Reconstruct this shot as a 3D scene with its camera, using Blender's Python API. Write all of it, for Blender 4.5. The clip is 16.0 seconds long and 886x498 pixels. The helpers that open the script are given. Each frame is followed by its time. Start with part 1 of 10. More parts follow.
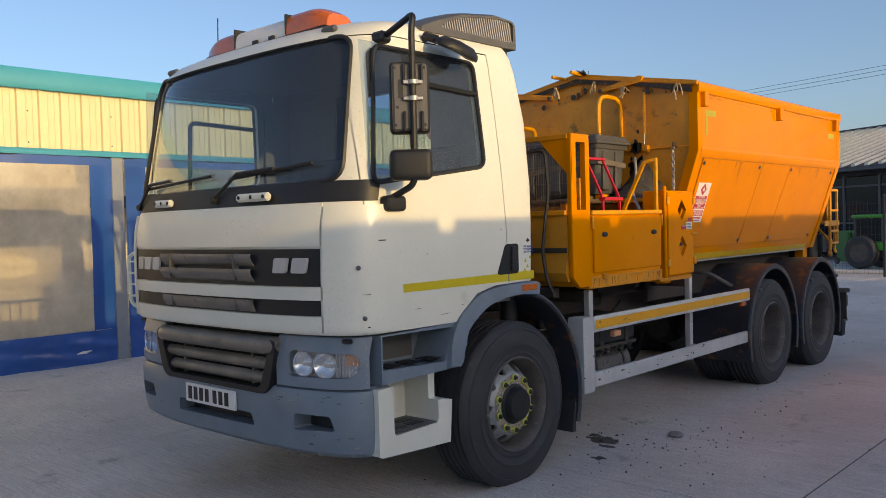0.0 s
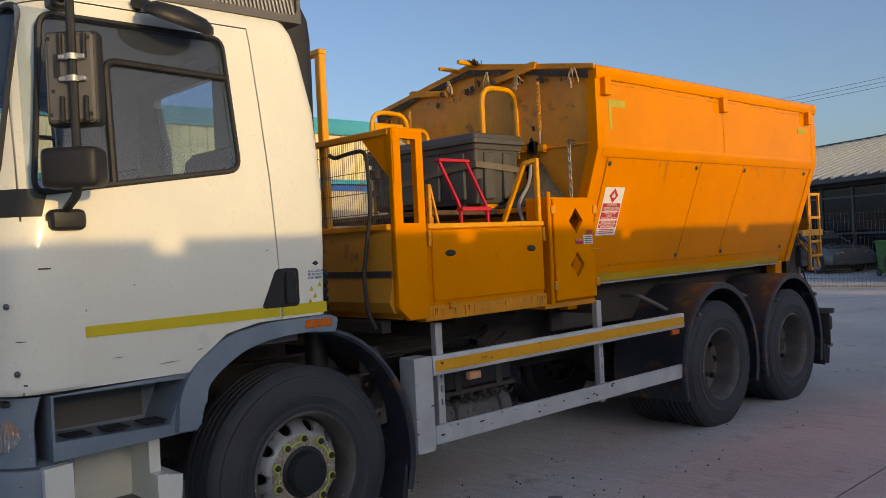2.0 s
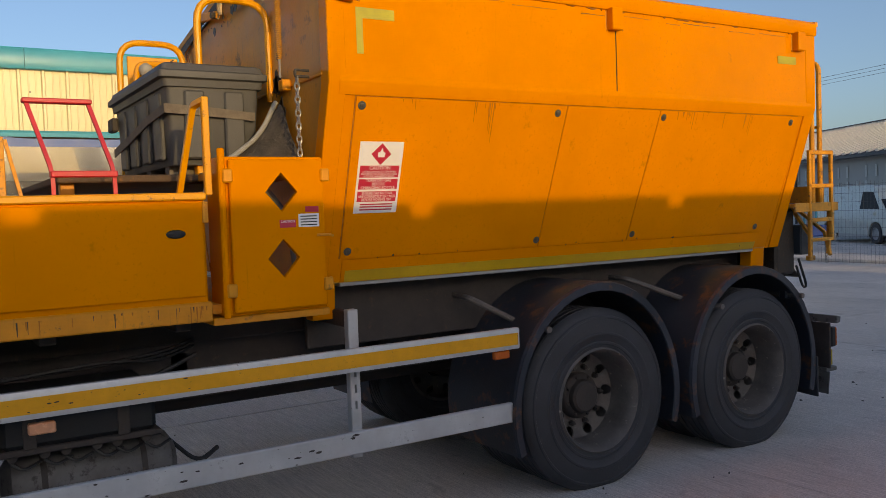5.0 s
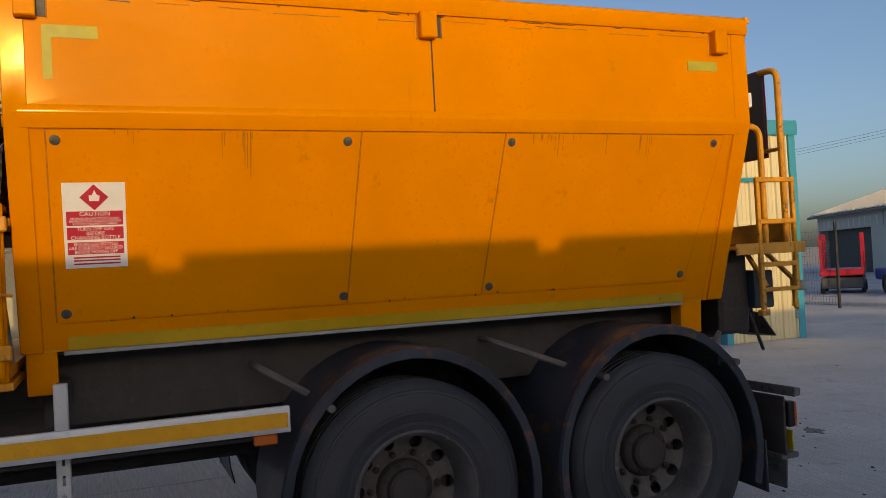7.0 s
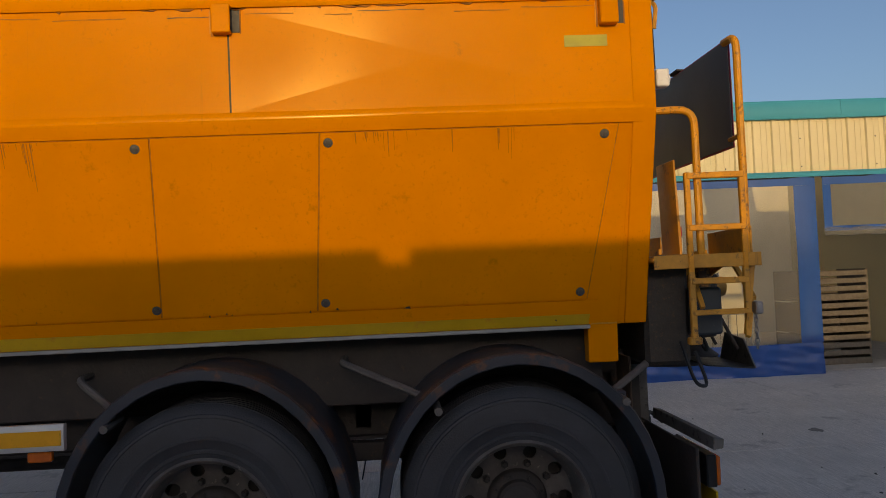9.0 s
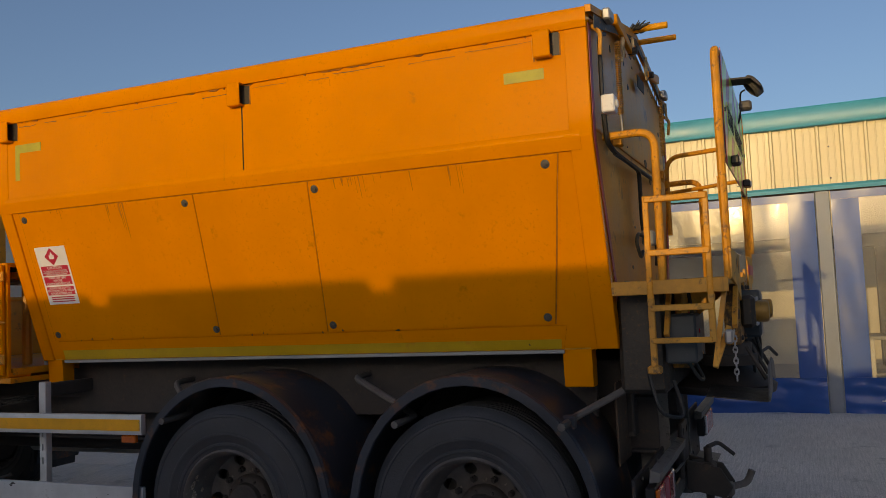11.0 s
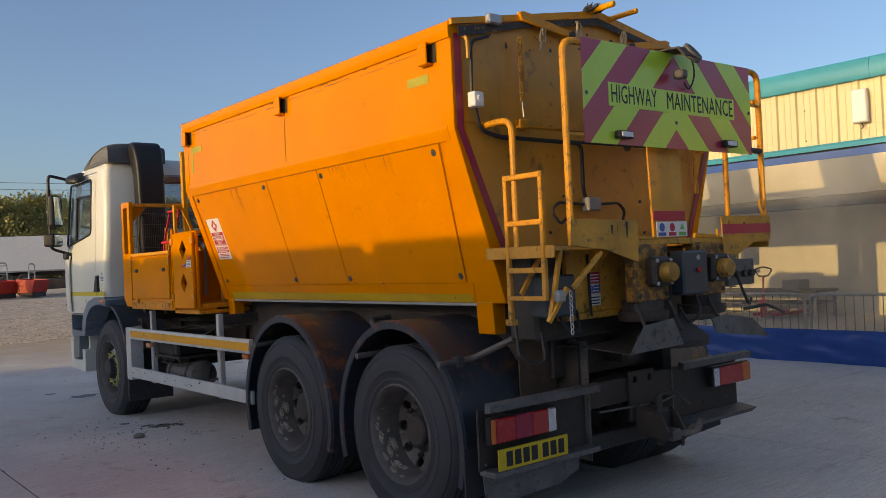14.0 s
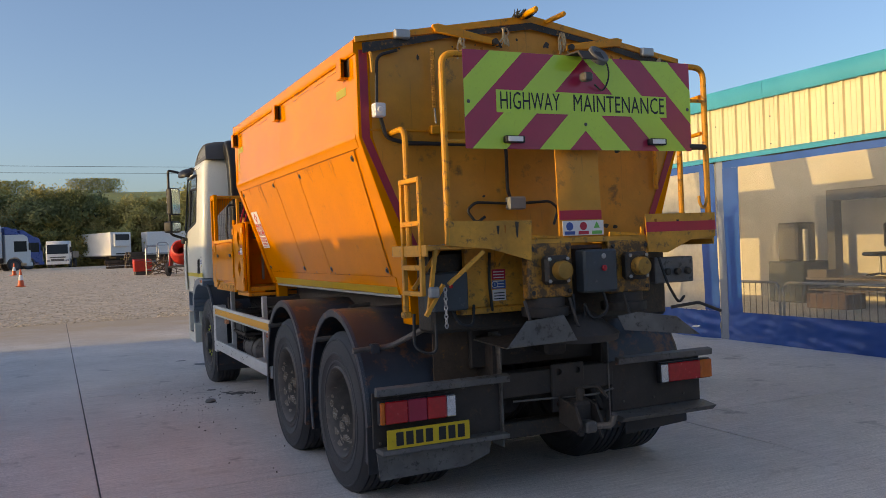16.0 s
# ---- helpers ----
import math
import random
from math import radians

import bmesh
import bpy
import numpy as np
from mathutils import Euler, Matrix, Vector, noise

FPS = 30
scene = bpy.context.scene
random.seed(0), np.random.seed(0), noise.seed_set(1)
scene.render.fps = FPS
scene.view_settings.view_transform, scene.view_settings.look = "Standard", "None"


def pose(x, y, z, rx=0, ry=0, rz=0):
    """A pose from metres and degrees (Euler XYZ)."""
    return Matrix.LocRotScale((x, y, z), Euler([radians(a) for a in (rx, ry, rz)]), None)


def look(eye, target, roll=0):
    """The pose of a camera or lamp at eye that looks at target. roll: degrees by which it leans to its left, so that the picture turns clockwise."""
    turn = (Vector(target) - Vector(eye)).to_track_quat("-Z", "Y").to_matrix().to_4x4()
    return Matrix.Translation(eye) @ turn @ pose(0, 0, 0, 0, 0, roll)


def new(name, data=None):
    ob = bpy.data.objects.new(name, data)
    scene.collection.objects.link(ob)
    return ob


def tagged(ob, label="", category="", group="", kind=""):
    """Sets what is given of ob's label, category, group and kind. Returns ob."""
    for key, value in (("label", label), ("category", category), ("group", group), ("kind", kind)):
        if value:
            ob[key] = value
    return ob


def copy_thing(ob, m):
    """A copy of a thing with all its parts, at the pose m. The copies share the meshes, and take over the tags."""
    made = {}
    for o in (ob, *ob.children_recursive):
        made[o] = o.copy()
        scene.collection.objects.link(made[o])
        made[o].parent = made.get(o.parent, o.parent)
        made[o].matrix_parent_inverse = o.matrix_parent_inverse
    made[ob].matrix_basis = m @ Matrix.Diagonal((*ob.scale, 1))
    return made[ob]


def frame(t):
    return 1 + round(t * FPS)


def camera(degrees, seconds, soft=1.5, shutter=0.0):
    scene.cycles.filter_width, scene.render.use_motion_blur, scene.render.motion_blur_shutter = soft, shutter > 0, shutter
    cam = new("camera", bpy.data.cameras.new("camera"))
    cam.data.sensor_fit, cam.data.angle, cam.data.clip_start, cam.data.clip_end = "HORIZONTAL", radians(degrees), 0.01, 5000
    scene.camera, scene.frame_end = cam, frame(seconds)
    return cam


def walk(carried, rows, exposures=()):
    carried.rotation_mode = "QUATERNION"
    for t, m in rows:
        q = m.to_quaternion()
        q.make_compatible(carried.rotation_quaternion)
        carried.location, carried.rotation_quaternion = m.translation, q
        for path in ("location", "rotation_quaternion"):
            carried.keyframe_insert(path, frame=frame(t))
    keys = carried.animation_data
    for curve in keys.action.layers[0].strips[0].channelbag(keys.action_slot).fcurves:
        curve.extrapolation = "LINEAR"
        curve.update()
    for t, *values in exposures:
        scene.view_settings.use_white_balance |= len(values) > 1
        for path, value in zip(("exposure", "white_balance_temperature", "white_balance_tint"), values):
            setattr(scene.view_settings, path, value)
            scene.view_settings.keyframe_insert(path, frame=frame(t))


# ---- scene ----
cam = camera(55.4, 16.0, soft=0.35)
PATH = [
    (0, (4.373, -4.261, 1.66), (3.023, -2.786, 1.602), -1.6),
    (0.5, (4.541, -3.885, 1.661), (3.15, -2.449, 1.618), -1.9),
    (1, (4.531, -3.424, 1.627), (3.113, -2.014, 1.592), -2.2),
    (1.5, (4.586, -2.921, 1.617), (3.155, -1.524, 1.591), -2.5),
    (2, (4.637, -2.401, 1.606), (3.191, -1.019, 1.596), -2.8),
    (2.5, (4.59, -1.867, 1.595), (3.123, -0.508, 1.6), -2.8),
    (3, (4.64, -1.336, 1.587), (3.143, -0.009, 1.592), -2.9),
    (3.5, (4.675, -0.789, 1.584), (3.134, 0.485, 1.581), -2.6),
    (4, (4.684, -0.27, 1.627), (3.099, 0.95, 1.592), -2.0),
    (4.2, (4.724, -0.054, 1.602), (3.118, 1.137, 1.557), -2.0),
    (6.3, (4.71, 2.063, 1.636), (2.903, 2.918, 1.569), -2.7),
    (6.5, (4.708, 2.251, 1.628), (2.887, 3.078, 1.588), -2.9),
    (7, (4.784, 2.773, 1.546), (2.929, 3.52, 1.586), -3.1),
    (7.5, (4.771, 3.272, 1.528), (2.884, 3.93, 1.614), -2.7),
    (8, (4.799, 3.787, 1.533), (2.879, 4.339, 1.626), -2.2),
    (8.2, (4.818, 3.986, 1.523), (2.882, 4.48, 1.61), -2.2),
    (10.3, (4.724, 6.184, 1.533), (2.793, 5.677, 1.638), -2.8),
    (10.5, (4.778, 6.327, 1.506), (2.862, 5.764, 1.627), -2.7),
    (11, (4.818, 6.849, 1.521), (2.976, 6.081, 1.648), -2.6),
    (11.5, (4.693, 7.285, 1.507), (2.943, 6.325, 1.628), -2.3),
    (12, (4.643, 7.745, 1.529), (2.989, 6.623, 1.616), -2.5),
    (12.5, (4.565, 8.214, 1.536), (3.013, 6.954, 1.605), -2.7),
    (13, (4.363, 8.591, 1.536), (2.909, 7.219, 1.592), -2.7),
    (13.5, (4.244, 9.071, 1.522), (2.888, 7.601, 1.561), -2.8),
    (14, (4.068, 9.478, 1.535), (2.807, 7.926, 1.558), -2.7),
    (14.5, (3.809, 9.802, 1.549), (2.642, 8.178, 1.559), -2.6),
    (15, (3.557, 10.241, 1.565), (2.492, 8.548, 1.557), -2.5),
    (15.5, (3.217, 10.524, 1.571), (2.262, 8.767, 1.56), -2.3),
    (16, (2.82, 10.732, 1.572), (1.982, 8.916, 1.564), -2.3),
]
walk(cam, [(t, look(eye, target, roll)) for t, eye, target, roll in PATH], [(0, 1.19, 8700, 19), (0.5, 1.14, 8700, 19), (1.5, 1.02, 8700, 19), (2.5, 0.89, 8700, 19), (4, 0.89, 8700, 19), (6.5, 0.86, 8700, 19), (7, 0.66, 8700, 19), (7.5, 0.46, 8700, 19), (8, 0.38, 8700, 19), (10.5, 0.36, 8700, 19), (11.5, 0.50, 8700, 19), (12.5, 0.69, 8700, 19), (13.5, 0.96, 8700, 19), (14.5, 1.14, 8700, 19), (16, 1.29, 8700, 19)])

# ---- world, sun and exposure ----
SUN_AZ, SUN_EL = radians(-4.0), radians(9.0)
world = bpy.data.worlds.new("world")
scene.world = world
world.use_nodes = True
wn = world.node_tree
sky = wn.nodes.new("ShaderNodeTexSky")
sky.sky_type = "NISHITA"
sky.sun_disc = False
sky.sun_elevation, sky.sun_rotation = SUN_EL, radians(90) - SUN_AZ
sky.air_density, sky.dust_density, sky.ozone_density = 0.8, 2.3, 3.7
wn.nodes["Background"].inputs["Strength"].default_value = 0.132
wn.links.new(sky.outputs["Color"], wn.nodes["Background"].inputs["Color"])

sun = new("sun", bpy.data.lights.new("sun", "SUN"))
sun.data.energy, sun.data.angle, sun.data.color = 1.12, radians(0.4), (1.0, 0.79, 0.37)
sun.matrix_world = look((40 * math.cos(SUN_AZ), 40 * math.sin(SUN_AZ), 40 * math.tan(SUN_EL)), (0, 0, 0))


# ---- materials ----
def node(nt, kind, **inputs):
    n = nt.nodes.new(kind)
    for key, value in inputs.items():
        n.inputs[key.replace("_", " ")].default_value = value
    return n


def mat(name, base, rough=0.5, metal=0.0, vary=0.12, scale=6.0, spots=None, spot_amount=0.0, streak=None,
        streak_amount=0.0, bump=0.05, bump_scale=90.0, coat=0.0, island=0.0, speck=0.22, wave=0.0, spec=0.5):
    """A surface with two scales of colour variation, optional spots and run-down streaks, and fine relief."""
    m = bpy.data.materials.new(name)
    m.use_nodes = True
    nt = m.node_tree
    p = nt.nodes["Principled BSDF"]
    p.inputs["Roughness"].default_value, p.inputs["Metallic"].default_value = rough, metal
    p.inputs["Coat Weight"].default_value = coat
    p.inputs["Specular IOR Level"].default_value = spec
    p.inputs["Coat Roughness"].default_value = 0.12
    at = nt.nodes.new("ShaderNodeTexCoord").outputs["Object"]
    big = node(nt, "ShaderNodeTexNoise", Scale=scale, Detail=5.0, Roughness=0.6)
    fine = node(nt, "ShaderNodeTexNoise", Scale=bump_scale, Detail=3.0)
    for n in (big, fine):
        nt.links.new(at, n.inputs["Vector"])
    hsv = node(nt, "ShaderNodeHueSaturation", Color=(*base, 1))
    ramp = node(nt, "ShaderNodeMapRange", From_Min=0.3, From_Max=0.7, To_Min=1 - vary, To_Max=1 + vary)
    nt.links.new(big.outputs["Fac"], ramp.inputs["Value"])
    value = ramp.outputs["Result"]
    if island:
        rnd = nt.nodes.new("ShaderNodeObjectInfo").outputs["Random"]
        r2 = node(nt, "ShaderNodeMapRange", To_Min=1 - island, To_Max=1 + island)
        nt.links.new(rnd, r2.inputs["Value"])
        mul = nt.nodes.new("ShaderNodeMath")
        mul.operation = "MULTIPLY"
        nt.links.new(value, mul.inputs[0])
        nt.links.new(r2.outputs["Result"], mul.inputs[1])
        value = mul.outputs[0]
    nt.links.new(value, hsv.inputs["Value"])
    colour = hsv.outputs["Color"]

    def over(colour, fac, tint):
        mix = nt.nodes.new("ShaderNodeMix")
        mix.data_type = "RGBA"
        nt.links.new(fac, mix.inputs["Factor"])
        nt.links.new(colour, mix.inputs["A"])
        mix.inputs["B"].default_value = (*tint, 1)
        return mix.outputs["Result"]

    if spots:
        sp = node(nt, "ShaderNodeTexNoise", Scale=scale * 3.1, Detail=8.0, Roughness=0.7)
        nt.links.new(at, sp.inputs["Vector"])
        lim = 0.67 - 0.36 * spot_amount
        r = node(nt, "ShaderNodeMapRange", From_Min=lim, From_Max=lim + 0.10, To_Min=0.0, To_Max=0.85)
        nt.links.new(sp.outputs["Fac"], r.inputs["Value"])
        colour = over(colour, r.outputs["Result"], spots)
    if streak:
        mp = nt.nodes.new("ShaderNodeMapping")
        mp.inputs["Scale"].default_value = (14.0, 14.0, 0.8)
        nt.links.new(at, mp.inputs["Vector"])
        st = node(nt, "ShaderNodeTexNoise", Scale=2.2, Detail=6.0, Roughness=0.65)
        nt.links.new(mp.outputs["Vector"], st.inputs["Vector"])
        lim = 0.70 - 0.3 * streak_amount
        r = node(nt, "ShaderNodeMapRange", From_Min=lim, From_Max=lim + 0.16, To_Min=0.0, To_Max=0.7)
        nt.links.new(st.outputs["Fac"], r.inputs["Value"])
        colour = over(colour, r.outputs["Result"], streak)
    if speck:
        dots = node(nt, "ShaderNodeTexNoise", Scale=bump_scale * 0.55, Detail=6.0, Roughness=0.75)
        nt.links.new(at, dots.inputs["Vector"])
        patch = node(nt, "ShaderNodeMapRange", From_Min=0.42, From_Max=0.7, To_Min=0.0, To_Max=1.0)
        nt.links.new(big.outputs["Fac"], patch.inputs["Value"])
        r = node(nt, "ShaderNodeMapRange", From_Min=0.56, From_Max=0.70, To_Min=0.0, To_Max=speck * 2.2)
        nt.links.new(dots.outputs["Fac"], r.inputs["Value"])
        mul = nt.nodes.new("ShaderNodeMath")
        mul.operation = "MULTIPLY"
        nt.links.new(r.outputs["Result"], mul.inputs[0])
        nt.links.new(patch.outputs["Result"], mul.inputs[1])
        colour = over(colour, mul.outputs[0], tuple(c * 0.35 for c in base))
    nt.links.new(colour, p.inputs["Base Color"])
    rr = node(nt, "ShaderNodeMapRange", From_Min=0.3, From_Max=0.7, To_Min=max(rough - 0.08, 0.02), To_Max=min(rough + 0.12, 1))
    nt.links.new(big.outputs["Fac"], rr.inputs["Value"])
    nt.links.new(rr.outputs["Result"], p.inputs["Roughness"])
    if bump:
        b = node(nt, "ShaderNodeBump", Strength=bump, Distance=0.01)
        nt.links.new(fine.outputs["Fac"], b.inputs["Height"])
        if wave:
            wv = node(nt, "ShaderNodeTexNoise", Scale=1.1, Detail=1.0, Distortion=0.6)
            nt.links.new(at, wv.inputs["Vector"])
            b2 = node(nt, "ShaderNodeBump", Strength=wave, Distance=0.10)
            nt.links.new(wv.outputs["Fac"], b2.inputs["Height"])
            nt.links.new(b2.outputs["Normal"], b.inputs["Normal"])
        nt.links.new(b.outputs["Normal"], p.inputs["Normal"])
    return m


def clear(name, tint, gloss_rough=0.02, haze=0.0, haze_colour=(0.8, 0.8, 0.75), ior=1.45, wrinkle=0.0):
    """A thin clear sheet: see-through, with a Fresnel gloss and some haze, for dull plastic and for the veil on cab
    glass.
    """
    m = bpy.data.materials.new(name)
    m.use_nodes = True
    nt = m.node_tree
    nt.nodes.remove(nt.nodes["Principled BSDF"])
    out = nt.nodes["Material Output"]
    tr = node(nt, "ShaderNodeBsdfTransparent", Color=(*tint, 1))
    gl = node(nt, "ShaderNodeBsdfGlossy", Roughness=gloss_rough)
    # gloss that rises towards grazing angles, alike on both sides of the sheet
    lw = node(nt, "ShaderNodeLayerWeight", Blend=0.5)
    pw = node(nt, "ShaderNodeMath")
    pw.operation = "POWER"
    pw.inputs[1].default_value = 4.0
    nt.links.new(lw.outputs["Facing"], pw.inputs[0])
    f0 = ((ior - 1) / (ior + 1)) ** 2 * 1.6
    fr = node(nt, "ShaderNodeMapRange", To_Min=f0, To_Max=0.9)
    nt.links.new(pw.outputs[0], fr.inputs["Value"])
    body = tr.outputs[0]
    if haze:
        df = node(nt, "ShaderNodeBsdfTranslucent", Color=(*haze_colour, 1))
        d2 = node(nt, "ShaderNodeBsdfDiffuse", Color=(*haze_colour, 1))
        both = node(nt, "ShaderNodeMixShader", Fac=0.5)
        nt.links.new(df.outputs[0], both.inputs[1])
        nt.links.new(d2.outputs[0], both.inputs[2])
        tex = node(nt, "ShaderNodeTexNoise", Scale=1.3, Detail=6.0, Roughness=0.7)
        at = nt.nodes.new("ShaderNodeTexCoord").outputs["Object"]
        nt.links.new(at, tex.inputs["Vector"])
        rg = node(nt, "ShaderNodeMapRange", From_Min=0.3, From_Max=0.75, To_Min=haze * 0.6, To_Max=haze * 1.4)
        nt.links.new(tex.outputs["Fac"], rg.inputs["Value"])
        mx = nt.nodes.new("ShaderNodeMixShader")
        nt.links.new(rg.outputs["Result"], mx.inputs[0])
        nt.links.new(body, mx.inputs[1])
        nt.links.new(both.outputs[0], mx.inputs[2])
        body = mx.outputs[0]
    if wrinkle:
        mp = nt.nodes.new("ShaderNodeMapping")
        mp.inputs["Scale"].default_value = (1.0, 2.2, 0.8)
        nt.links.new(nt.nodes.new("ShaderNodeTexCoord").outputs["Object"], mp.inputs["Vector"])
        wt = node(nt, "ShaderNodeTexNoise", Scale=1.6, Detail=3.0, Distortion=1.2)
        nt.links.new(mp.outputs["Vector"], wt.inputs["Vector"])
        b = node(nt, "ShaderNodeBump", Strength=wrinkle, Distance=0.25)
        nt.links.new(wt.outputs["Fac"], b.inputs["Height"])
        nt.links.new(b.outputs["Normal"], gl.inputs["Normal"])
    mix = nt.nodes.new("ShaderNodeMixShader")
    nt.links.new(fr.outputs[0], mix.inputs[0])
    nt.links.new(body, mix.inputs[1])
    nt.links.new(gl.outputs[0], mix.inputs[2])
    nt.links.new(mix.outputs[0], out.inputs["Surface"])
    return m


def concrete_material():
    m = mat("brushed_concrete", (0.62, 0.57, 0.53), 0.8, vary=0.16, scale=0.55, spots=(0.30, 0.275, 0.255), spot_amount=0.22, bump=0.0)
    nt = m.node_tree
    p = nt.nodes["Principled BSDF"]
    at = nt.nodes.new("ShaderNodeTexCoord").outputs["Object"]
    mp = nt.nodes.new("ShaderNodeMapping")
    mp.inputs["Scale"].default_value = (3.0, 75.0, 1.0)
    nt.links.new(at, mp.inputs["Vector"])
    brush = node(nt, "ShaderNodeTexNoise", Scale=1.0, Detail=4.0, Roughness=0.7)
    nt.links.new(mp.outputs["Vector"], brush.inputs["Vector"])
    grit = node(nt, "ShaderNodeTexNoise", Scale=130.0, Detail=2.0)
    nt.links.new(at, grit.inputs["Vector"])
    add = nt.nodes.new("ShaderNodeMath")
    nt.links.new(brush.outputs["Fac"], add.inputs[0])
    nt.links.new(grit.outputs["Fac"], add.inputs[1])
    hsv = nt.nodes["Hue/Saturation/Value"]
    was = hsv.inputs["Value"].links[0].from_socket
    shade = node(nt, "ShaderNodeMapRange", From_Min=0.7, From_Max=1.3, To_Min=0.66, To_Max=1.34)
    nt.links.new(add.outputs[0], shade.inputs["Value"])
    mul = nt.nodes.new("ShaderNodeMath")
    mul.operation = "MULTIPLY"
    nt.links.new(was, mul.inputs[0])
    nt.links.new(shade.outputs["Result"], mul.inputs[1])
    nt.links.new(mul.outputs[0], hsv.inputs["Value"])
    # earth tracked in from the crushed stone, and the sunlit strip's warm tan painted in
    sep = nt.nodes.new("ShaderNodeSeparateXYZ")
    nt.links.new(at, sep.inputs[0])
    dirt_and_sun = node(nt, "ShaderNodeTexNoise", Scale=0.7, Detail=8.0, Roughness=0.7)
    nt.links.new(at, dirt_and_sun.inputs["Vector"])
    reach = node(nt, "ShaderNodeMapRange", From_Min=-4.5, From_Max=-12.5, To_Min=-0.15, To_Max=0.62)
    nt.links.new(sep.outputs["Y"], reach.inputs["Value"])
    amount = nt.nodes.new("ShaderNodeMath")
    nt.links.new(reach.outputs["Result"], amount.inputs[0])
    nt.links.new(dirt_and_sun.outputs["Fac"], amount.inputs[1])
    edge = node(nt, "ShaderNodeMapRange", From_Min=0.42, From_Max=0.95, To_Min=0.0, To_Max=0.95)
    nt.links.new(amount.outputs[0], edge.inputs["Value"])
    mixc = nt.nodes.new("ShaderNodeMix")
    mixc.data_type = "RGBA"
    nt.links.new(edge.outputs["Result"], mixc.inputs["Factor"])
    nt.links.new(p.inputs["Base Color"].links[0].from_socket, mixc.inputs["A"])
    mixc.inputs["B"].default_value = (0.50, 0.38, 0.26, 1)
    nt.links.new(mixc.outputs["Result"], p.inputs["Base Color"])
    b = node(nt, "ShaderNodeBump", Strength=0.45, Distance=0.008)
    nt.links.new(add.outputs[0], b.inputs["Height"])
    nt.links.new(b.outputs["Normal"], p.inputs["Normal"])
    return m


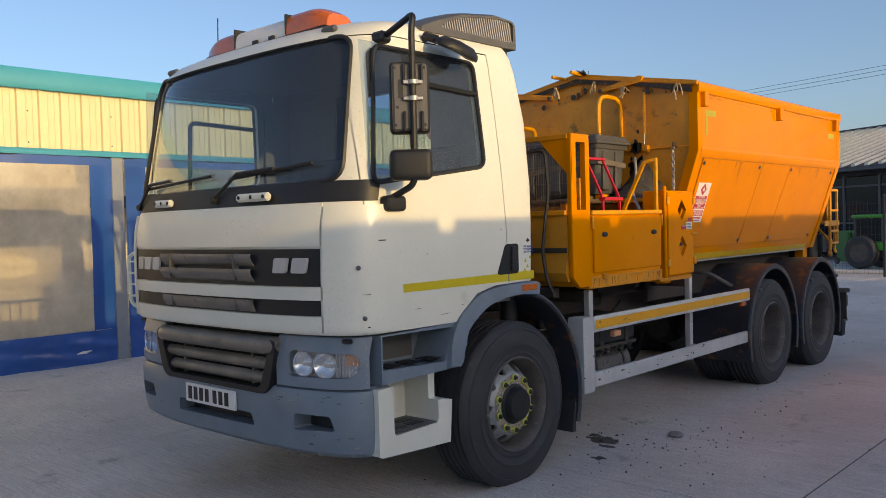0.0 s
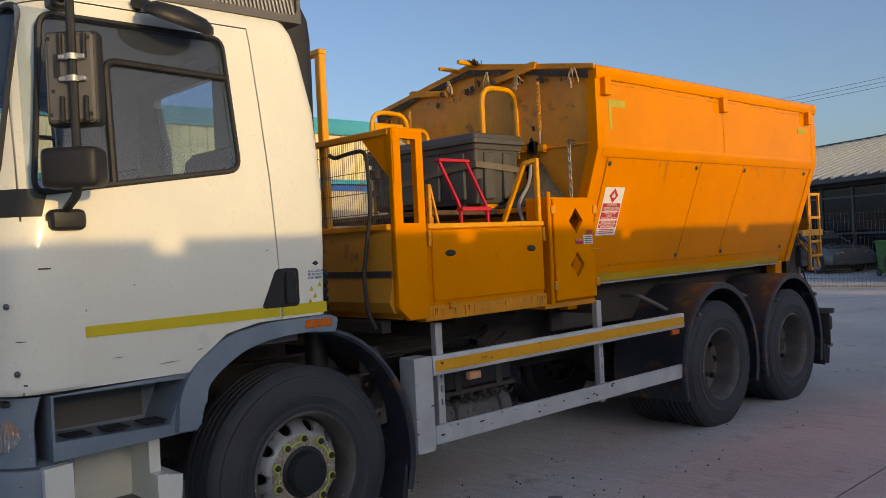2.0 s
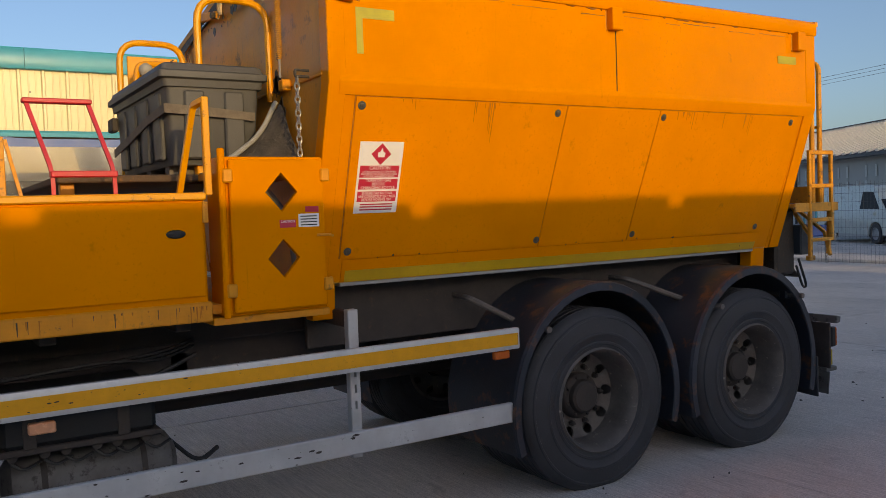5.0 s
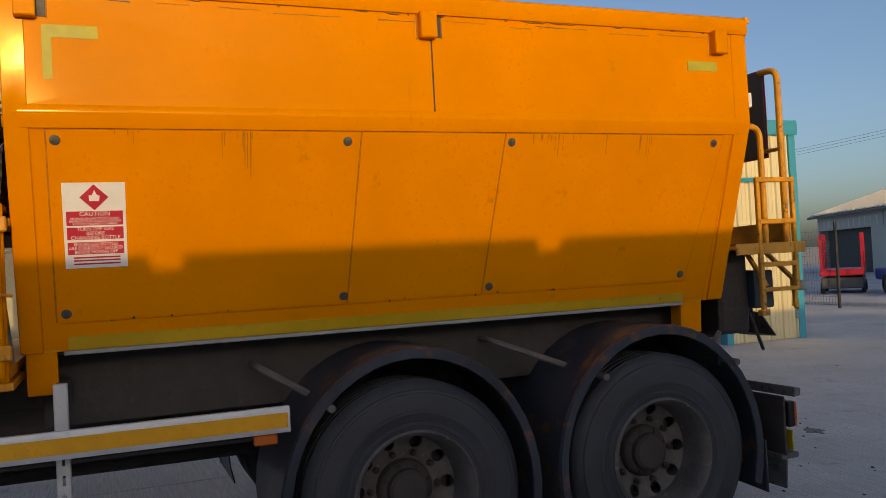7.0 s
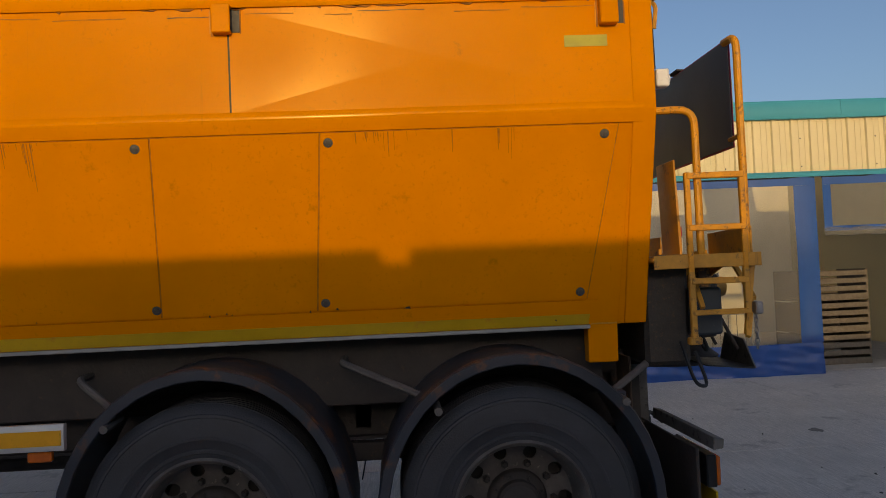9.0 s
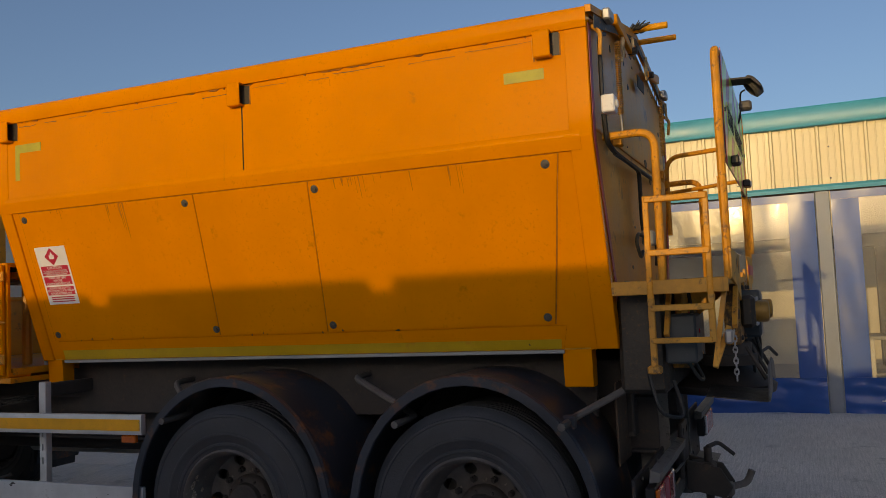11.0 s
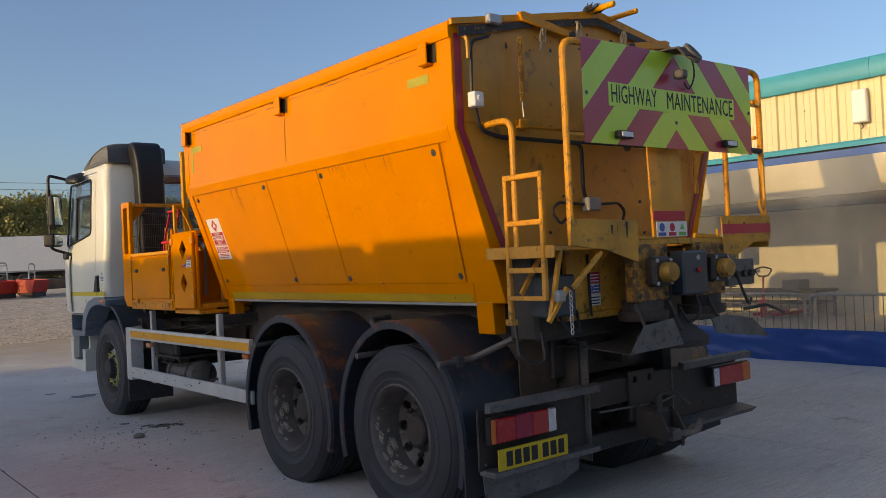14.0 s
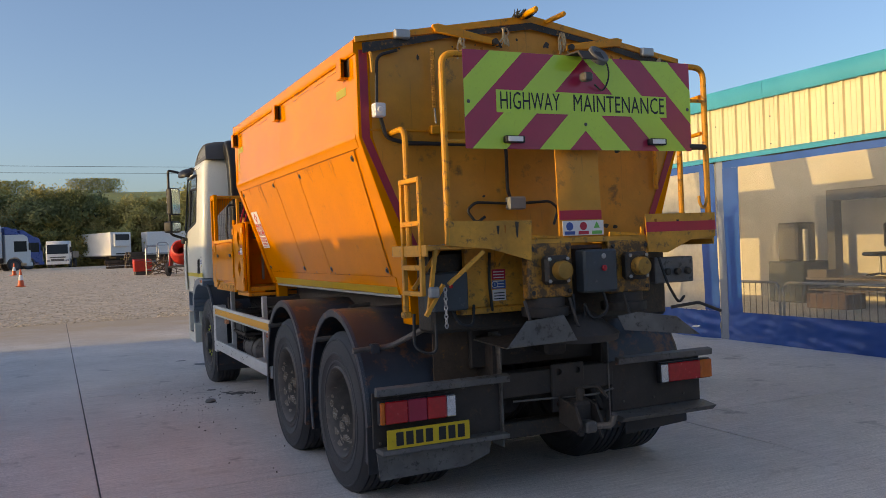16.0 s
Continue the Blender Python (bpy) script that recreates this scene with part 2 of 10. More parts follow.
M = {
    "white": mat("white_cab_paint", (0.725, 0.725, 0.635), 0.34, vary=0.05, scale=2.0, spots=(0.50, 0.46, 0.38), spot_amount=-0.02, streak=(0.55, 0.51, 0.42), streak_amount=0.05, coat=0.3, bump=0.01),
    "orange": mat("orange_hopper_paint", (0.76, 0.235, 0.001), 0.13, vary=0.08, scale=1.6, spots=(0.50, 0.17, 0.01), spot_amount=0.07, streak=(0.52, 0.18, 0.008), streak_amount=0.16, coat=0.0, bump=0.012, bump_scale=80.0, wave=0.04, spec=0.14),
    "orange_worn": mat("worn_orange_paint", (0.70, 0.26, 0.006), 0.5, vary=0.18, scale=5.0, spots=(0.10, 0.055, 0.03), spot_amount=0.22, streak=(0.20, 0.09, 0.03), streak_amount=0.3, bump=0.12, bump_scale=60.0),
    "orange_dirty": mat("grimy_orange_steel", (0.68, 0.285, 0.03), 0.42, vary=0.25, scale=1.8, spots=(0.16, 0.085, 0.03), spot_amount=0.24, streak=(0.20, 0.10, 0.03), streak_amount=0.28, bump=0.15, bump_scale=50.0),
    "rail": mat("yellow_orange_rail_paint", (0.78, 0.32, 0.004), 0.42, vary=0.1, scale=9.0, spots=(0.22, 0.09, 0.03), spot_amount=0.2, bump=0.08),
    "lime": mat("faded_yellow_green_strip", (0.55, 0.33, 0.010), 0.5, vary=0.15, scale=3.0, spots=(0.55, 0.25, 0.02), spot_amount=0.2, bump=0.03),
    "tape": mat("green_yellow_tape", (0.42, 0.36, 0.03), 0.5, vary=0.2, bump=0.05),
    "grey": mat("blue_grey_plastic", (0.165, 0.215, 0.265), 0.38, vary=0.15, scale=4.0, spots=(0.24, 0.25, 0.26), spot_amount=0.10, bump=0.06),
    "dark": mat("black_plastic", (0.018, 0.019, 0.021), 0.45, vary=0.2, scale=5.0, spots=(0.06, 0.055, 0.05), spot_amount=0.1, bump=0.08, spec=0.35),
    "charcoal": mat("charcoal_plastic", (0.095, 0.093, 0.092), 0.5, vary=0.15, scale=5.0, bump=0.06),
    "rubber": mat("tyre_rubber", (0.035, 0.037, 0.043), 0.6, vary=0.35, scale=5.0, spots=(0.080, 0.068, 0.060), spot_amount=0.15, bump=0.2, bump_scale=120.0),
    "flap": mat("mudguard_plastic", (0.032, 0.038, 0.050), 0.36, vary=0.35, scale=1.6, spots=(0.20, 0.085, 0.035), spot_amount=0.36, bump=0.08),
    "chassis": mat("dirty_chassis_steel", (0.047, 0.038, 0.034), 0.7, vary=0.35, scale=6.0, spots=(0.10, 0.06, 0.04), spot_amount=0.2, bump=0.3, bump_scale=40.0),
    "steel": mat("galvanised_steel", (0.40, 0.40, 0.40), 0.45, metal=0.6, vary=0.2, scale=8.0, spots=(0.2, 0.17, 0.14), spot_amount=0.2, bump=0.1),
    "rim": mat("dull_wheel_steel", (0.120, 0.106, 0.097), 0.6, metal=0.1, vary=0.35, scale=9.0, spots=(0.40, 0.35, 0.29), spot_amount=0.16, bump=0.2),
    "rim_silver": mat("grey_wheel_steel", (0.38, 0.39, 0.40), 0.42, metal=0.35, vary=0.25, scale=10.0, spots=(0.10, 0.075, 0.055), spot_amount=0.3, bump=0.15),
    "alu": mat("white_guard_rail", (0.56, 0.57, 0.57), 0.42, metal=0.25, vary=0.12, scale=6.0, spots=(0.10, 0.095, 0.09), spot_amount=0.12, bump=0.05),
    "amber_tape": mat("amber_reflective_tape", (0.80, 0.36, 0.012), 0.4, vary=0.1, scale=9.0, spots=(0.06, 0.05, 0.03), spot_amount=0.12, bump=0.03),
    "stripe": mat("yellow_door_stripe", (0.60, 0.47, 0.015), 0.42, vary=0.06, bump=0.02),
    "lime_nut": mat("yellow_green_plastic", (0.55, 0.62, 0.10), 0.5, vary=0.15, bump=0.03),
    "amber": mat("amber_lens", (0.60, 0.12, 0.008), 0.15, vary=0.12, scale=30.0, coat=0.6, bump=0.05, bump_scale=60.0),
    "red": mat("red_painted_steel", (0.55, 0.015, 0.035), 0.4, vary=0.15, spots=(0.12, 0.03, 0.03), spot_amount=0.12, bump=0.05),
    "red_lens": mat("red_lens", (0.48, 0.012, 0.015), 0.18, vary=0.15, scale=30.0, coat=0.5, bump=0.05),
    "clear_lens": mat("clear_lens", (0.75, 0.76, 0.78), 0.08, metal=0.75, vary=0.2, scale=25.0, bump=0.15, bump_scale=55.0),
    "chrome": mat("headlamp_reflector", (0.90, 0.91, 0.92), 0.10, metal=0.85, vary=0.1, bump=0.08, bump_scale=40.0),
    "lamp_back": mat("bright_lamp_housing", (0.76, 0.77, 0.79), 0.22, metal=0.5, vary=0.25, scale=14.0, bump=0.25, bump_scale=60.0),
    "badge": mat("silver_badge", (0.50, 0.51, 0.52), 0.4, metal=0.3, vary=0.08, bump=0.02),
    "rust_run": mat("rust_stain", (0.40, 0.125, 0.006), 0.7, vary=0.4, scale=30.0, bump=0.05),
    "dark_bolt": mat("dull_bolt_steel", (0.10, 0.095, 0.09), 0.5, metal=0.4, vary=0.3, scale=40.0, spots=(0.15, 0.06, 0.02), spot_amount=0.25, bump=0.1),
    "orange_grime": mat("blackened_orange_steel", (0.62, 0.28, 0.035), 0.55, vary=0.35, scale=4.5, spots=(0.09, 0.055, 0.03), spot_amount=0.32, streak=(0.14, 0.075, 0.03), streak_amount=0.22, bump=0.2, bump_scale=50.0),
    "rail_worn": mat("worn_orange_rail_paint", (0.70, 0.28, 0.012), 0.5, vary=0.2, scale=9.0, spots=(0.16, 0.07, 0.03), spot_amount=0.36, bump=0.12),
    # real grease, and near-black that paints shade on some rear parts
    "grease_shade": mat("black_grease_and_shade", (0.03, 0.024, 0.019), 0.5, vary=0.4, scale=16.0, spots=(0.10, 0.05, 0.02), spot_amount=0.3, bump=0.3, bump_scale=50.0),
    "dull_steel": mat("dirty_grey_steel", (0.135, 0.13, 0.125), 0.6, metal=0.2, vary=0.3, scale=7.0, spots=(0.04, 0.035, 0.03), spot_amount=0.35, bump=0.2, bump_scale=50.0),
    "salt": mat("crusted_road_salt", (0.16, 0.13, 0.10), 0.95, vary=0.4, scale=12.0, spots=(0.62, 0.58, 0.52), spot_amount=0.42, bump=0.8, bump_scale=60.0),
    "red_tape": mat("dark_red_reflective_tape", (0.36, 0.02, 0.05), 0.4, vary=0.15, bump=0.03),
    "board_red": mat("crimson_reflective_sheet", (0.42, 0.016, 0.065), 0.35, vary=0.1, scale=3.0, coat=0.35, bump=0.03),
    "board_lime": mat("lime_reflective_sheet", (0.46, 0.68, 0.06), 0.35, vary=0.06, scale=3.0, coat=0.35, bump=0.03),
    "ink": mat("black_ink", (0.015, 0.016, 0.018), 0.5, vary=0.05, bump=0.0),
    "sign_white": mat("white_sticker", (0.76, 0.75, 0.73), 0.45, vary=0.05, spots=(0.5, 0.46, 0.4), spot_amount=0.06, bump=0.02),
    "sign_red": mat("red_sticker", (0.52, 0.02, 0.05), 0.45, vary=0.06, bump=0.02),
    "sign_blue": mat("blue_sticker", (0.03, 0.10, 0.35), 0.45, vary=0.06, bump=0.02),
    "sign_green": mat("green_pictogram", (0.10, 0.45, 0.10), 0.45, vary=0.06, bump=0.02),
    "plate_white": mat("white_number_plate", (0.72, 0.72, 0.70), 0.35, vary=0.05, bump=0.02),
    "plate_yellow": mat("yellow_number_plate", (0.68, 0.46, 0.02), 0.35, vary=0.06, spots=(0.25, 0.17, 0.03), spot_amount=0.1, bump=0.02),
    "chest": mat("dark_grey_moulded_plastic", (0.070, 0.072, 0.076), 0.55, vary=0.15, scale=5.0, bump=0.1),
    "strap": mat("dusty_webbing", (0.15, 0.125, 0.10), 0.85, vary=0.25, scale=20.0, bump=0.3),
    "grit": mat("dark_rock_salt", (0.075, 0.065, 0.055), 0.95, vary=0.4, scale=14.0, bump=0.9, bump_scale=70.0),
    "orange_red": mat("orange_red_ram_paint", (0.72, 0.10, 0.02), 0.45, vary=0.12, bump=0.04),
    "box_grey": mat("grey_enclosure", (0.30, 0.30, 0.29), 0.5, vary=0.12, bump=0.04),
    "box_dark": mat("dark_blue_grey_enclosure", (0.034, 0.048, 0.060), 0.45, vary=0.2, spots=(0.16, 0.16, 0.16), spot_amount=0.1, bump=0.04),
    "cable": mat("black_cable", (0.018, 0.018, 0.019), 0.55, vary=0.2, bump=0.05),
    "brass": mat("grimy_yellow_cap", (0.34, 0.18, 0.035), 0.45, metal=0.3, vary=0.3, spots=(0.07, 0.05, 0.03), spot_amount=0.3, bump=0.15),
    "bristle": mat("dark_bristles", (0.05, 0.05, 0.045), 0.9, vary=0.3, bump=0.0),
    "seat": mat("dark_seat_cloth", (0.045, 0.05, 0.06), 0.85, vary=0.2, scale=12.0, bump=0.2),
    "trim": mat("grey_cab_trim", (0.115, 0.12, 0.13), 0.7, vary=0.15, bump=0.1),
    "mirror": mat("mirror_glass", (0.85, 0.87, 0.88), 0.02, metal=1.0, vary=0.01, bump=0.0),
    # bluish haze: some dust, and the sky's reflection put into the pane's colour
    "glass": clear("tinted_window_glass", (0.66, 0.77, 0.84), haze=0.12, haze_colour=(0.50, 0.60, 0.70), ior=1.5),
    "grille": mat("bronze_grey_grille_plastic", (0.19, 0.165, 0.14), 0.36, vary=0.3, scale=5.0, spots=(0.06, 0.055, 0.05), spot_amount=0.25, bump=0.05),
    "worn_centre": mat("flaking_wheel_centre", (0.30, 0.24, 0.19), 0.75, vary=0.5, scale=26.0, spots=(0.66, 0.62, 0.54), spot_amount=0.42, bump=0.4, bump_scale=60.0),
    "sleeper": mat("old_timber_sleepers", (0.085, 0.058, 0.040), 0.9, vary=0.5, scale=4.0, bump=0.4, bump_scale=25.0),
    "mixer_red": mat("red_mixer_paint", (0.52, 0.035, 0.022), 0.5, vary=0.25, scale=5.0, spots=(0.20, 0.12, 0.09), spot_amount=0.2, bump=0.1),
    "indicator": mat("pale_amber_plastic", (0.78, 0.36, 0.20), 0.25, vary=0.2, scale=20.0, bump=0.1),
    "lamp_glass": clear("headlamp_glass", (0.93, 0.94, 0.95)),
    # the windscreen's blue veil of dust and reflected sky is likewise haze colour
    "screen_glass": clear("windscreen_glass", (0.60, 0.72, 0.82), haze=0.10, haze_colour=(0.50, 0.62, 0.76), ior=1.45),
    "pvc": clear("clear_pvc_sheet", (0.86, 0.85, 0.80), 0.14, haze=0.22, haze_colour=(0.80, 0.77, 0.68), wrinkle=0.018),
    "pvc_dusty": clear("dusty_pvc_sheet", (0.84, 0.82, 0.76), 0.16, haze=0.66, haze_colour=(0.80, 0.76, 0.66), wrinkle=0.03),
    "blue_pvc": mat("blue_pvc_sheet", (0.006, 0.075, 0.30), 0.36, vary=0.15, scale=2.0, coat=0.12, bump=0.0),
    "cream": mat("cream_steel_cladding", (0.68, 0.585, 0.35), 0.42, vary=0.05, scale=0.8, streak=(0.62, 0.50, 0.27), streak_amount=0.08, bump=0.02),
    "teal": mat("teal_flashing", (0.02, 0.30, 0.41), 0.36, vary=0.08, scale=1.0, bump=0.02),
    "inner": mat("pale_inner_wall", (0.74, 0.69, 0.57), 0.7, vary=0.08, scale=0.7, bump=0.05),
    "inner_floor": mat("workshop_floor", (0.55, 0.52, 0.47), 0.7, vary=0.15, bump=0.05),
    "post_grey": mat("grey_post_paint", (0.20, 0.23, 0.27), 0.45, vary=0.1, bump=0.04),
    "concrete": concrete_material(),
    "gravel": mat("crushed_stone", (0.50, 0.40, 0.30), 0.95, vary=0.4, scale=2.4, spots=(0.70, 0.60, 0.48), spot_amount=0.5, bump=0.5, bump_scale=14.0, speck=0.4),
    "seal": mat("tarry_black_seal", (0.03, 0.027, 0.025), 0.6, vary=0.4, scale=9.0, spots=(0.42, 0.18, 0.03), spot_amount=0.30, bump=0.4, bump_scale=40.0),
    "rag": mat("frayed_tan_cord", (0.52, 0.38, 0.22), 0.9, vary=0.3, scale=30.0, bump=0.3),
    "orange_greasy": mat("greasy_orange_steel", (0.46, 0.20, 0.03), 0.5, vary=0.35, scale=6.0, spots=(0.04, 0.03, 0.022), spot_amount=0.62, streak=(0.05, 0.035, 0.025), streak_amount=0.4, bump=0.25, bump_scale=45.0),
    "rust_plate": mat("dark_rusted_plate", (0.10, 0.062, 0.04), 0.8, vary=0.35, scale=6.0, spots=(0.34, 0.15, 0.03), spot_amount=0.25, bump=0.25, bump_scale=50.0),
    "joint": mat("joint_sealant", (0.09, 0.088, 0.085), 0.85, vary=0.2, bump=0.1),
    "oil": mat("dark_oil_stain", (0.10, 0.094, 0.088), 0.5, vary=0.3, scale=14.0, bump=0.1),
    "stone": mat("broken_stone", (0.22, 0.21, 0.20), 0.9, vary=0.3, scale=30.0, bump=0.4),
}


# golden glare put into the hopper paint: its reflections are tinted warm
M["orange"].node_tree.nodes["Principled BSDF"].inputs["Specular Tint"].default_value = (1.0, 0.78, 0.40, 1)


# ---- mesh helpers ----
def finish(name, bm, material, smooth=35):
    me = bpy.data.meshes.new(name)
    bmesh.ops.recalc_face_normals(bm, faces=bm.faces)
    bm.to_mesh(me)
    bm.free()
    me.materials.append(material)
    me.shade_smooth()
    me.set_sharp_from_angle(angle=radians(smooth))
    return me


def part(name, bm, material, parent=None, label="", at=None, smooth=35):
    """One mesh object under a thing or a part; bm may also be a mesh that is shared."""
    me = finish(name, bm, material, smooth) if isinstance(bm, bmesh.types.BMesh) else bm
    ob = new(name, me)
    ob.parent = parent
    if at is not None:
        ob.matrix_basis = at
    return tagged(ob, label)


def thing(name, label, category, at=(0, 0, 0), rz=0, group="", kind=""):
    ob = new(name)
    ob.empty_display_size = 0.2
    ob.matrix_basis = pose(*at, 0, 0, rz)
    return tagged(ob, label, category, group, kind)


def box(x, y, z, b=0.006, bm=None, seg=1):
    bm = bm or bmesh.new()
    m = Matrix.Translation(((x[0] + x[1]) / 2, (y[0] + y[1]) / 2, (z[0] + z[1]) / 2)) @ Matrix.Diagonal((abs(x[1] - x[0]), abs(y[1] - y[0]), abs(z[1] - z[0]), 1))
    vs = bmesh.ops.create_cube(bm, size=1, matrix=m)["verts"]
    if b:
        es = list({e for v in vs for e in v.link_edges})
        bmesh.ops.bevel(bm, geom=es, offset=b, segments=seg, affect="EDGES", profile=0.6)
    return bm


AXES = {"x": lambda u, v, w: (w, u, v), "y": lambda u, v, w: (u, w, v), "z": lambda u, v, w: (u, v, w)}


def prism(pts, axis, a, b, bev=0.0, bm=None):
    """A polygon (y,z), (x,z) or (x,y), drawn out along the axis from a to b."""
    bm = bm or bmesh.new()
    f = AXES[axis]
    lo = [bm.verts.new(f(u, v, a)) for u, v in pts]
    hi = [bm.verts.new(f(u, v, b)) for u, v in pts]
    n = len(pts)
    made = [bm.faces.new(lo[::-1]), bm.faces.new(hi)]
    for i in range(n):
        made.append(bm.faces.new((lo[i], lo[(i + 1) % n], hi[(i + 1) % n], hi[i])))
    if bev:
        es = list({e for fc in made for e in fc.edges})
        bmesh.ops.bevel(bm, geom=es, offset=bev, segments=1, affect="EDGES", profile=0.6)
    return bm


def fillet(pts, r, n=5):
    """Rounds the inner corners of a line of points."""
    pts = [Vector(p) for p in pts]
    out = [pts[0]]
    for a, b, c in zip(pts, pts[1:], pts[2:]):
        u, w = (a - b), (c - b)
        d = min(r, u.length * 0.49, w.length * 0.49)
        p, q = b + u.normalized() * d, b + w.normalized() * d
        for i in range(n + 1):
            s = i / n
            out.append((1 - s) ** 2 * p + 2 * s * (1 - s) * b + s * s * q)
    out.append(pts[-1])
    return out


def round_poly(pts, r, n=5):
    """A closed polygon in 2D with rounded corners."""
    out = []
    m = len(pts)
    for i in range(m):
        a, b, c = Vector(pts[i - 1]), Vector(pts[i]), Vector(pts[(i + 1) % m])
        u, w = a - b, c - b
        d = min(r, u.length * 0.45, w.length * 0.45)
        p, q = b + u.normalized() * d, b + w.normalized() * d
        for k in range(n + 1):
            s = k / n
            out.append(tuple((1 - s) ** 2 * p + 2 * s * (1 - s) * b + s * s * q))
    return out


def tube(pts, r, seg=8, round_=0.0, closed=False, bm=None):
    bm = bm or bmesh.new()
    pts = fillet(pts, round_) if round_ else [Vector(p) for p in pts]
    n = len(pts)
    rings = []
    up = None
    for i in range(n):
        if closed:
            d = pts[(i + 1) % n] - pts[i - 1]
        else:
            d = pts[min(i + 1, n - 1)] - pts[max(i - 1, 0)]
        d.normalize()
        if up is None:
            up = d.orthogonal().normalized()
        up = (up - d * up.dot(d)).normalized()
        side = d.cross(up)
        rings.append([bm.verts.new(pts[i] + r * (math.cos(a) * up + math.sin(a) * side)) for a in [2 * math.pi * k / seg for k in range(seg)]])
    for i in range(n if closed else n - 1):
        a, b = rings[i], rings[(i + 1) % n]
        for k in range(seg):
            bm.faces.new((a[k], a[(k + 1) % seg], b[(k + 1) % seg], b[k]))
    if not closed:
        bm.faces.new(rings[0][::-1])
        bm.faces.new(rings[-1])
    return bm


def lathe(profile, m, seg=32, bm=None, holes=None):
    """Turns (radius, height) about the local z of m. holes: (band, every, width) leaves faces of a band out."""
    bm = bm or bmesh.new()
    rings = []
    for r, h in profile:
        if r < 1e-5:
            rings.append([bm.verts.new(m @ Vector((0, 0, h)))])
        else:
            rings.append([bm.verts.new(m @ Vector((r * math.cos(2 * math.pi * k / seg), r * math.sin(2 * math.pi * k / seg), h))) for k in range(seg)])
    for i, (a, b) in enumerate(zip(rings, rings[1:])):
        for k in range(seg):
            if holes and i == holes[0] and k % holes[1] < holes[2]:
                continue
            j = (k + 1) % seg
            if len(a) == 1 and len(b) == 1:
                continue
            if len(a) == 1:
                bm.faces.new((a[0], b[j], b[k]))
            elif len(b) == 1:
                bm.faces.new((a[k], a[j], b[0]))
            else:
                bm.faces.new((a[k], a[j], b[j], b[k]))
    return bm


def along(axis, x, y, z):
    """A pose whose local z runs along the axis."""
    turn = {"x": (0, 90, 0), "-x": (0, -90, 0), "y": (-90, 0, 0), "-y": (90, 0, 0), "z": (0, 0, 0)}[axis]
    return pose(x, y, z, *turn)


def rod(axis, x, y, z, r, length, seg=16, bm=None, bev=0.004):
    b = min(bev, r * 0.3)
    return lathe([(0, 0), (r - b, 0), (r, b), (r, length - b), (r - b, length), (0, length)], along(axis, x, y, z), seg, bm)


def loft(rings, bm=None):
    bm = bm or bmesh.new()
    rows = [[bm.verts.new(p) for p in ring] for ring in rings]
    n = len(rows[0])
    for a, b in zip(rows, rows[1:]):
        for k in range(n):
            bm.faces.new((a[k], a[(k + 1) % n], b[(k + 1) % n], b[k]))
    bm.faces.new(rows[0][::-1])
    bm.faces.new(rows[-1])
    bmesh.ops.recalc_face_normals(bm, faces=bm.faces)
    return bm


def slab(grid_, thick):
    """A sheet from rows of points, given a thickness along its own normals."""
    bm = bmesh.new()
    vs = [[bm.verts.new(p) for p in row] for row in grid_]
    for a, b in zip(vs, vs[1:]):
        for k in range(len(a) - 1):
            bm.faces.new((a[k], a[k + 1], b[k + 1], b[k]))
    bmesh.ops.recalc_face_normals(bm, faces=bm.faces)
    if thick:
        bmesh.ops.solidify(bm, geom=bm.faces[:], thickness=thick)
    return bm


def carve(bm, cut, op="DIFFERENCE", hollow=False):
    """bm without (or within) cut; both are used up. hollow: bm holds a closed void, whose faces stay turned in."""
    for b in ((cut,) if hollow else (bm, cut)):
        bmesh.ops.recalc_face_normals(b, faces=b.faces)
    obs = []
    for b in (bm, cut):
        me = bpy.data.meshes.new("carve")
        b.to_mesh(me)
        b.free()
        obs.append(new("carve", me))
    mod = obs[0].modifiers.new("cut", "BOOLEAN")
    mod.operation, mod.solver, mod.object = op, "EXACT", obs[1]
    me = bpy.data.meshes.new_from_object(obs[0].evaluated_get(bpy.context.evaluated_depsgraph_get()))
    out = bmesh.new()
    out.from_mesh(me)
    for o in obs:
        old = o.data
        bpy.data.objects.remove(o)
        bpy.data.meshes.remove(old)
    bpy.data.meshes.remove(me)
    return out


def both(bm):
    """Adds the mirror image across the lorry's middle plane."""
    geo = bmesh.ops.duplicate(bm, geom=bm.verts[:] + bm.edges[:] + bm.faces[:])["geom"]
    vs = [g for g in geo if isinstance(g, bmesh.types.BMVert)]
    for v in vs:
        v.co.x = -v.co.x
    return bm


FACING = {
    "side": Matrix(((0, 0, 1), (1, 0, 0), (0, 1, 0))).to_4x4(),
    "rear": Matrix(((-1, 0, 0), (0, 0, 1), (0, 1, 0))).to_4x4(),
    "front": Matrix(((1, 0, 0), (0, 0, -1), (0, 1, 0))).to_4x4(),
}


def lettering(body, size, material, parent, where, facing, stretch=1.0, spacing=1.0, tilt=None, name="lettering", bold=0.0):
    cu = bpy.data.curves.new("letters", "FONT")
    cu.body, cu.size, cu.align_x, cu.align_y = body, size, "CENTER", "CENTER"
    cu.extrude, cu.space_line, cu.space_character = 0.0006, 0.9, spacing
    cu.resolution_u, cu.offset = 2, bold
    ob = new("letters", cu)
    me = bpy.data.meshes.new_from_object(ob.evaluated_get(bpy.context.evaluated_depsgraph_get()))
    bpy.data.objects.remove(ob)
    m = Matrix.Translation(where) @ (tilt or Matrix()) @ FACING[facing] @ Matrix.Diagonal((stretch, 1, 1, 1))
    me.transform(m)
    me.materials.clear()
    me.materials.append(material)
    return part(name, me, material, parent)


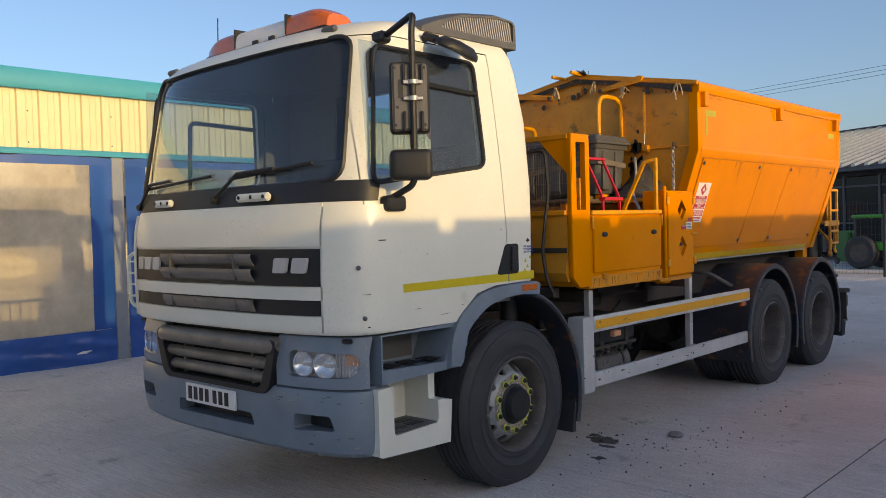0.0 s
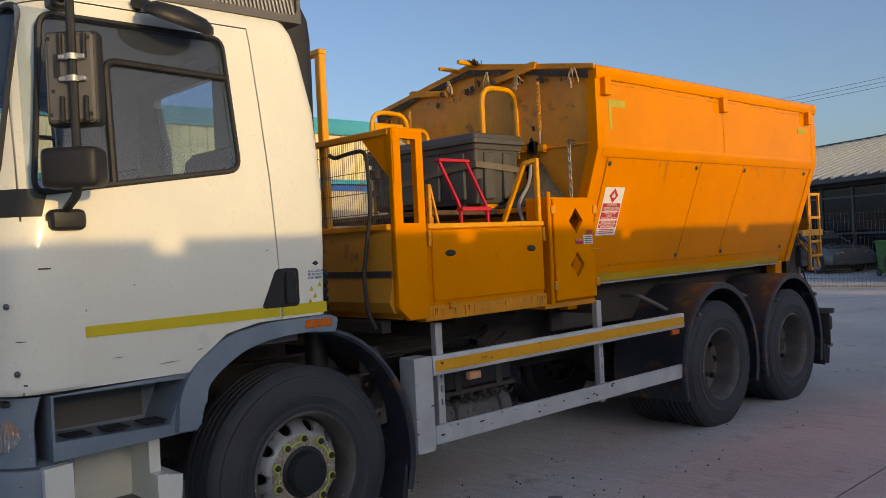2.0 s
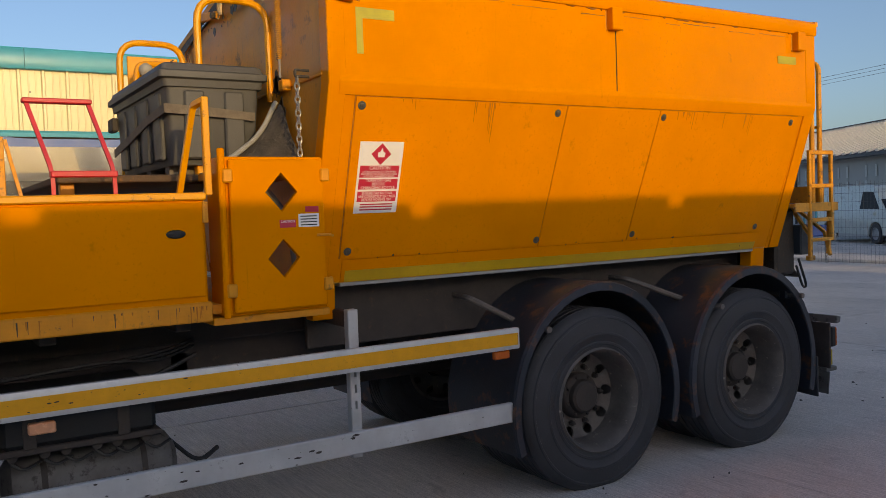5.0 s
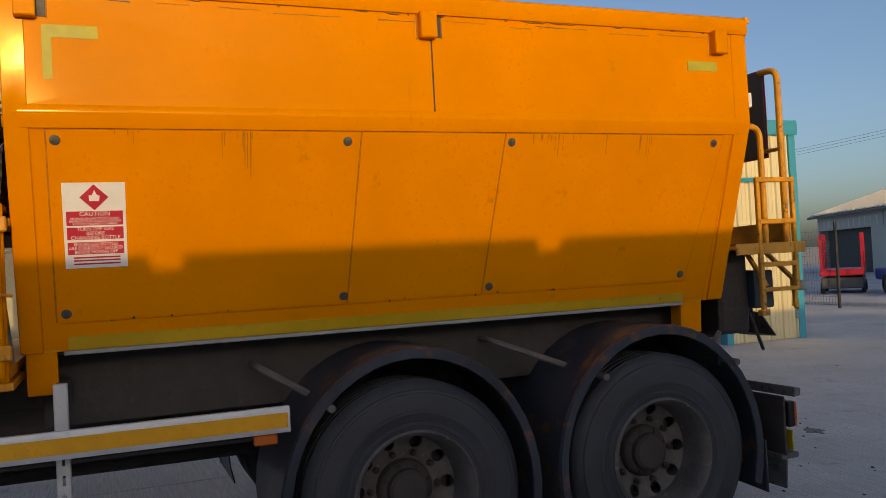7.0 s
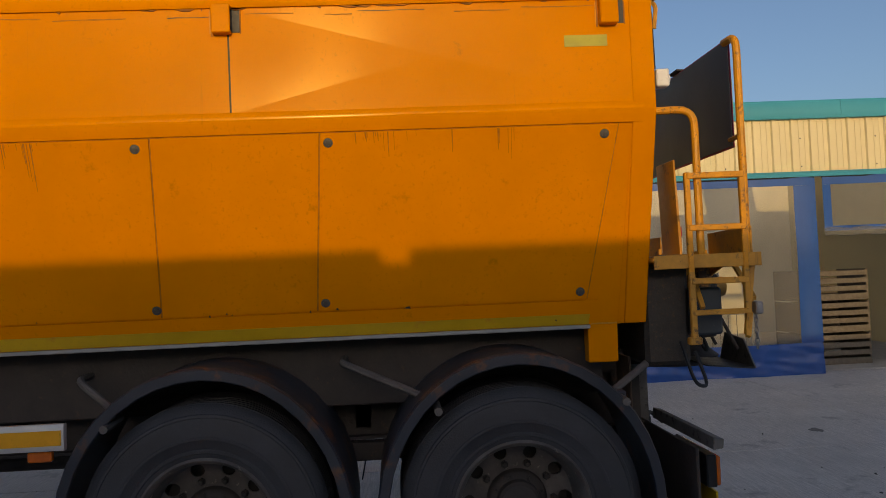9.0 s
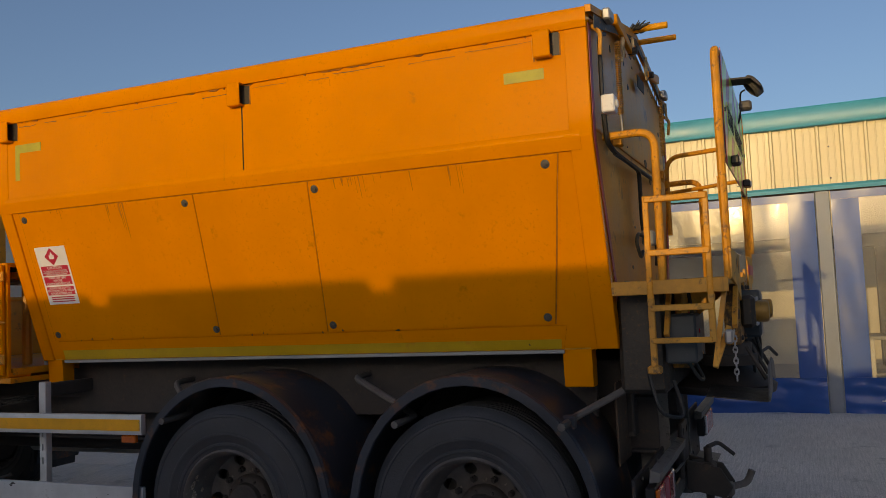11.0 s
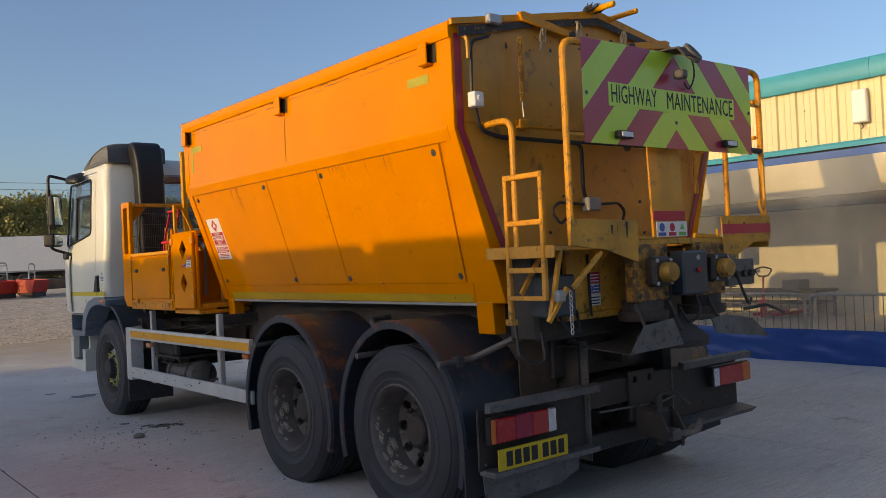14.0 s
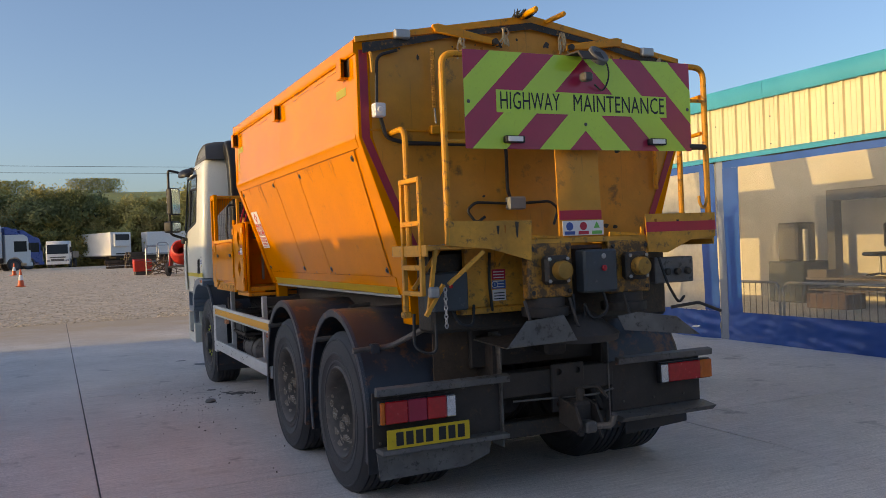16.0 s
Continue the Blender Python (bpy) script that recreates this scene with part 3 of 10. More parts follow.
def lerp_table(table, z):
    if z <= table[0][0]:
        return table[0][1:]
    for a, b in zip(table, table[1:]):
        if z <= b[0]:
            s = (z - a[0]) / (b[0] - a[0])
            return tuple(p + (q - p) * s for p, q in zip(a[1:], b[1:]))
    return table[-1][1:]


# ---- ground ----
RISE = [(12.6, 0.0), (30, 0.55), (45, 0.80), (55, 0.92), (70, 0.97), (90, 0.85), (110, 0.72)]


def ground_height(x, y):
    """The yard is level round the lorry, climbs past its front and dips again towards the trees."""
    return lerp_table(RISE, -y)[0]


def make_ground():
    bm = bmesh.new()
    xs = [-900, -300, -120, -60, -30, -16, -6, 0, 6, 14, 30, 60, 120, 300, 900]
    ys = [-900, -400, -250, -160, -110, -90, -70, -55, -45, -36, -30, -25, -20, -16, -12.6, 0, 10, 20, 40, 90, 200, 400, 900]
    rows = [[bm.verts.new((x, y, ground_height(x, y))) for x in xs] for y in ys]
    for a, b in zip(rows, rows[1:]):
        for k in range(len(xs) - 1):
            bm.faces.new((a[k], a[k + 1], b[k + 1], b[k]))
    return tagged(part("ground", bm, M["gravel"]), "pale crushed-stone yard rising gently to the trees", "ground", kind="structure")


def make_pavement():
    """Concrete bays, each a slab of its own with a narrow open joint."""
    ob = tagged(new("pavement"), "brushed grey concrete yard laid in wide bays", "concrete yard", kind="structure")
    bed = box((-19.9, 13.9), (-12.4, 19.9), (-0.05, 0.004), 0)
    tagged(part("joint_bed", bed, M["joint"], ob), kind="structure")
    xs = [-20, -13.2, -6.45, -1.95, 2.6, 7.2, 14]
    ys = [-12.5, -8.6, -4.2, 0.35, 4.9, 9.4, 14.0, 20]
    for a, b in zip(xs, xs[1:]):
        for c, d in zip(ys, ys[1:]):
            part("slab", box((a + 0.006, b - 0.006), (c + 0.006, d - 0.006), (-0.04, 0.010 + 0.0012 * random.random()), 0.004), M["concrete"], ob)
    # a lower outer apron with a kerb in front of the far sheds
    part("kerb", box((-40, 14), (20.0, 20.35), (-0.1, 0.10), 0.02), M["concrete"], ob)
    part("apron", box((-45, 14), (20.36, 60), (-0.1, 0.02), 0.0), M["concrete"], ob)
    return ob


# ---- workshop with plastic curtains ----
WX, FRONT_Y, END_Y = -6.25, -13.0, 13.7


def ribbed(y0, y1, z0, z1, x, out=1, pitch=0.262, depth=0.032):
    """One profiled cladding sheet: flat pans between trapezoid ribs with two small stiffeners a pan."""
    prof = []
    n = max(1, round((y1 - y0) / pitch))
    p = (y1 - y0) / n
    for i in range(n):
        a = y0 + i * p
        for s, d in ((0, 0), (0.26, 0), (0.275, 0.18), (0.305, 0.18), (0.32, 0), (0.56, 0), (0.575, 0.18), (0.605, 0.18), (0.62, 0), (0.80, 0), (0.85, 1), (0.93, 1), (0.98, 0)):
            prof.append((a + s * p, d * depth))
    prof.append((y1, 0))
    front = [(x + out * d, y) for y, d in prof]
    return slab([[(px, py, z0) for px, py in front], [(px, py, z1) for px, py in front]], 0.003)


def curtain_sheet(y0, y1, z0, z1, x, fold=0.0, nz=10, ny=60, seed=0.0):
    rows = []
    for i in range(nz + 1):
        z = z0 + (z1 - z0) * i / nz
        row = []
        for k in range(ny + 1):
            y = y0 + (y1 - y0) * k / ny
            d = fold * (noise.noise((y * 1.3 + seed, z * 0.5, seed)) + 0.5 * noise.noise((y * 3.7, z * 1.1 + seed, 2.0)))
            if fold > 0.06:
                d += 0.022 * noise.noise((y * 1.6 + seed, z * 10 + 1.5 * y, 5.0)) + 0.010 * noise.noise((y * 6, z * 16, seed))
            row.append((x + d, y, z))
        rows.append(row)
    return slab(rows, 0.0)


def make_workshop():
    ob = thing("workshop_building", "cream clad workshop with teal trim and blue-edged clear plastic curtains", "building", (WX, 0, 0))
    ob.matrix_basis = Matrix()
    # upper band of cladding, sheet by sheet
    y = FRONT_Y
    while y < END_Y - 0.15:
        e = min(y + 1.05, END_Y - 0.12)
        part("cladding_sheet", ribbed(y, e, 2.73, 3.47, WX), M["cream"], ob, smooth=20)
        y = e
    part("cladding_sheet", ribbed(12.2, END_Y - 0.1, 0.02, 2.66, WX), M["cream"], ob, smooth=20)
    # flashings: fascia in lengths, drip trim, corner and jamb
    y = FRONT_Y
    while y < END_Y - 0.1:
        e = min(y + 3.0, END_Y + 0.06)
        f = prism([(WX - 0.15, 3.44), (WX + 0.075, 3.44), (WX + 0.085, 3.47), (WX + 0.085, 3.66), (WX + 0.07, 3.685), (WX - 0.15, 3.70)], "y", y + 0.002, e - 0.002)
        part("fascia", f, M["teal"], ob)
        y = e
    part("drip_trim", prism([(WX - 0.1, 2.665), (WX + 0.055, 2.655), (WX + 0.06, 2.70), (WX + 0.03, 2.73), (WX - 0.1, 2.73)], "y", FRONT_Y, END_Y), M["teal"], ob)
    part("corner_flashing", box((WX - 0.15, WX + 0.05), (END_Y - 0.12, END_Y + 0.03), (0, 3.44), 0.008), M["teal"], ob)
    part("door_jamb", box((WX - 0.12, WX + 0.05), (12.06, 12.2), (0, 2.655), 0.008), M["teal"], ob)
    # fixings on the cladding
    screw = finish("screw", rod("x", 0, 0, 0, 0.011, 0.012, 6), M["charcoal"])
    for k in range(26):
        for z in (2.80, 3.18):
            part("screw", screw, None, ob, at=pose(WX + 0.001, FRONT_Y + 0.35 + k * 1.05, z))
    for k in range(3):
        for z in (0.9, 1.9, 2.5):
            part("screw", screw, None, ob, at=pose(WX + 0.001, 12.35 + k * 0.524, z))
    # roof, side and back walls, so that the inside is closed
    part("roof", prism([(-11.5, 4.52), (-11.5, 4.6), (-17.0, 3.68), (-17.0, 3.60)], "y", FRONT_Y, END_Y - 0.02), M["post_grey"], ob)
    y = FRONT_Y
    while y < END_Y - 0.1:
        e = min(y + 1.1, END_Y - 0.02)
        part("roof_sheet", prism([(WX - 0.05, 3.60), (WX - 0.05, 3.68), (-11.5, 4.6), (-11.5, 4.52)], "y", y, e), M["post_grey"], ob)
        if e + 1.6 < END_Y:
            # unseen clear strips, added so that daylight brightens the inside
            part("roof_light", prism([(WX - 0.05, 3.63), (WX - 0.05, 3.635), (-11.5, 4.555), (-11.5, 4.55)], "y", e, e + 1.6), M["lamp_glass"], ob, "unseen clear roof strip, added to brighten the inside").visible_shadow = False
        y = e + 1.6
    part("end_wall", box((-17.0, WX - 0.15), (END_Y - 0.12, END_Y), (0, 3.6), 0.0), M["cream"], ob)
    part("end_wall", box((-17.0, WX - 0.15), (FRONT_Y, FRONT_Y + 0.12), (0, 3.6), 0.0), M["cream"], ob)
    part("back_wall", box((-13.2, -13.1), (FRONT_Y + 0.13, END_Y - 0.13), (0, 3.58), 0.0), M["inner"], ob)
    part("lintel", box((WX - 0.14, WX - 0.02), (FRONT_Y + 0.12, 12.05), (2.66, 3.43), 0.0), M["inner"], ob)
    part("inside_floor", box((-13.1, WX - 0.2), (FRONT_Y + 0.13, END_Y - 0.13), (0.013, 0.02), 0.0), M["inner_floor"], ob)
    # posts between the bays
    for y in (-11.25, -5.1, 1.05, 7.19):
        part("post", box((WX - 0.12, WX + 0.02), (y - 0.08, y + 0.08), (0, 2.655), 0.008), M["post_grey"], ob)
    return ob


def make_curtain(y0, y1, drop, label, seed, hem=0.43, tag_at=None):
    """A clear sheet with a blue hem all round, hung from a rail; drop is where its lower edge hangs."""
    ob = thing("plastic_curtain", label, "curtain", (WX, 0, 0), group="workshop curtains")
    ob.matrix_basis = Matrix()
    x = WX + 0.035
    hem_t, hem_s, hem_b = 2.54, 0.30 if hem > 0.2 else 0.12, drop + hem
    part("clear_sheet", curtain_sheet(y0 + hem_s, y1 - hem_s, hem_b, hem_t, x, 0.02, 12, 80, seed), M["pvc" if y0 > 0 else "pvc_dusty"], ob, "wrinkled clear plastic").visible_shadow = False
    part("top_hem", curtain_sheet(y0, y1, hem_t, 2.655, x + 0.004, 0.012, 3, 80, seed), M["blue_pvc"], ob)
    part("bottom_hem", curtain_sheet(y0, y1, drop + 0.01, hem_b, x + 0.006, 0.075, 16, 200, seed + 5), M["blue_pvc"], ob, "creased blue hem")
    part("side_hem", curtain_sheet(y0, y0 + hem_s, hem_b, hem_t, x + 0.004, 0.035, 14, 8, seed + 9), M["blue_pvc"], ob)
    part("side_hem", curtain_sheet(y1 - hem_s, y1, hem_b, hem_t, x + 0.004, 0.035, 14, 8, seed + 3), M["blue_pvc"], ob)
    part("rail", rod("y", WX + 0.03, y0, 2.648, 0.016, y1 - y0, 8), M["dark"], ob)
    if tag_at is not None:
        for k in range(3):
            part("maker_tag", prism(round_poly([(tag_at + 0.03 * k, 0.155 + 0.010 * k), (tag_at + 0.03 * k + 0.13, 0.155 + 0.010 * k), (tag_at + 0.03 * k + 0.13, 0.168 + 0.010 * k), (tag_at + 0.03 * k, 0.168 + 0.010 * k)], 0.008), "x", x + 0.05, x + 0.054), M["sign_white"], ob)
    if hem < 0.2:
        part("rolled_foot", tube([(x + 0.05, y0 + (y1 - y0) * q / 12, drop + 0.012 * math.sin(q * 1.7)) for q in range(13)], 0.055, 10), M["pvc"], ob, "rolled-up clear plastic")
    return ob


# ---- unseen low unit behind the camera, added to cast the yard's shade ----
def make_shading_unit():
    ob = thing("low_unit", "unseen long low block with notched top edge, added to shade the yard", "building")
    x0, top = 10.0, 3.09
    part("wall", box((x0, x0 + 0.3), (-6.45, 16.5), (0, top - 0.06), 0.0), M["cream"], ob)
    part("roof", box((x0 + 0.3, x0 + 6), (-6.45, 16.5), (2.7, 2.85), 0.0), M["post_grey"], ob)
    part("back_wall", box((x0 + 5.7, x0 + 6), (-6.45, 16.5), (0, 2.7), 0.0), M["cream"], ob)
    y = -6.45
    notch = -0.73 - 0.62 - 1.87 * 2
    while y < 16.5:
        e = notch - 0.07
        if e > y:
            part("coping", box((x0, x0 + 0.12), (y, min(e, 16.5)), (top - 0.06, top), 0.0), M["teal"], ob)
        y = notch + 0.07
        notch += 1.87
    return ob


make_ground()
make_pavement()
make_workshop()
make_curtain(-5.0, 0.96, 0.0, "clear plastic strip curtain with bright blue hem, closed", 1.0, tag_at=0.40)
make_curtain(1.14, 7.10, 0.0, "wide clear plastic curtain with creased blue hem, closed", 4.0)
make_curtain(7.28, 10.6, 0.0, "clear plastic curtain edged in shiny blue, closed", 8.0, tag_at=7.66)
make_curtain(-11.15, -5.2, 0.0, "clear plastic curtain with blue hem, closed", 12.0)
make_curtain(10.7, 12.05, 1.90, "short blue-edged plastic curtain rolled up over the doorway", 15.0, hem=0.08)
make_shading_unit()


# ---- the gritting lorry: x to its near side, y to its rear ----
lorry = thing("gritting_lorry", "white-cabbed six-wheel gritting lorry with orange salt hopper, parked on concrete", "lorry")

# cab section by height: front, half width, depth of the rounded front corner, back
CAB = [
    (1.10, -1.540, 1.165, 0.34, 0.10),
    (1.40, -1.545, 1.172, 0.34, 0.105),
    (1.62, -1.540, 1.172, 0.34, 0.115),
    (1.72, -1.530, 1.168, 0.34, 0.12),
    (1.80, -1.505, 1.163, 0.34, 0.125),
    (1.90, -1.480, 1.158, 0.34, 0.13),
    (2.30, -1.410, 1.135, 0.33, 0.115),
    (2.60, -1.355, 1.112, 0.33, 0.055),
    (2.69, -1.325, 1.098, 0.33, 0.03),
    (2.75, -1.270, 1.072, 0.34, 0.005),
    (2.79, -1.190, 1.030, 0.36, -0.03),
    (2.82, -1.060, 0.950, 0.38, -0.08),
    (2.835, -0.90, 0.820, 0.40, -0.16),
]


def cab_curve(z, a, inset=0.0):
    """A point of the cab's outline: a is 0 at the middle of the front, 1 where the side begins, beyond it runs back."""
    yf, w, d, yb = lerp_table(CAB, z)
    s = 1 if a >= 0 else -1
    a = abs(a)
    if a <= 1:
        t = a * math.pi / 2
        x, y = w * math.sin(t) ** (2 / 3), yf + d * (1 - max(math.cos(t), 0) ** (2 / 3))
    else:
        x, y = w, yf + d + (a - 1)
    k = 1 - inset / w
    return s * x * k, y + inset * max(0.0, 1 - a), z


def cab_ring(z, inset=0.0):
    yf, w, d, yb = lerp_table(CAB, z)
    half = []
    for i in range(19):
        half.append(cab_curve(z, i / 18, inset))
    ys = half[-1][1]
    wi = w - inset
    for i in range(1, 6):
        half.append((wi, ys + (yb - 0.07 - ys) * i / 5, z))
    for i in range(1, 5):
        t = i / 4 * math.pi / 2
        half.append((wi - 0.07 * (1 - math.cos(t)), yb - 0.07 + (0.07 - inset) * math.sin(t), z))
    return half + [(-x, y, zz) for x, y, zz in half[:0:-1]]


def cab_band(a0, a1, z0, z1, off, thick, n=14, rows=3, mirror=False):
    """A curved panel that follows the cab's outline, off metres proud of it."""
    grid_ = []
    for i in range(rows + 1):
        z = z0 + (z1 - z0) * i / rows
        row = []
        for k in range(n + 1):
            a = a0 + (a1 - a0) * k / n
            row.append(cab_curve(z, a, -off))
        grid_.append(row)
    bm = slab(grid_, 0)
    ref = Vector((0, -0.8, (z0 + z1) / 2))
    bm.faces.ensure_lookup_table()
    f = bm.faces[len(bm.faces) // 2]
    f.normal_update()
    if f.normal.dot(f.calc_center_median() - ref) < 0:
        bmesh.ops.reverse_faces(bm, faces=bm.faces)
    for v in bm.verts:
        v.normal_update()
    bmesh.ops.solidify(bm, geom=bm.faces[:], thickness=thick)
    return both(bm) if mirror else bm


def front_y(x, z):
    yf, w, d, yb = lerp_table(CAB, z)
    return yf + d * (1 - (1 - min(abs(x) / w, 1) ** 3) ** (1 / 3))


def a_of(x, z):
    w = lerp_table(CAB, z)[1]
    return 2 / math.pi * math.asin(min(1, (abs(x) / w)) ** 1.5) * (1 if x >= 0 else -1)


def offset_poly(pts, d):
    out = []
    n = len(pts)
    area = sum(pts[i][0] * pts[(i + 1) % n][1] - pts[(i + 1) % n][0] * pts[i][1] for i in range(n))
    sg = 1 if area > 0 else -1
    for i in range(n):
        a, b, c = Vector(pts[i - 1]), Vector(pts[i]), Vector(pts[(i + 1) % n])
        u, w = (b - a).normalized(), (c - b).normalized()
        n1, n2 = Vector((u.y, -u.x)) * sg, Vector((w.y, -w.x)) * sg
        m = (n1 + n2).normalized()
        out.append(tuple(b + m * d / max(0.3, m.dot(n1))))
    return out


SCREEN = round_poly([(-1.03, 1.905), (1.03, 1.905), (0.985, 2.685), (-0.985, 2.685)], 0.10)
SIDE_WINDOW = round_poly([(-1.27, 1.885), (-0.355, 2.0), (-0.395, 2.615), (-1.20, 2.615)], 0.06)
DOOR = [(-1.335, 1.06), (-0.18, 1.06), (-0.178, 1.30), (-0.185, 1.52), (-0.20, 1.95), (-0.255, 2.68), (-1.285, 2.68)]


def line_inside(ob):
    """Dark trim on the faces that look into the cab."""
    ob.data.materials.append(M["trim"])
    for f in ob.data.polygons:
        x, y, z = f.center
        yf, w, d, yb = lerp_table(CAB, z)
        if z < 2.785 and abs(x) < w - 0.03 and front_y(x * 1.03, z) + 0.025 < y < yb - 0.03 and f.normal.dot(Vector((x, y + 0.7, z - 2.0))) < 0:
            f.material_index = 1


def make_cab():
    shell = carve(loft([cab_ring(r[0]) for r in CAB]), loft([cab_ring(z, 0.045) for z in (1.16, 1.4, 1.72, 1.9, 2.3, 2.6, 2.69, 2.74, 2.78)]))
    shell = carve(shell, prism(SCREEN, "y", -2.2, -0.95), hollow=True)
    shell = carve(shell, prism(SIDE_WINDOW, "x", -1.5, 1.5))
    arch = [(-0.66, 0.9), (-0.66, 1.10), (-0.58, 1.17), (-0.47, 1.25), (-0.30, 1.285), (0.3, 1.292), (0.3, 0.9)]
    shell = carve(shell, prism(arch, "x", -1.5, 1.5))
    shell = carve(shell, prism(round_poly([(-0.48, 2.02), (0.48, 2.02), (0.48, 2.62), (-0.48, 2.62)], 0.06), "y", -0.4, 0.3))
    for sx in (1, -1):
        door = carve(shell.copy(), prism(DOOR, "x", sx * 0.6, sx * 1.5), "INTERSECT")
        shell = carve(shell, prism(offset_poly(DOOR, 0.006), "x", sx * 0.6, sx * 1.5))
        d = part("door", door, M["white"], lorry, "white cab door with yellow waist stripe, shut", smooth=30)
        line_inside(d)
        make_door_fittings(d, sx)
    cab = part("cab", shell, M["white"], lorry, "scuffed off-white steel cab", smooth=30)
    line_inside(cab)
    part("rear_window", box((-0.50, 0.50), (0.05, 0.056), (2.0, 2.64), 0), M["glass"], cab).visible_shadow = False
    grid_ = []
    for i in range(9):
        z = 1.895 + (2.70 - 1.895) * i / 8
        w = 1.045 - 0.055 * i / 8
        grid_.append([(x, front_y(x, z) + 0.022, z) for x in [w * (k / 12 - 1) for k in range(25)]])
    part("windscreen", slab(grid_, 0), M["screen_glass"], lorry, "clear curved windscreen").visible_shadow = False
    pts = [(x, front_y(x, z) - 0.001, z) for x, z in SCREEN]
    part("windscreen_seal", tube(pts, 0.014, 6, closed=True), M["dark"], lorry)
    return cab


def make_door_fittings(door, sx):
    def side_x(z):
        return lerp_table(CAB, z)[1]

    def X(*pts):
        return [(sx * x, y, z) for x, y, z in pts]

    g = [[(sx * (side_x(z) - 0.012), y, z) for y in (-1.29, -0.335)] for z in (1.86, 2.635)]
    part("window", slab(g, 0), M["glass"], door, "tinted side window, closed").visible_shadow = False
    pts = [(sx * (side_x(z) + 0.001), y, z) for y, z in SIDE_WINDOW]
    part("window_seal", tube(pts, 0.013, 6, closed=True), M["dark"], door)
    bars = tube(X((side_x(1.92) - 0.006, -0.945, 1.92), (side_x(2.45) - 0.006, -0.945, 2.45), (side_x(2.45) - 0.006, -0.385, 2.43)), 0.016, 8, 0.05)
    part("window_bar", bars, M["dark"], door)
    # handle in its dark recess
    hb = prism(round_poly([(-0.285, 1.345), (-0.075, 1.345), (-0.075, 1.53), (-0.20, 1.53)], 0.025), "x", sx * 1.160, sx * 1.177)
    h = part("handle", hb, M["dark"], door, "black recessed door handle")
    part("grip", box(sorted((sx * 1.178, sx * 1.192)), (-0.155, -0.095), (1.36, 1.515), 0.006), M["dark"], h)
    s = prism([(-1.325, 1.302), (-0.186, 1.302), (-0.186, 1.352), (-1.325, 1.345)], "x", sx * 1.1705, sx * 1.1745)
    part("stripe", s, M["stripe"], door, "yellow stripe")
    part("stripe", prism([(-0.172, 1.302), (0.085, 1.302), (0.085, 1.354), (-0.172, 1.352)], "x", sx * 1.1705, sx * 1.1745), M["stripe"], lorry, "yellow stripe")
    # scrapes and chips low on the door
    rng = random.Random(17)
    for y, z, w, h in ((-1.22, 1.215, 0.05, 0.006), (-1.16, 1.235, 0.02, 0.004), (-1.27, 1.232, 0.016, 0.004), (-1.0, 1.205, 0.05, 0.003), (-1.25, 1.16, 0.04, 0.005), (-1.31, 1.165, 0.012, 0.01), (-0.42, 1.325, 0.006, 0.03), (-1.1, 1.41, 0.008, 0.006), (-0.62, 1.195, 0.03, 0.004), (-0.8, 1.155, 0.09, 0.005), (-0.25, 1.62, 0.02, 0.003), (-0.9, 1.50, 0.012, 0.004)):
        pts = [(y, z), (y + w * 0.5, z - h * rng.random()), (y + w, z + h * rng.random()), (y + w * 0.7, z + h), (y + w * 0.3, z + h * 0.6)]
        part("scrape", prism(pts, "x", sx * 1.1690, sx * 1.1738), M["box_grey"], door, "grey scrape in the paint")


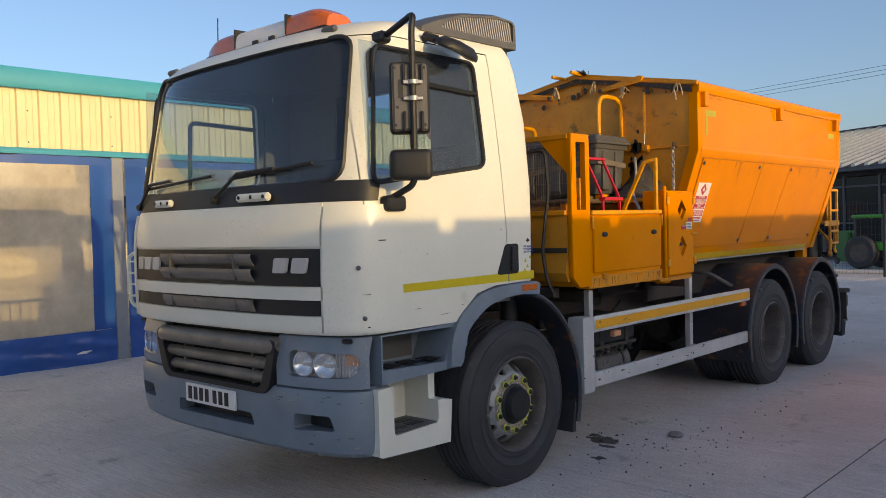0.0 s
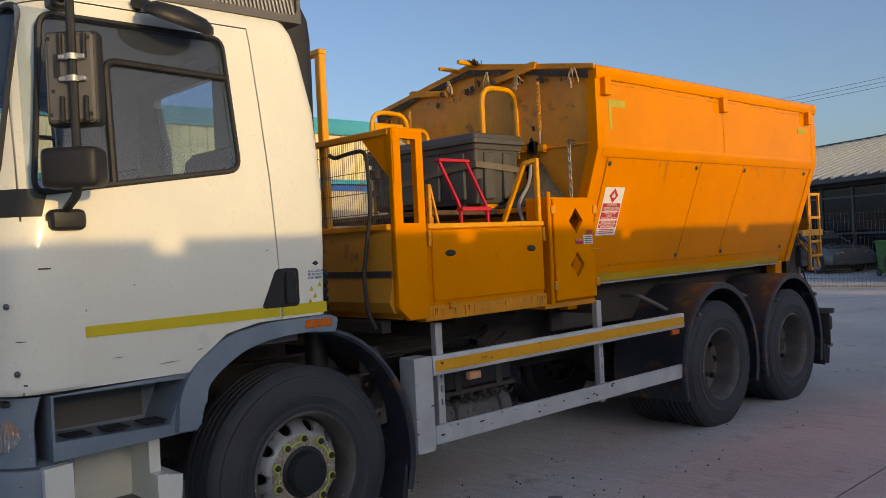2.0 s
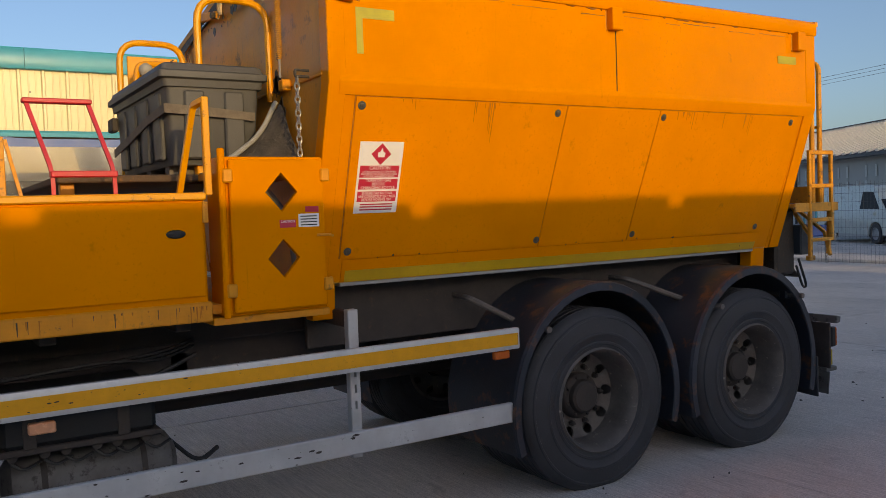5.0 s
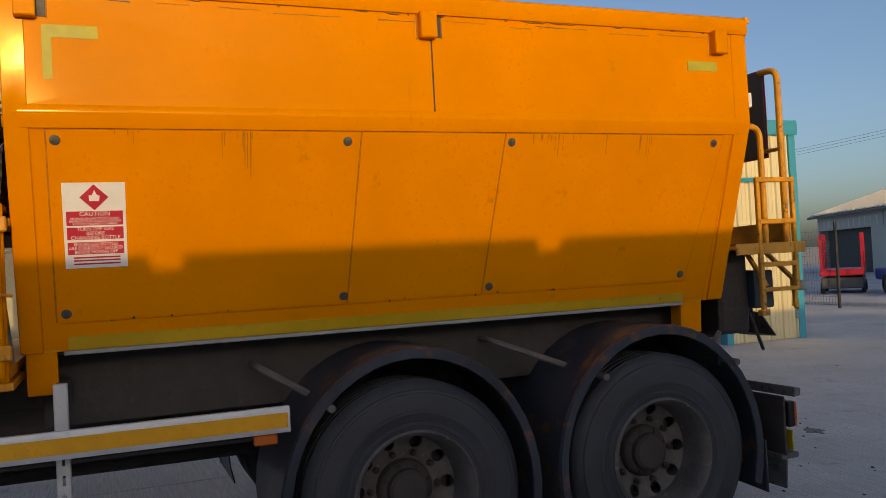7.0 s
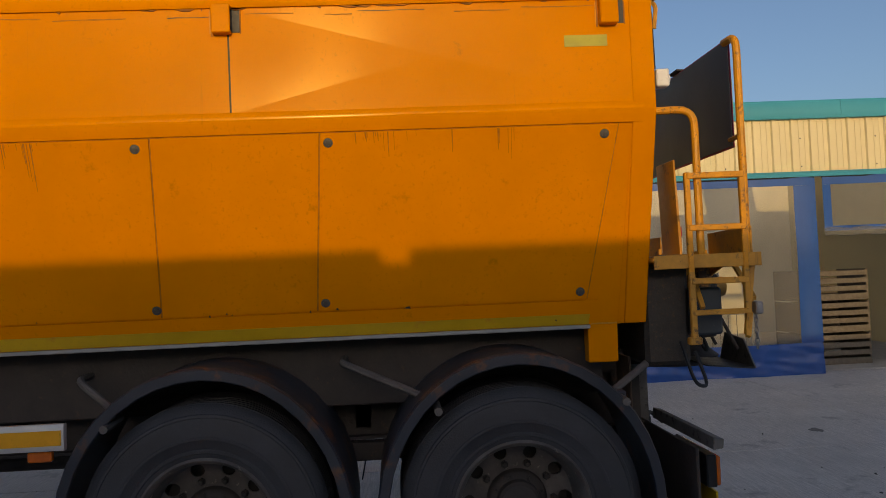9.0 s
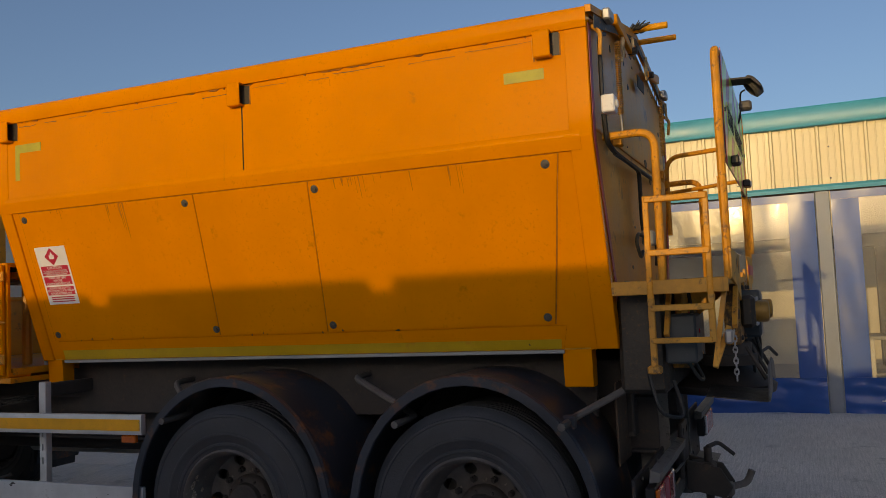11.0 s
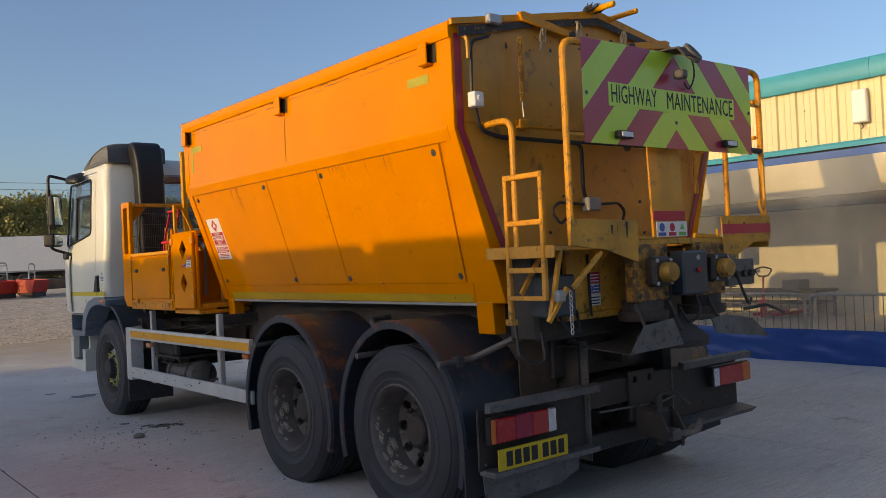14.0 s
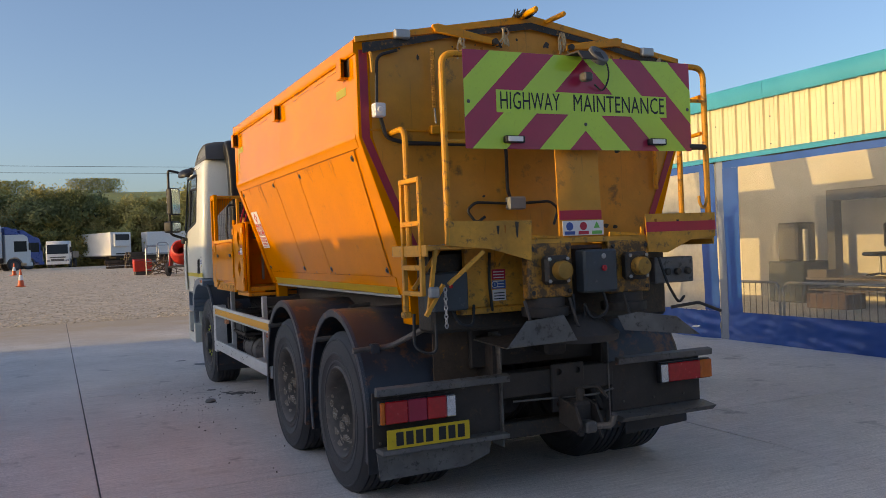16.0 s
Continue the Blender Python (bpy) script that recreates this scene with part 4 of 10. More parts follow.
def make_cab_front():
    dark, white = M["dark"], M["white"]
    part("scuttle_panel", cab_band(-0.93, 0.93, 1.795, 1.905, 0.006, 0.02, 30, 3), dark, lorry, "black panel below the windscreen")
    # hand holds in the scuttle panel
    for x in (-0.62, 0.30):
        w = 0.30 if x > 0 else 0.20
        y = front_y(x + w / 2, 1.85) - 0.03
        g = part("grab_handle", box((x, x + w), (y - 0.02, y + 0.02), (1.815, 1.862), 0.014), white, lorry, "cream moulded grab handle")
        for k in (0.12, 0.5, 0.88):
            part("screw_hole", rod("-y", x + w * k, y - 0.018, 1.84, 0.012, 0.004, 10), dark, g)
    # wipers
    for px, pz, tx, tz in ((-1.0, 1.86, 0.0, 1.985), (0.05, 1.87, 0.86, 2.005)):
        w = part("wiper_arm", tube([(px, front_y(px, pz) - 0.03, pz - 0.03), (px + 0.22, front_y(px + 0.22, 1.97) - 0.03, pz + 0.11), (px + 0.55, front_y(px + 0.55, 1.98) - 0.035, pz + 0.12)], 0.011, 6), dark, lorry, "black wiper arm")
        part("blade", tube([(px + 0.14, front_y(px + 0.14, 1.96) - 0.02, pz + 0.085), (tx, front_y(tx, tz) - 0.02, tz)], 0.010, 6), dark, w)
        part("spindle_cap", rod("-y", px, front_y(px, pz) - 0.01, pz - 0.03, 0.022, 0.035, 12), dark, w)
    am = a_of(0.945, 1.5)
    part("front_panel", cab_band(-am, am, 1.565, 1.79, 0.016, 0.025, 30, 3), white, lorry, "plain white upper front panel")
    part("grille_panel", cab_band(-am, am, 1.355, 1.552, 0.008, 0.02, 30, 2), dark, lorry, "black grille panel with badge shapes")
    part("white_bar", cab_band(-am, am, 1.283, 1.352, 0.026, 0.04, 30, 2), white, lorry)
    part("lower_grille_panel", cab_band(-am, am, 1.20, 1.281, 0.006, 0.02, 30, 1), dark, lorry)
    part("white_bar", cab_band(-am, am, 1.115, 1.198, 0.026, 0.04, 30, 2), white, lorry, "white bar with a few stone chips")
    ai = a_of(0.47, 1.45)
    for z in (1.408, 1.492):
        sl = cab_band(-ai, ai, z - 0.034, z + 0.036, 0.012, 0.012, 18, 5)
        for v in sl.verts:
            k = min(1.0, max(0.0, (v.co.z - (z - 0.034)) / 0.07))
            v.co.y -= 0.034 * math.sin(k * math.pi * 0.62)
        part("grille_slat", sl, M["grille"], lorry, smooth=50)
    sl = cab_band(-ai, ai, 1.208, 1.274, 0.010, 0.012, 18, 4)
    for v in sl.verts:
        k = min(1.0, max(0.0, (v.co.z - 1.208) / 0.066))
        v.co.y -= 0.026 * math.sin(k * math.pi * 0.62)
    part("grille_slat", sl, M["grille"], lorry, smooth=50)
    for x in (-0.35, 0.33):
        y = front_y(x, 1.44)
        part("grille_rib", box((x - 0.006, x + 0.006), (y - 0.046, y), (1.378, 1.53), 0.003), M["charcoal"], lorry)
        part("grille_rib", box((x - 0.006, x + 0.006), (y - 0.036, y), (1.212, 1.272), 0.003), M["charcoal"], lorry)
    # badges as plain shapes
    for x0, n, w, step in ((-0.865, 3, 0.105, 0.122), (0.645, 2, 0.115, 0.135)):
        for k in range(n):
            x = x0 + k * step
            y = front_y(x + w / 2, 1.47)
            b = prism(round_poly([(x, 1.425), (x + w * 0.86, 1.425), (x + w, 1.505), (x + w * 0.14, 1.505)], 0.012), "y", y - 0.026, y - 0.012)
            for v in b.verts:
                v.co.y += front_y(v.co.x, 1.47) - y
            part("badge", b, M["badge"], lorry, "plain silver badge shape")
    # corner deflectors stand off the cab, ribbed inside
    for s in (1, -1):
        a0, a1 = s * a_of(0.955, 1.5), s * 1.09
        d = part("corner_deflector", cab_band(a0, a1, 1.115, 1.775, 0.030, 0.012, 16, 6), white, lorry, "white corner air deflector")
        for z in (1.2, 1.32, 1.44, 1.56, 1.68):
            part("rib", cab_band(s * 0.80, s * 1.085, z - 0.005, z + 0.005, 0.017, 0.016, 8, 1), M["white"], d)
        for z, a in ((1.45, 0.76), (1.19, 0.80)):
            p = Vector(cab_curve(z, s * a, -0.044))
            part("bolt", lathe([(0, 0.012), (0.006, 0.012), (0.012, 0.006), (0.013, 0)], Matrix.Translation(p) @ Vector((s * 0.55, -0.83, 0)).to_track_quat("Z", "Y").to_matrix().to_4x4(), 10), M["charcoal"], d)
        # scrapes on the deflector
        for z, a, w, h in ((1.585, 0.93, 0.05, 0.006), (1.31, 0.80, 0.06, 0.003), (1.14, 0.83, 0.022, 0.006)):
            part("scrape", cab_band(s * a, s * (a + w), z, z + h, 0.0315, 0.002, 4, 1), M["chassis"], d, "dark scrape in the paint")
        if s < 0:
            hoop = [(-1.165, -1.30, 1.11), (-1.285, -1.36, 1.16), (-1.295, -1.365, 1.50), (-1.165, -1.31, 1.55)]
            part("edge_hoop", tube(hoop, 0.014, 8, 0.05), M["white"], d)
            for z in (1.22, 1.30, 1.38, 1.46):
                part("rib", box((-1.292, -1.13), (-1.372, -1.30), (z - 0.005, z + 0.005), 0.002), M["white"], d)
    # lower grille, headlamp panels, bumper
    def low(x, off=0.0):
        return -1.20 - 0.325 * (1 - min(abs(x) / 1.135, 1) ** 3) ** (1 / 3.2) - off

    def low_band(x0, x1, z0, z1, off, thick, n=16, rows=3, lean=0.0):
        g = []
        for i in range(rows + 1):
            z = z0 + (z1 - z0) * i / rows
            g.append([(x, low(x, off) + lean * i / rows, z) for x in [x0 + (x1 - x0) * k / n for k in range(n + 1)]])
        bm = slab(g, 0)
        for f in bm.faces:
            if f.normal.y > 0:
                f.normal_flip()
        bmesh.ops.solidify(bm, geom=bm.faces[:], thickness=thick)
        return bm

    part("radiator_recess", low_band(-0.66, 0.66, 0.74, 1.12, -0.10, 0.02), dark, lorry)
    fr = carve(prism(round_poly([(-0.64, 1.06), (0.64, 1.06), (0.55, 0.755), (-0.55, 0.755)], 0.08), "y", -1.536, -1.44),
               prism(round_poly([(-0.56, 0.985), (0.56, 0.985), (0.48, 0.785), (-0.48, 0.785)], 0.05), "y", -1.8, -1.3))
    part("lower_grille_frame", fr, M["dark"], lorry, "dark plastic lower grille surround", smooth=45)
    bar_ = []
    for k in range(25):
        x = -0.625 + 1.25 * k / 24
        e = min(1.0, (0.625 - abs(x)) / 0.05 + 0.55)
        yc = low(x) + 0.02
        bar_.append([(x, yc - 0.068 * e * math.sin(t), 1.022 + 0.052 * e * math.cos(t)) for t in [2 * math.pi * q / 14 for q in range(14)]])
    part("grille_top_roll", loft(bar_), M["grille"], lorry, "rounded dark roll above the lower grille", smooth=50)
    for z in (0.915, 0.832):
        w = 0.55 if z > 0.9 else 0.50
        arc_ = [(-1.455 - 0.062 * math.sin(q), z - 0.040 * math.cos(q)) for q in [math.pi * (0.05 + 0.8 * i / 7) for i in range(8)]]
        part("lower_slat", prism(arc_ + [(y + 0.008, zz - 0.004) for y, zz in arc_[::-1]], "x", -w, w), M["grille"], lorry, smooth=50)
    for x in (-0.36, 0.36):
        part("lower_rib", box((x - 0.006, x + 0.006), (-1.50, -1.43), (0.79, 0.99), 0.003), M["grille"], lorry)
    g = []
    for z, off in ((0.435, -0.10), (0.445, -0.05), (0.475, -0.012), (0.54, 0.0), (0.66, 0.012), (0.76, 0.010), (0.80, -0.008), (0.815, -0.04), (0.82, -0.1)):
        ring = []
        for k in range(49):
            t = math.pi * k / 48
            x = 1.134 * math.copysign(abs(math.cos(t)) ** 0.55, math.cos(t))
            ring.append((x * (1 + min(off, 0) * 0.5), low(x) - off, z))
        ring += [(-1.10, -1.15, z), (1.10, -1.15, z)]
        g.append(ring)
    bumper = loft(g)
    for x0, x1, z0, z1 in ((-0.98, -0.72, 0.585, 0.675), (0.72, 0.99, 0.585, 0.675), (-0.40, 0.40, 0.555, 0.635)):
        bumper = carve(bumper, prism(round_poly([(x0, z0), (x1, z0 + 0.01), (x1 - 0.02, z1), (x0 + 0.02, z1)], 0.02), "y", -1.8, -1.36))
    bumper = carve(bumper, prism(round_poly([(-0.60, 0.9), (0.60, 0.9), (0.53, 0.755), (-0.53, 0.755)], 0.04), "y", -1.8, -1.40))
    b = part("front_bumper", bumper, M["grey"], lorry, "scuffed blue-grey plastic bumper", smooth=40)
    # black blocks set in the bumper openings stand in for their shade
    for x0, x1, y0, z0, z1 in ((-0.975, -0.725, -1.385, 0.59, 0.67), (0.725, 0.985, -1.385, 0.59, 0.67), (-0.395, 0.395, -1.43, 0.56, 0.63)):
        part("bumper_pocket", box((x0, x1), (y0, -1.352), (z0, z1), 0.004), M["ink"], b)
    rng = random.Random(8)
    for k in range(40):
        x = rng.uniform(0.55, 1.11) if k % 3 else rng.uniform(-1.0, 0.6)
        z = rng.choice((0.455, 0.47, 0.50, 0.56, 0.74, 0.77)) + rng.gauss(0, 0.008)
        w = rng.uniform(0.006, 0.04) * rng.random() + 0.004
        part("scuff", low_band(x, min(x + w, 1.13), z, z + rng.uniform(0.002, 0.007), 0.0135 if 0.55 < z < 0.79 else 0.004, 0.003, 2, 1), M["box_grey"] if k % 2 else M["charcoal"], lorry, "scrape on the bumper")
    pl = box((-0.262, 0.258), (-1.556, -1.542), (0.632, 0.743), 0.002)
    p = part("front_number_plate", pl, M["plate_white"], lorry, "white plate with dark bars")
    for k in range(7):
        x = -0.235 + k * 0.061 + (0.022 if k > 3 else 0)
        part("plate_bar", box((x + 0.004, x + 0.042), (-1.5585, -1.556), (0.650, 0.727), 0), M["ink"], p)
    for s in (1, -1):
        def R(a, b):
            return tuple(sorted((s * a, s * b)))
        pan = low_band(*R(0.60, 1.125), 0.815, 1.085, 0.0, 0.05, 24, 5)
        cut = prism(round_poly([(s * 0.685, 0.868), (s * 1.070, 0.872), (s * 1.108, 0.925), (s * 1.095, 1.0), (s * 0.70, 1.012)], 0.045), "y", -1.9, -0.9)
        pan = carve(pan, cut)
        for v in pan.verts:
            v.co.y += 0.03 * max(0.0, (v.co.z - 0.99) / 0.1)
        hp = part("headlamp_panel", pan, M["grey"], lorry, "blue-grey headlamp surround", smooth=40)
        part("housing", low_band(*R(0.64, 1.095), 0.845, 1.03, -0.055, 0.004, 18, 2), M["lamp_back"], hp, "clear twin-reflector headlamp")
        part("lens", low_band(*R(0.675, 1.115), 0.862, 1.018, -0.012, 0.003, 14, 2), M["lamp_glass"], hp).visible_shadow = False
        for x, r in ((0.775, 0.064), (0.915, 0.070)):
            bowl = lathe([(r, 0.036), (r * 0.92, 0.027), (r * 0.70, 0.013), (r * 0.4, 0.005), (0.018, 0.004), (0.016, 0.026), (0, 0.030)], pose(s * x, low(x, -0.056), 0.938, 90, 0, s * 12), 24)
            part("reflector", bowl, M["chrome"], hp, "bright reflector bowl")
            part("bezel", lathe([(r, 0.035), (r + 0.005, 0.038), (r + 0.004, 0.030), (r, 0.035)], pose(s * x, low(x, -0.056), 0.938, 90, 0, s * 12), 24), M["lamp_back"], hp)
        part("indicator", low_band(*R(1.025, 1.095), 0.935, 0.998, -0.030, 0.006, 8, 2), M["indicator"], hp, "pale amber indicator behind the clear lens")
        for q in range(7):
            part("lens_flute", low_band(*R(0.985 + 0.016 * q, 0.989 + 0.016 * q), 0.875, 1.0, -0.022, 0.004, 1, 1), M["lamp_back"], hp)
        for z, h in ((0.842, 0.010), (0.885, 0.004), (0.93, 0.016), (0.968, 0.005), (1.02, 0.022)):
            part("edge_chip", low_band(*R(1.1195, 1.1215), z, z + h, 0.0006, 0.002, 1, 1), M["box_grey"], hp)
        part("gap", box(R(1.02, 1.08), (low(1.05) - 0.003, low(1.05) + 0.03), (1.055, 1.078), 0.006), M["ink"], hp)
    return b


def make_cab_lower():
    """Steps, arch and guards under the cab, near side and far side."""
    for s in (1, -1):
        def X(a, b):
            return tuple(sorted((s * a, s * b)))
        up = prism([(-1.245, 0.825), (-0.63, 0.84), (-0.60, 1.10), (-1.245, 1.085)], "x", s * 0.72, s * 1.155)
        up = carve(up, prism([(-1.235, 0.90), (-0.76, 0.885), (-0.68, 1.075), (-1.235, 1.079)], "x", s * 0.90, s * 1.4))
        st = part("upper_step", up, M["grey"], lorry, "moulded blue-grey upper cab step", smooth=30)
        # added charcoal panel paints the recess's deep shade
        part("step_back", box(X(0.902, 0.908), (-1.225, -0.77), (0.905, 1.070), 0), M["charcoal"], st)
        for k in range(3):
            y = -1.18 + k * 0.16
            part("tread_slot", box(X(1.02, 1.13), (y, y + 0.10), (0.902, 0.908), 0.002), M["dark"], st)
        lo = prism([(-1.285, 0.455), (-1.262, 0.445), (-0.735, 0.425), (-0.715, 0.665), (-0.78, 0.675), (-0.78, 0.83), (-1.285, 0.805)], "x", s * 0.82, s * 1.165)
        lo = carve(lo, prism(round_poly([(-1.175, 0.545), (-0.83, 0.555), (-0.83, 0.9), (-1.175, 0.9)], 0.03), "x", s * 0.90, s * 1.4))
        lo = carve(lo, prism([(-0.85, 0.68), (-0.70, 0.68), (-0.70, 0.9), (-0.85, 0.9)], "x", s * 1.09, s * 1.4))
        ls = part("lower_step", lo, M["white"], lorry, "cream lower cab step box", smooth=30)
        part("tread_plate", box(X(0.91, 1.16), (-1.17, -0.835), (0.553, 0.562), 0.004), M["charcoal"], ls)
        for k in range(2):
            for q in range(2):
                part("tread_slot", box(X(0.96 + q * 0.09, 1.02 + q * 0.09), (-1.14 + k * 0.14, -1.03 + k * 0.14), (0.561, 0.565), 0.001), M["ink"], ls)
        part("mat_edge", box(X(0.90, 0.905), (-1.17, -0.84), (0.56, 0.60), 0.0), M["white"], ls)
        # arch flare
        outer = [(-0.74, 0.845), (-0.715, 1.02), (-0.64, 1.13), (-0.47, 1.245), (-0.25, 1.28), (0.09, 1.287), (0.15, 1.265)]
        inner = [(0.13, 1.19), (-0.02, 1.215), (-0.22, 1.205), (-0.40, 1.165), (-0.53, 1.08), (-0.566, 1.045)]
        torn = [(-0.575, 1.035), (-0.597, 1.012), (-0.580, 0.992), (-0.602, 0.962), (-0.596, 0.945), (-0.628, 0.915), (-0.606, 0.898), (-0.634, 0.872), (-0.640, 0.84)]
        part("arch_flare", prism(fillet_2d(outer, 0.06) + fillet_2d(inner, 0.06) + torn, "x", s * 0.95, s * 1.185, 0.008), M["grey"], lorry, "blue-grey wheel arch edge, chipped")
        # mudguard behind the wheel and its flap
        arc = []
        for k in range(15):
            t = radians(100 - 118 * k / 14)
            arc.append((-0.03 + 0.68 * math.cos(t), 0.50 + 0.72 * math.sin(t)))
        g = [[(s * x, y, z) for y, z in arc] for x in (0.68, 0.9, 1.12)]
        part("mudguard", slab(g, 0.012), M["flap"], lorry, "black plastic front mudguard", smooth=40)
        lip = tube([(s * 1.125, y, z) for y, z in arc], 0.018, 6)
        part("mudguard_lip", lip, M["flap"], lorry)
        fl = prism([(0.60, 0.42), (0.615, 0.40), (0.60, 0.21), (0.56, 0.21)], "x", s * 0.66, s * 1.12)
        part("mud_flap", fl, M["rubber"], lorry, "hanging rubber mud flap")
        part("side_marker", box(X(1.17, 1.188), (-0.06, 0.11), (1.225, 1.275), 0.008), M["amber"], lorry, "orange side marker lamp")
    # far wheel wells are closed off by a dark inner panel and the engine
    part("engine", box((-0.42, 0.42), (-1.2, 0.35), (0.55, 1.12), 0.05), M["chassis"], lorry, "dirty engine and gearbox mass")
    part("cab_floor", box((-1.06, 1.06), (-1.40, -0.02), (1.165, 1.20), 0.0), M["trim"], lorry)


def fillet_2d(pts, r):
    return [(p.x, p.y) for p in fillet([(a, b, 0) for a, b in pts], r, 3)]


def make_cab_inside():
    part("rear_lining", box((-1.06, 1.06), (-0.105, -0.085), (1.2, 1.99), 0), M["trim"], lorry)
    part("rear_lining", box((-1.03, 1.03), (-0.115, -0.095), (2.625, 2.72), 0), M["trim"], lorry)
    for a, b in ((-1.04, -0.49), (0.49, 1.04)):
        part("rear_lining", box((a, b), (-0.11, -0.09), (1.98, 2.635), 0), M["trim"], lorry)
    for s in (-1, 1):
        part("door_lining", box(tuple(sorted((s * 1.085, s * 1.10))), (-1.2, -0.18), (1.21, 1.87), 0), M["trim"], lorry)
        part("pillar_lining", box(tuple(sorted((s * 1.062, s * 1.075))), (-0.33, -0.12), (1.88, 2.69), 0), M["trim"], lorry)
    part("dashboard", prism([(-1.40, 1.2), (-1.02, 1.2), (-1.0, 1.62), (-1.10, 1.85), (-1.36, 1.86)], "x", -1.05, 1.05, 0.03), M["trim"], lorry, "grey dashboard")
    wheel = lathe([(0.215 + 0.016 * math.cos(t), 0.016 * math.sin(t)) for t in [2 * math.pi * k / 8 for k in range(9)]], pose(-0.55, -0.92, 1.86, 28, 0, 0), 28)
    sw = part("steering_wheel", wheel, M["dark"], lorry, "black steering wheel")
    part("column", tube([(-0.55, -0.93, 1.84), (-0.55, -1.1, 1.55)], 0.03, 8), M["dark"], sw)
    part("hub", lathe([(0, 0.03), (0.07, 0.02), (0.09, -0.02), (0, -0.03)], pose(-0.55, -0.92, 1.86, 28, 0, 0), 16), M["dark"], sw)
    for x in (-0.55, 0.58):
        s = part("seat", box((x - 0.26, x + 0.26), (-0.72, -0.22), (1.45, 1.60), 0.05), M["seat"], lorry, "dark cloth cab seat")
        part("seat_back", prism([(-0.32, 1.58), (-0.19, 1.58), (-0.13, 2.02), (-0.15, 2.16), (-0.22, 2.16), (-0.25, 2.02)], "x", x - 0.24, x + 0.24, 0.04), M["seat"], s)
        part("seat_base", box((x - 0.2, x + 0.2), (-0.66, -0.28), (1.2, 1.45), 0.02), M["dark"], s)
    part("roof_lining", box((-0.98, 0.98), (-1.15, -0.09), (2.70, 2.715), 0.0), M["trim"], lorry)


def make_roof_fittings():
    # amber light bar
    bar = part("light_bar", box((-0.60, 0.63), (-1.125, -0.885), (2.785, 2.822), 0.012), M["dark"], lorry, "amber and white roof light bar")

    def pod(x0, x1, h, mt, name, round_end):
        n = 10
        rings = []
        for i in range(n + 1):
            s = i / n
            x = x0 + (x1 - x0) * s
            q = s if round_end > 0 else 1 - s
            e = 1.0 if not round_end else (1 - max(0.0, q - 0.45) ** 2.2 * 1.6)
            w = 1.0 if not round_end else (1 - max(0.0, q - 0.6) ** 2.0 * 1.2)
            rings.append([(x, -1.005 + 0.115 * w * math.copysign(abs(math.cos(t)) ** 0.7, math.cos(t)), 2.818 + h * e * max(0, math.sin(t)) ** 0.6) for t in [math.pi * k / 14 for k in range(15)]])
        part(name, loft(rings), M[mt], bar, smooth=50)
    pod(-0.60, -0.262, 0.125, "amber", "beacon_lens", -1)
    pod(-0.258, 0.268, 0.118, "sign_white", "centre_cover", 0)
    pod(0.272, 0.63, 0.135, "amber", "beacon_lens", 1)
    for x in (-0.26, 0.27):
        part("collar", box((x - 0.008, x + 0.008), (-1.124, -0.886), (2.82, 2.945), 0.006), M["dark"], bar)
    for x in (-0.05, 0.12):
        part("clip", box((x, x + 0.05), (-1.14, -1.12), (2.79, 2.835), 0.004), M["dark"], bar)
    part("aerial", tube([(-0.72, -0.95, 2.80), (-0.72, -0.94, 3.13)], 0.004, 6), M["cable"], lorry, "thin black whip aerial")
    for x in (-0.86, 0.80):
        part("marker_lamp", box((x - 0.06, x + 0.06), (front_y(x, 2.735) - 0.015, front_y(x, 2.735) + 0.02), (2.725, 2.762), 0.012), M["charcoal"], lorry, "small roof marker lamp")
    # louvred air intake on the near rear roof corner, with the duct behind the cab
    prof = fillet_2d([(0.085, 2.76), (0.085, 2.945), (-0.10, 2.955), (-0.42, 2.915), (-0.62, 2.855), (-0.80, 2.785), (-0.80, 2.76)], 0.05)
    head = []
    for x, k, h in ((0.44, 0.70, 0.95), (0.56, 0.88, 1.12), (0.80, 1.0, 1.18), (0.95, 1.0, 1.13), (1.04, 1.0, 1.04), (1.075, 0.98, 0.95)):
        head.append([(x, 0.085 + (y - 0.085) * k, 2.76 + (z - 2.76) * h) for y, z in prof])
    hd = carve(loft(head), prism(round_poly([(0.062, 2.80), (0.062, 2.928), (-0.10, 2.932), (-0.40, 2.895), (-0.56, 2.845), (-0.63, 2.80)], 0.035), "x", 1.055, 1.2))
    it = part("air_intake", hd, M["charcoal"], lorry, "dark grey louvred air intake with a rounded front", smooth=40)
    for k in range(30):
        y = -0.60 + k * 0.0222
        top = lerp_table([(-0.63, 2.805), (-0.56, 2.85), (-0.40, 2.897), (-0.10, 2.932), (0.1, 2.930)], y)[0]
        lo_ = 2.80
        part("louvre", prism([(y, lo_), (y + 0.011, lo_), (y + 0.011 - 0.03 * (top - lo_) / 0.13, top), (y - 0.03 * (top - lo_) / 0.13, top)], "x", 1.050, 1.068), M["box_grey"], it)
    duct = loft([[(0.54 + dx, y0 + dy, z) for dx, dy in round_poly([(0, 0), (w, 0), (w, d), (0, d)], 0.045)] for z, w, y0, d in ((1.50, 0.26, 0.15, 0.16), (1.60, 0.28, 0.145, 0.18), (2.60, 0.30, 0.14, 0.18), (2.76, 0.31, 0.09, 0.22), (2.86, 0.32, 0.05, 0.24), (2.93, 0.32, 0.0, 0.25), (2.97, 0.30, -0.04, 0.23), (2.985, 0.27, -0.06, 0.18))])
    part("intake_duct", duct, M["dark"], lorry, "tall dark intake duct behind the cab", smooth=40)
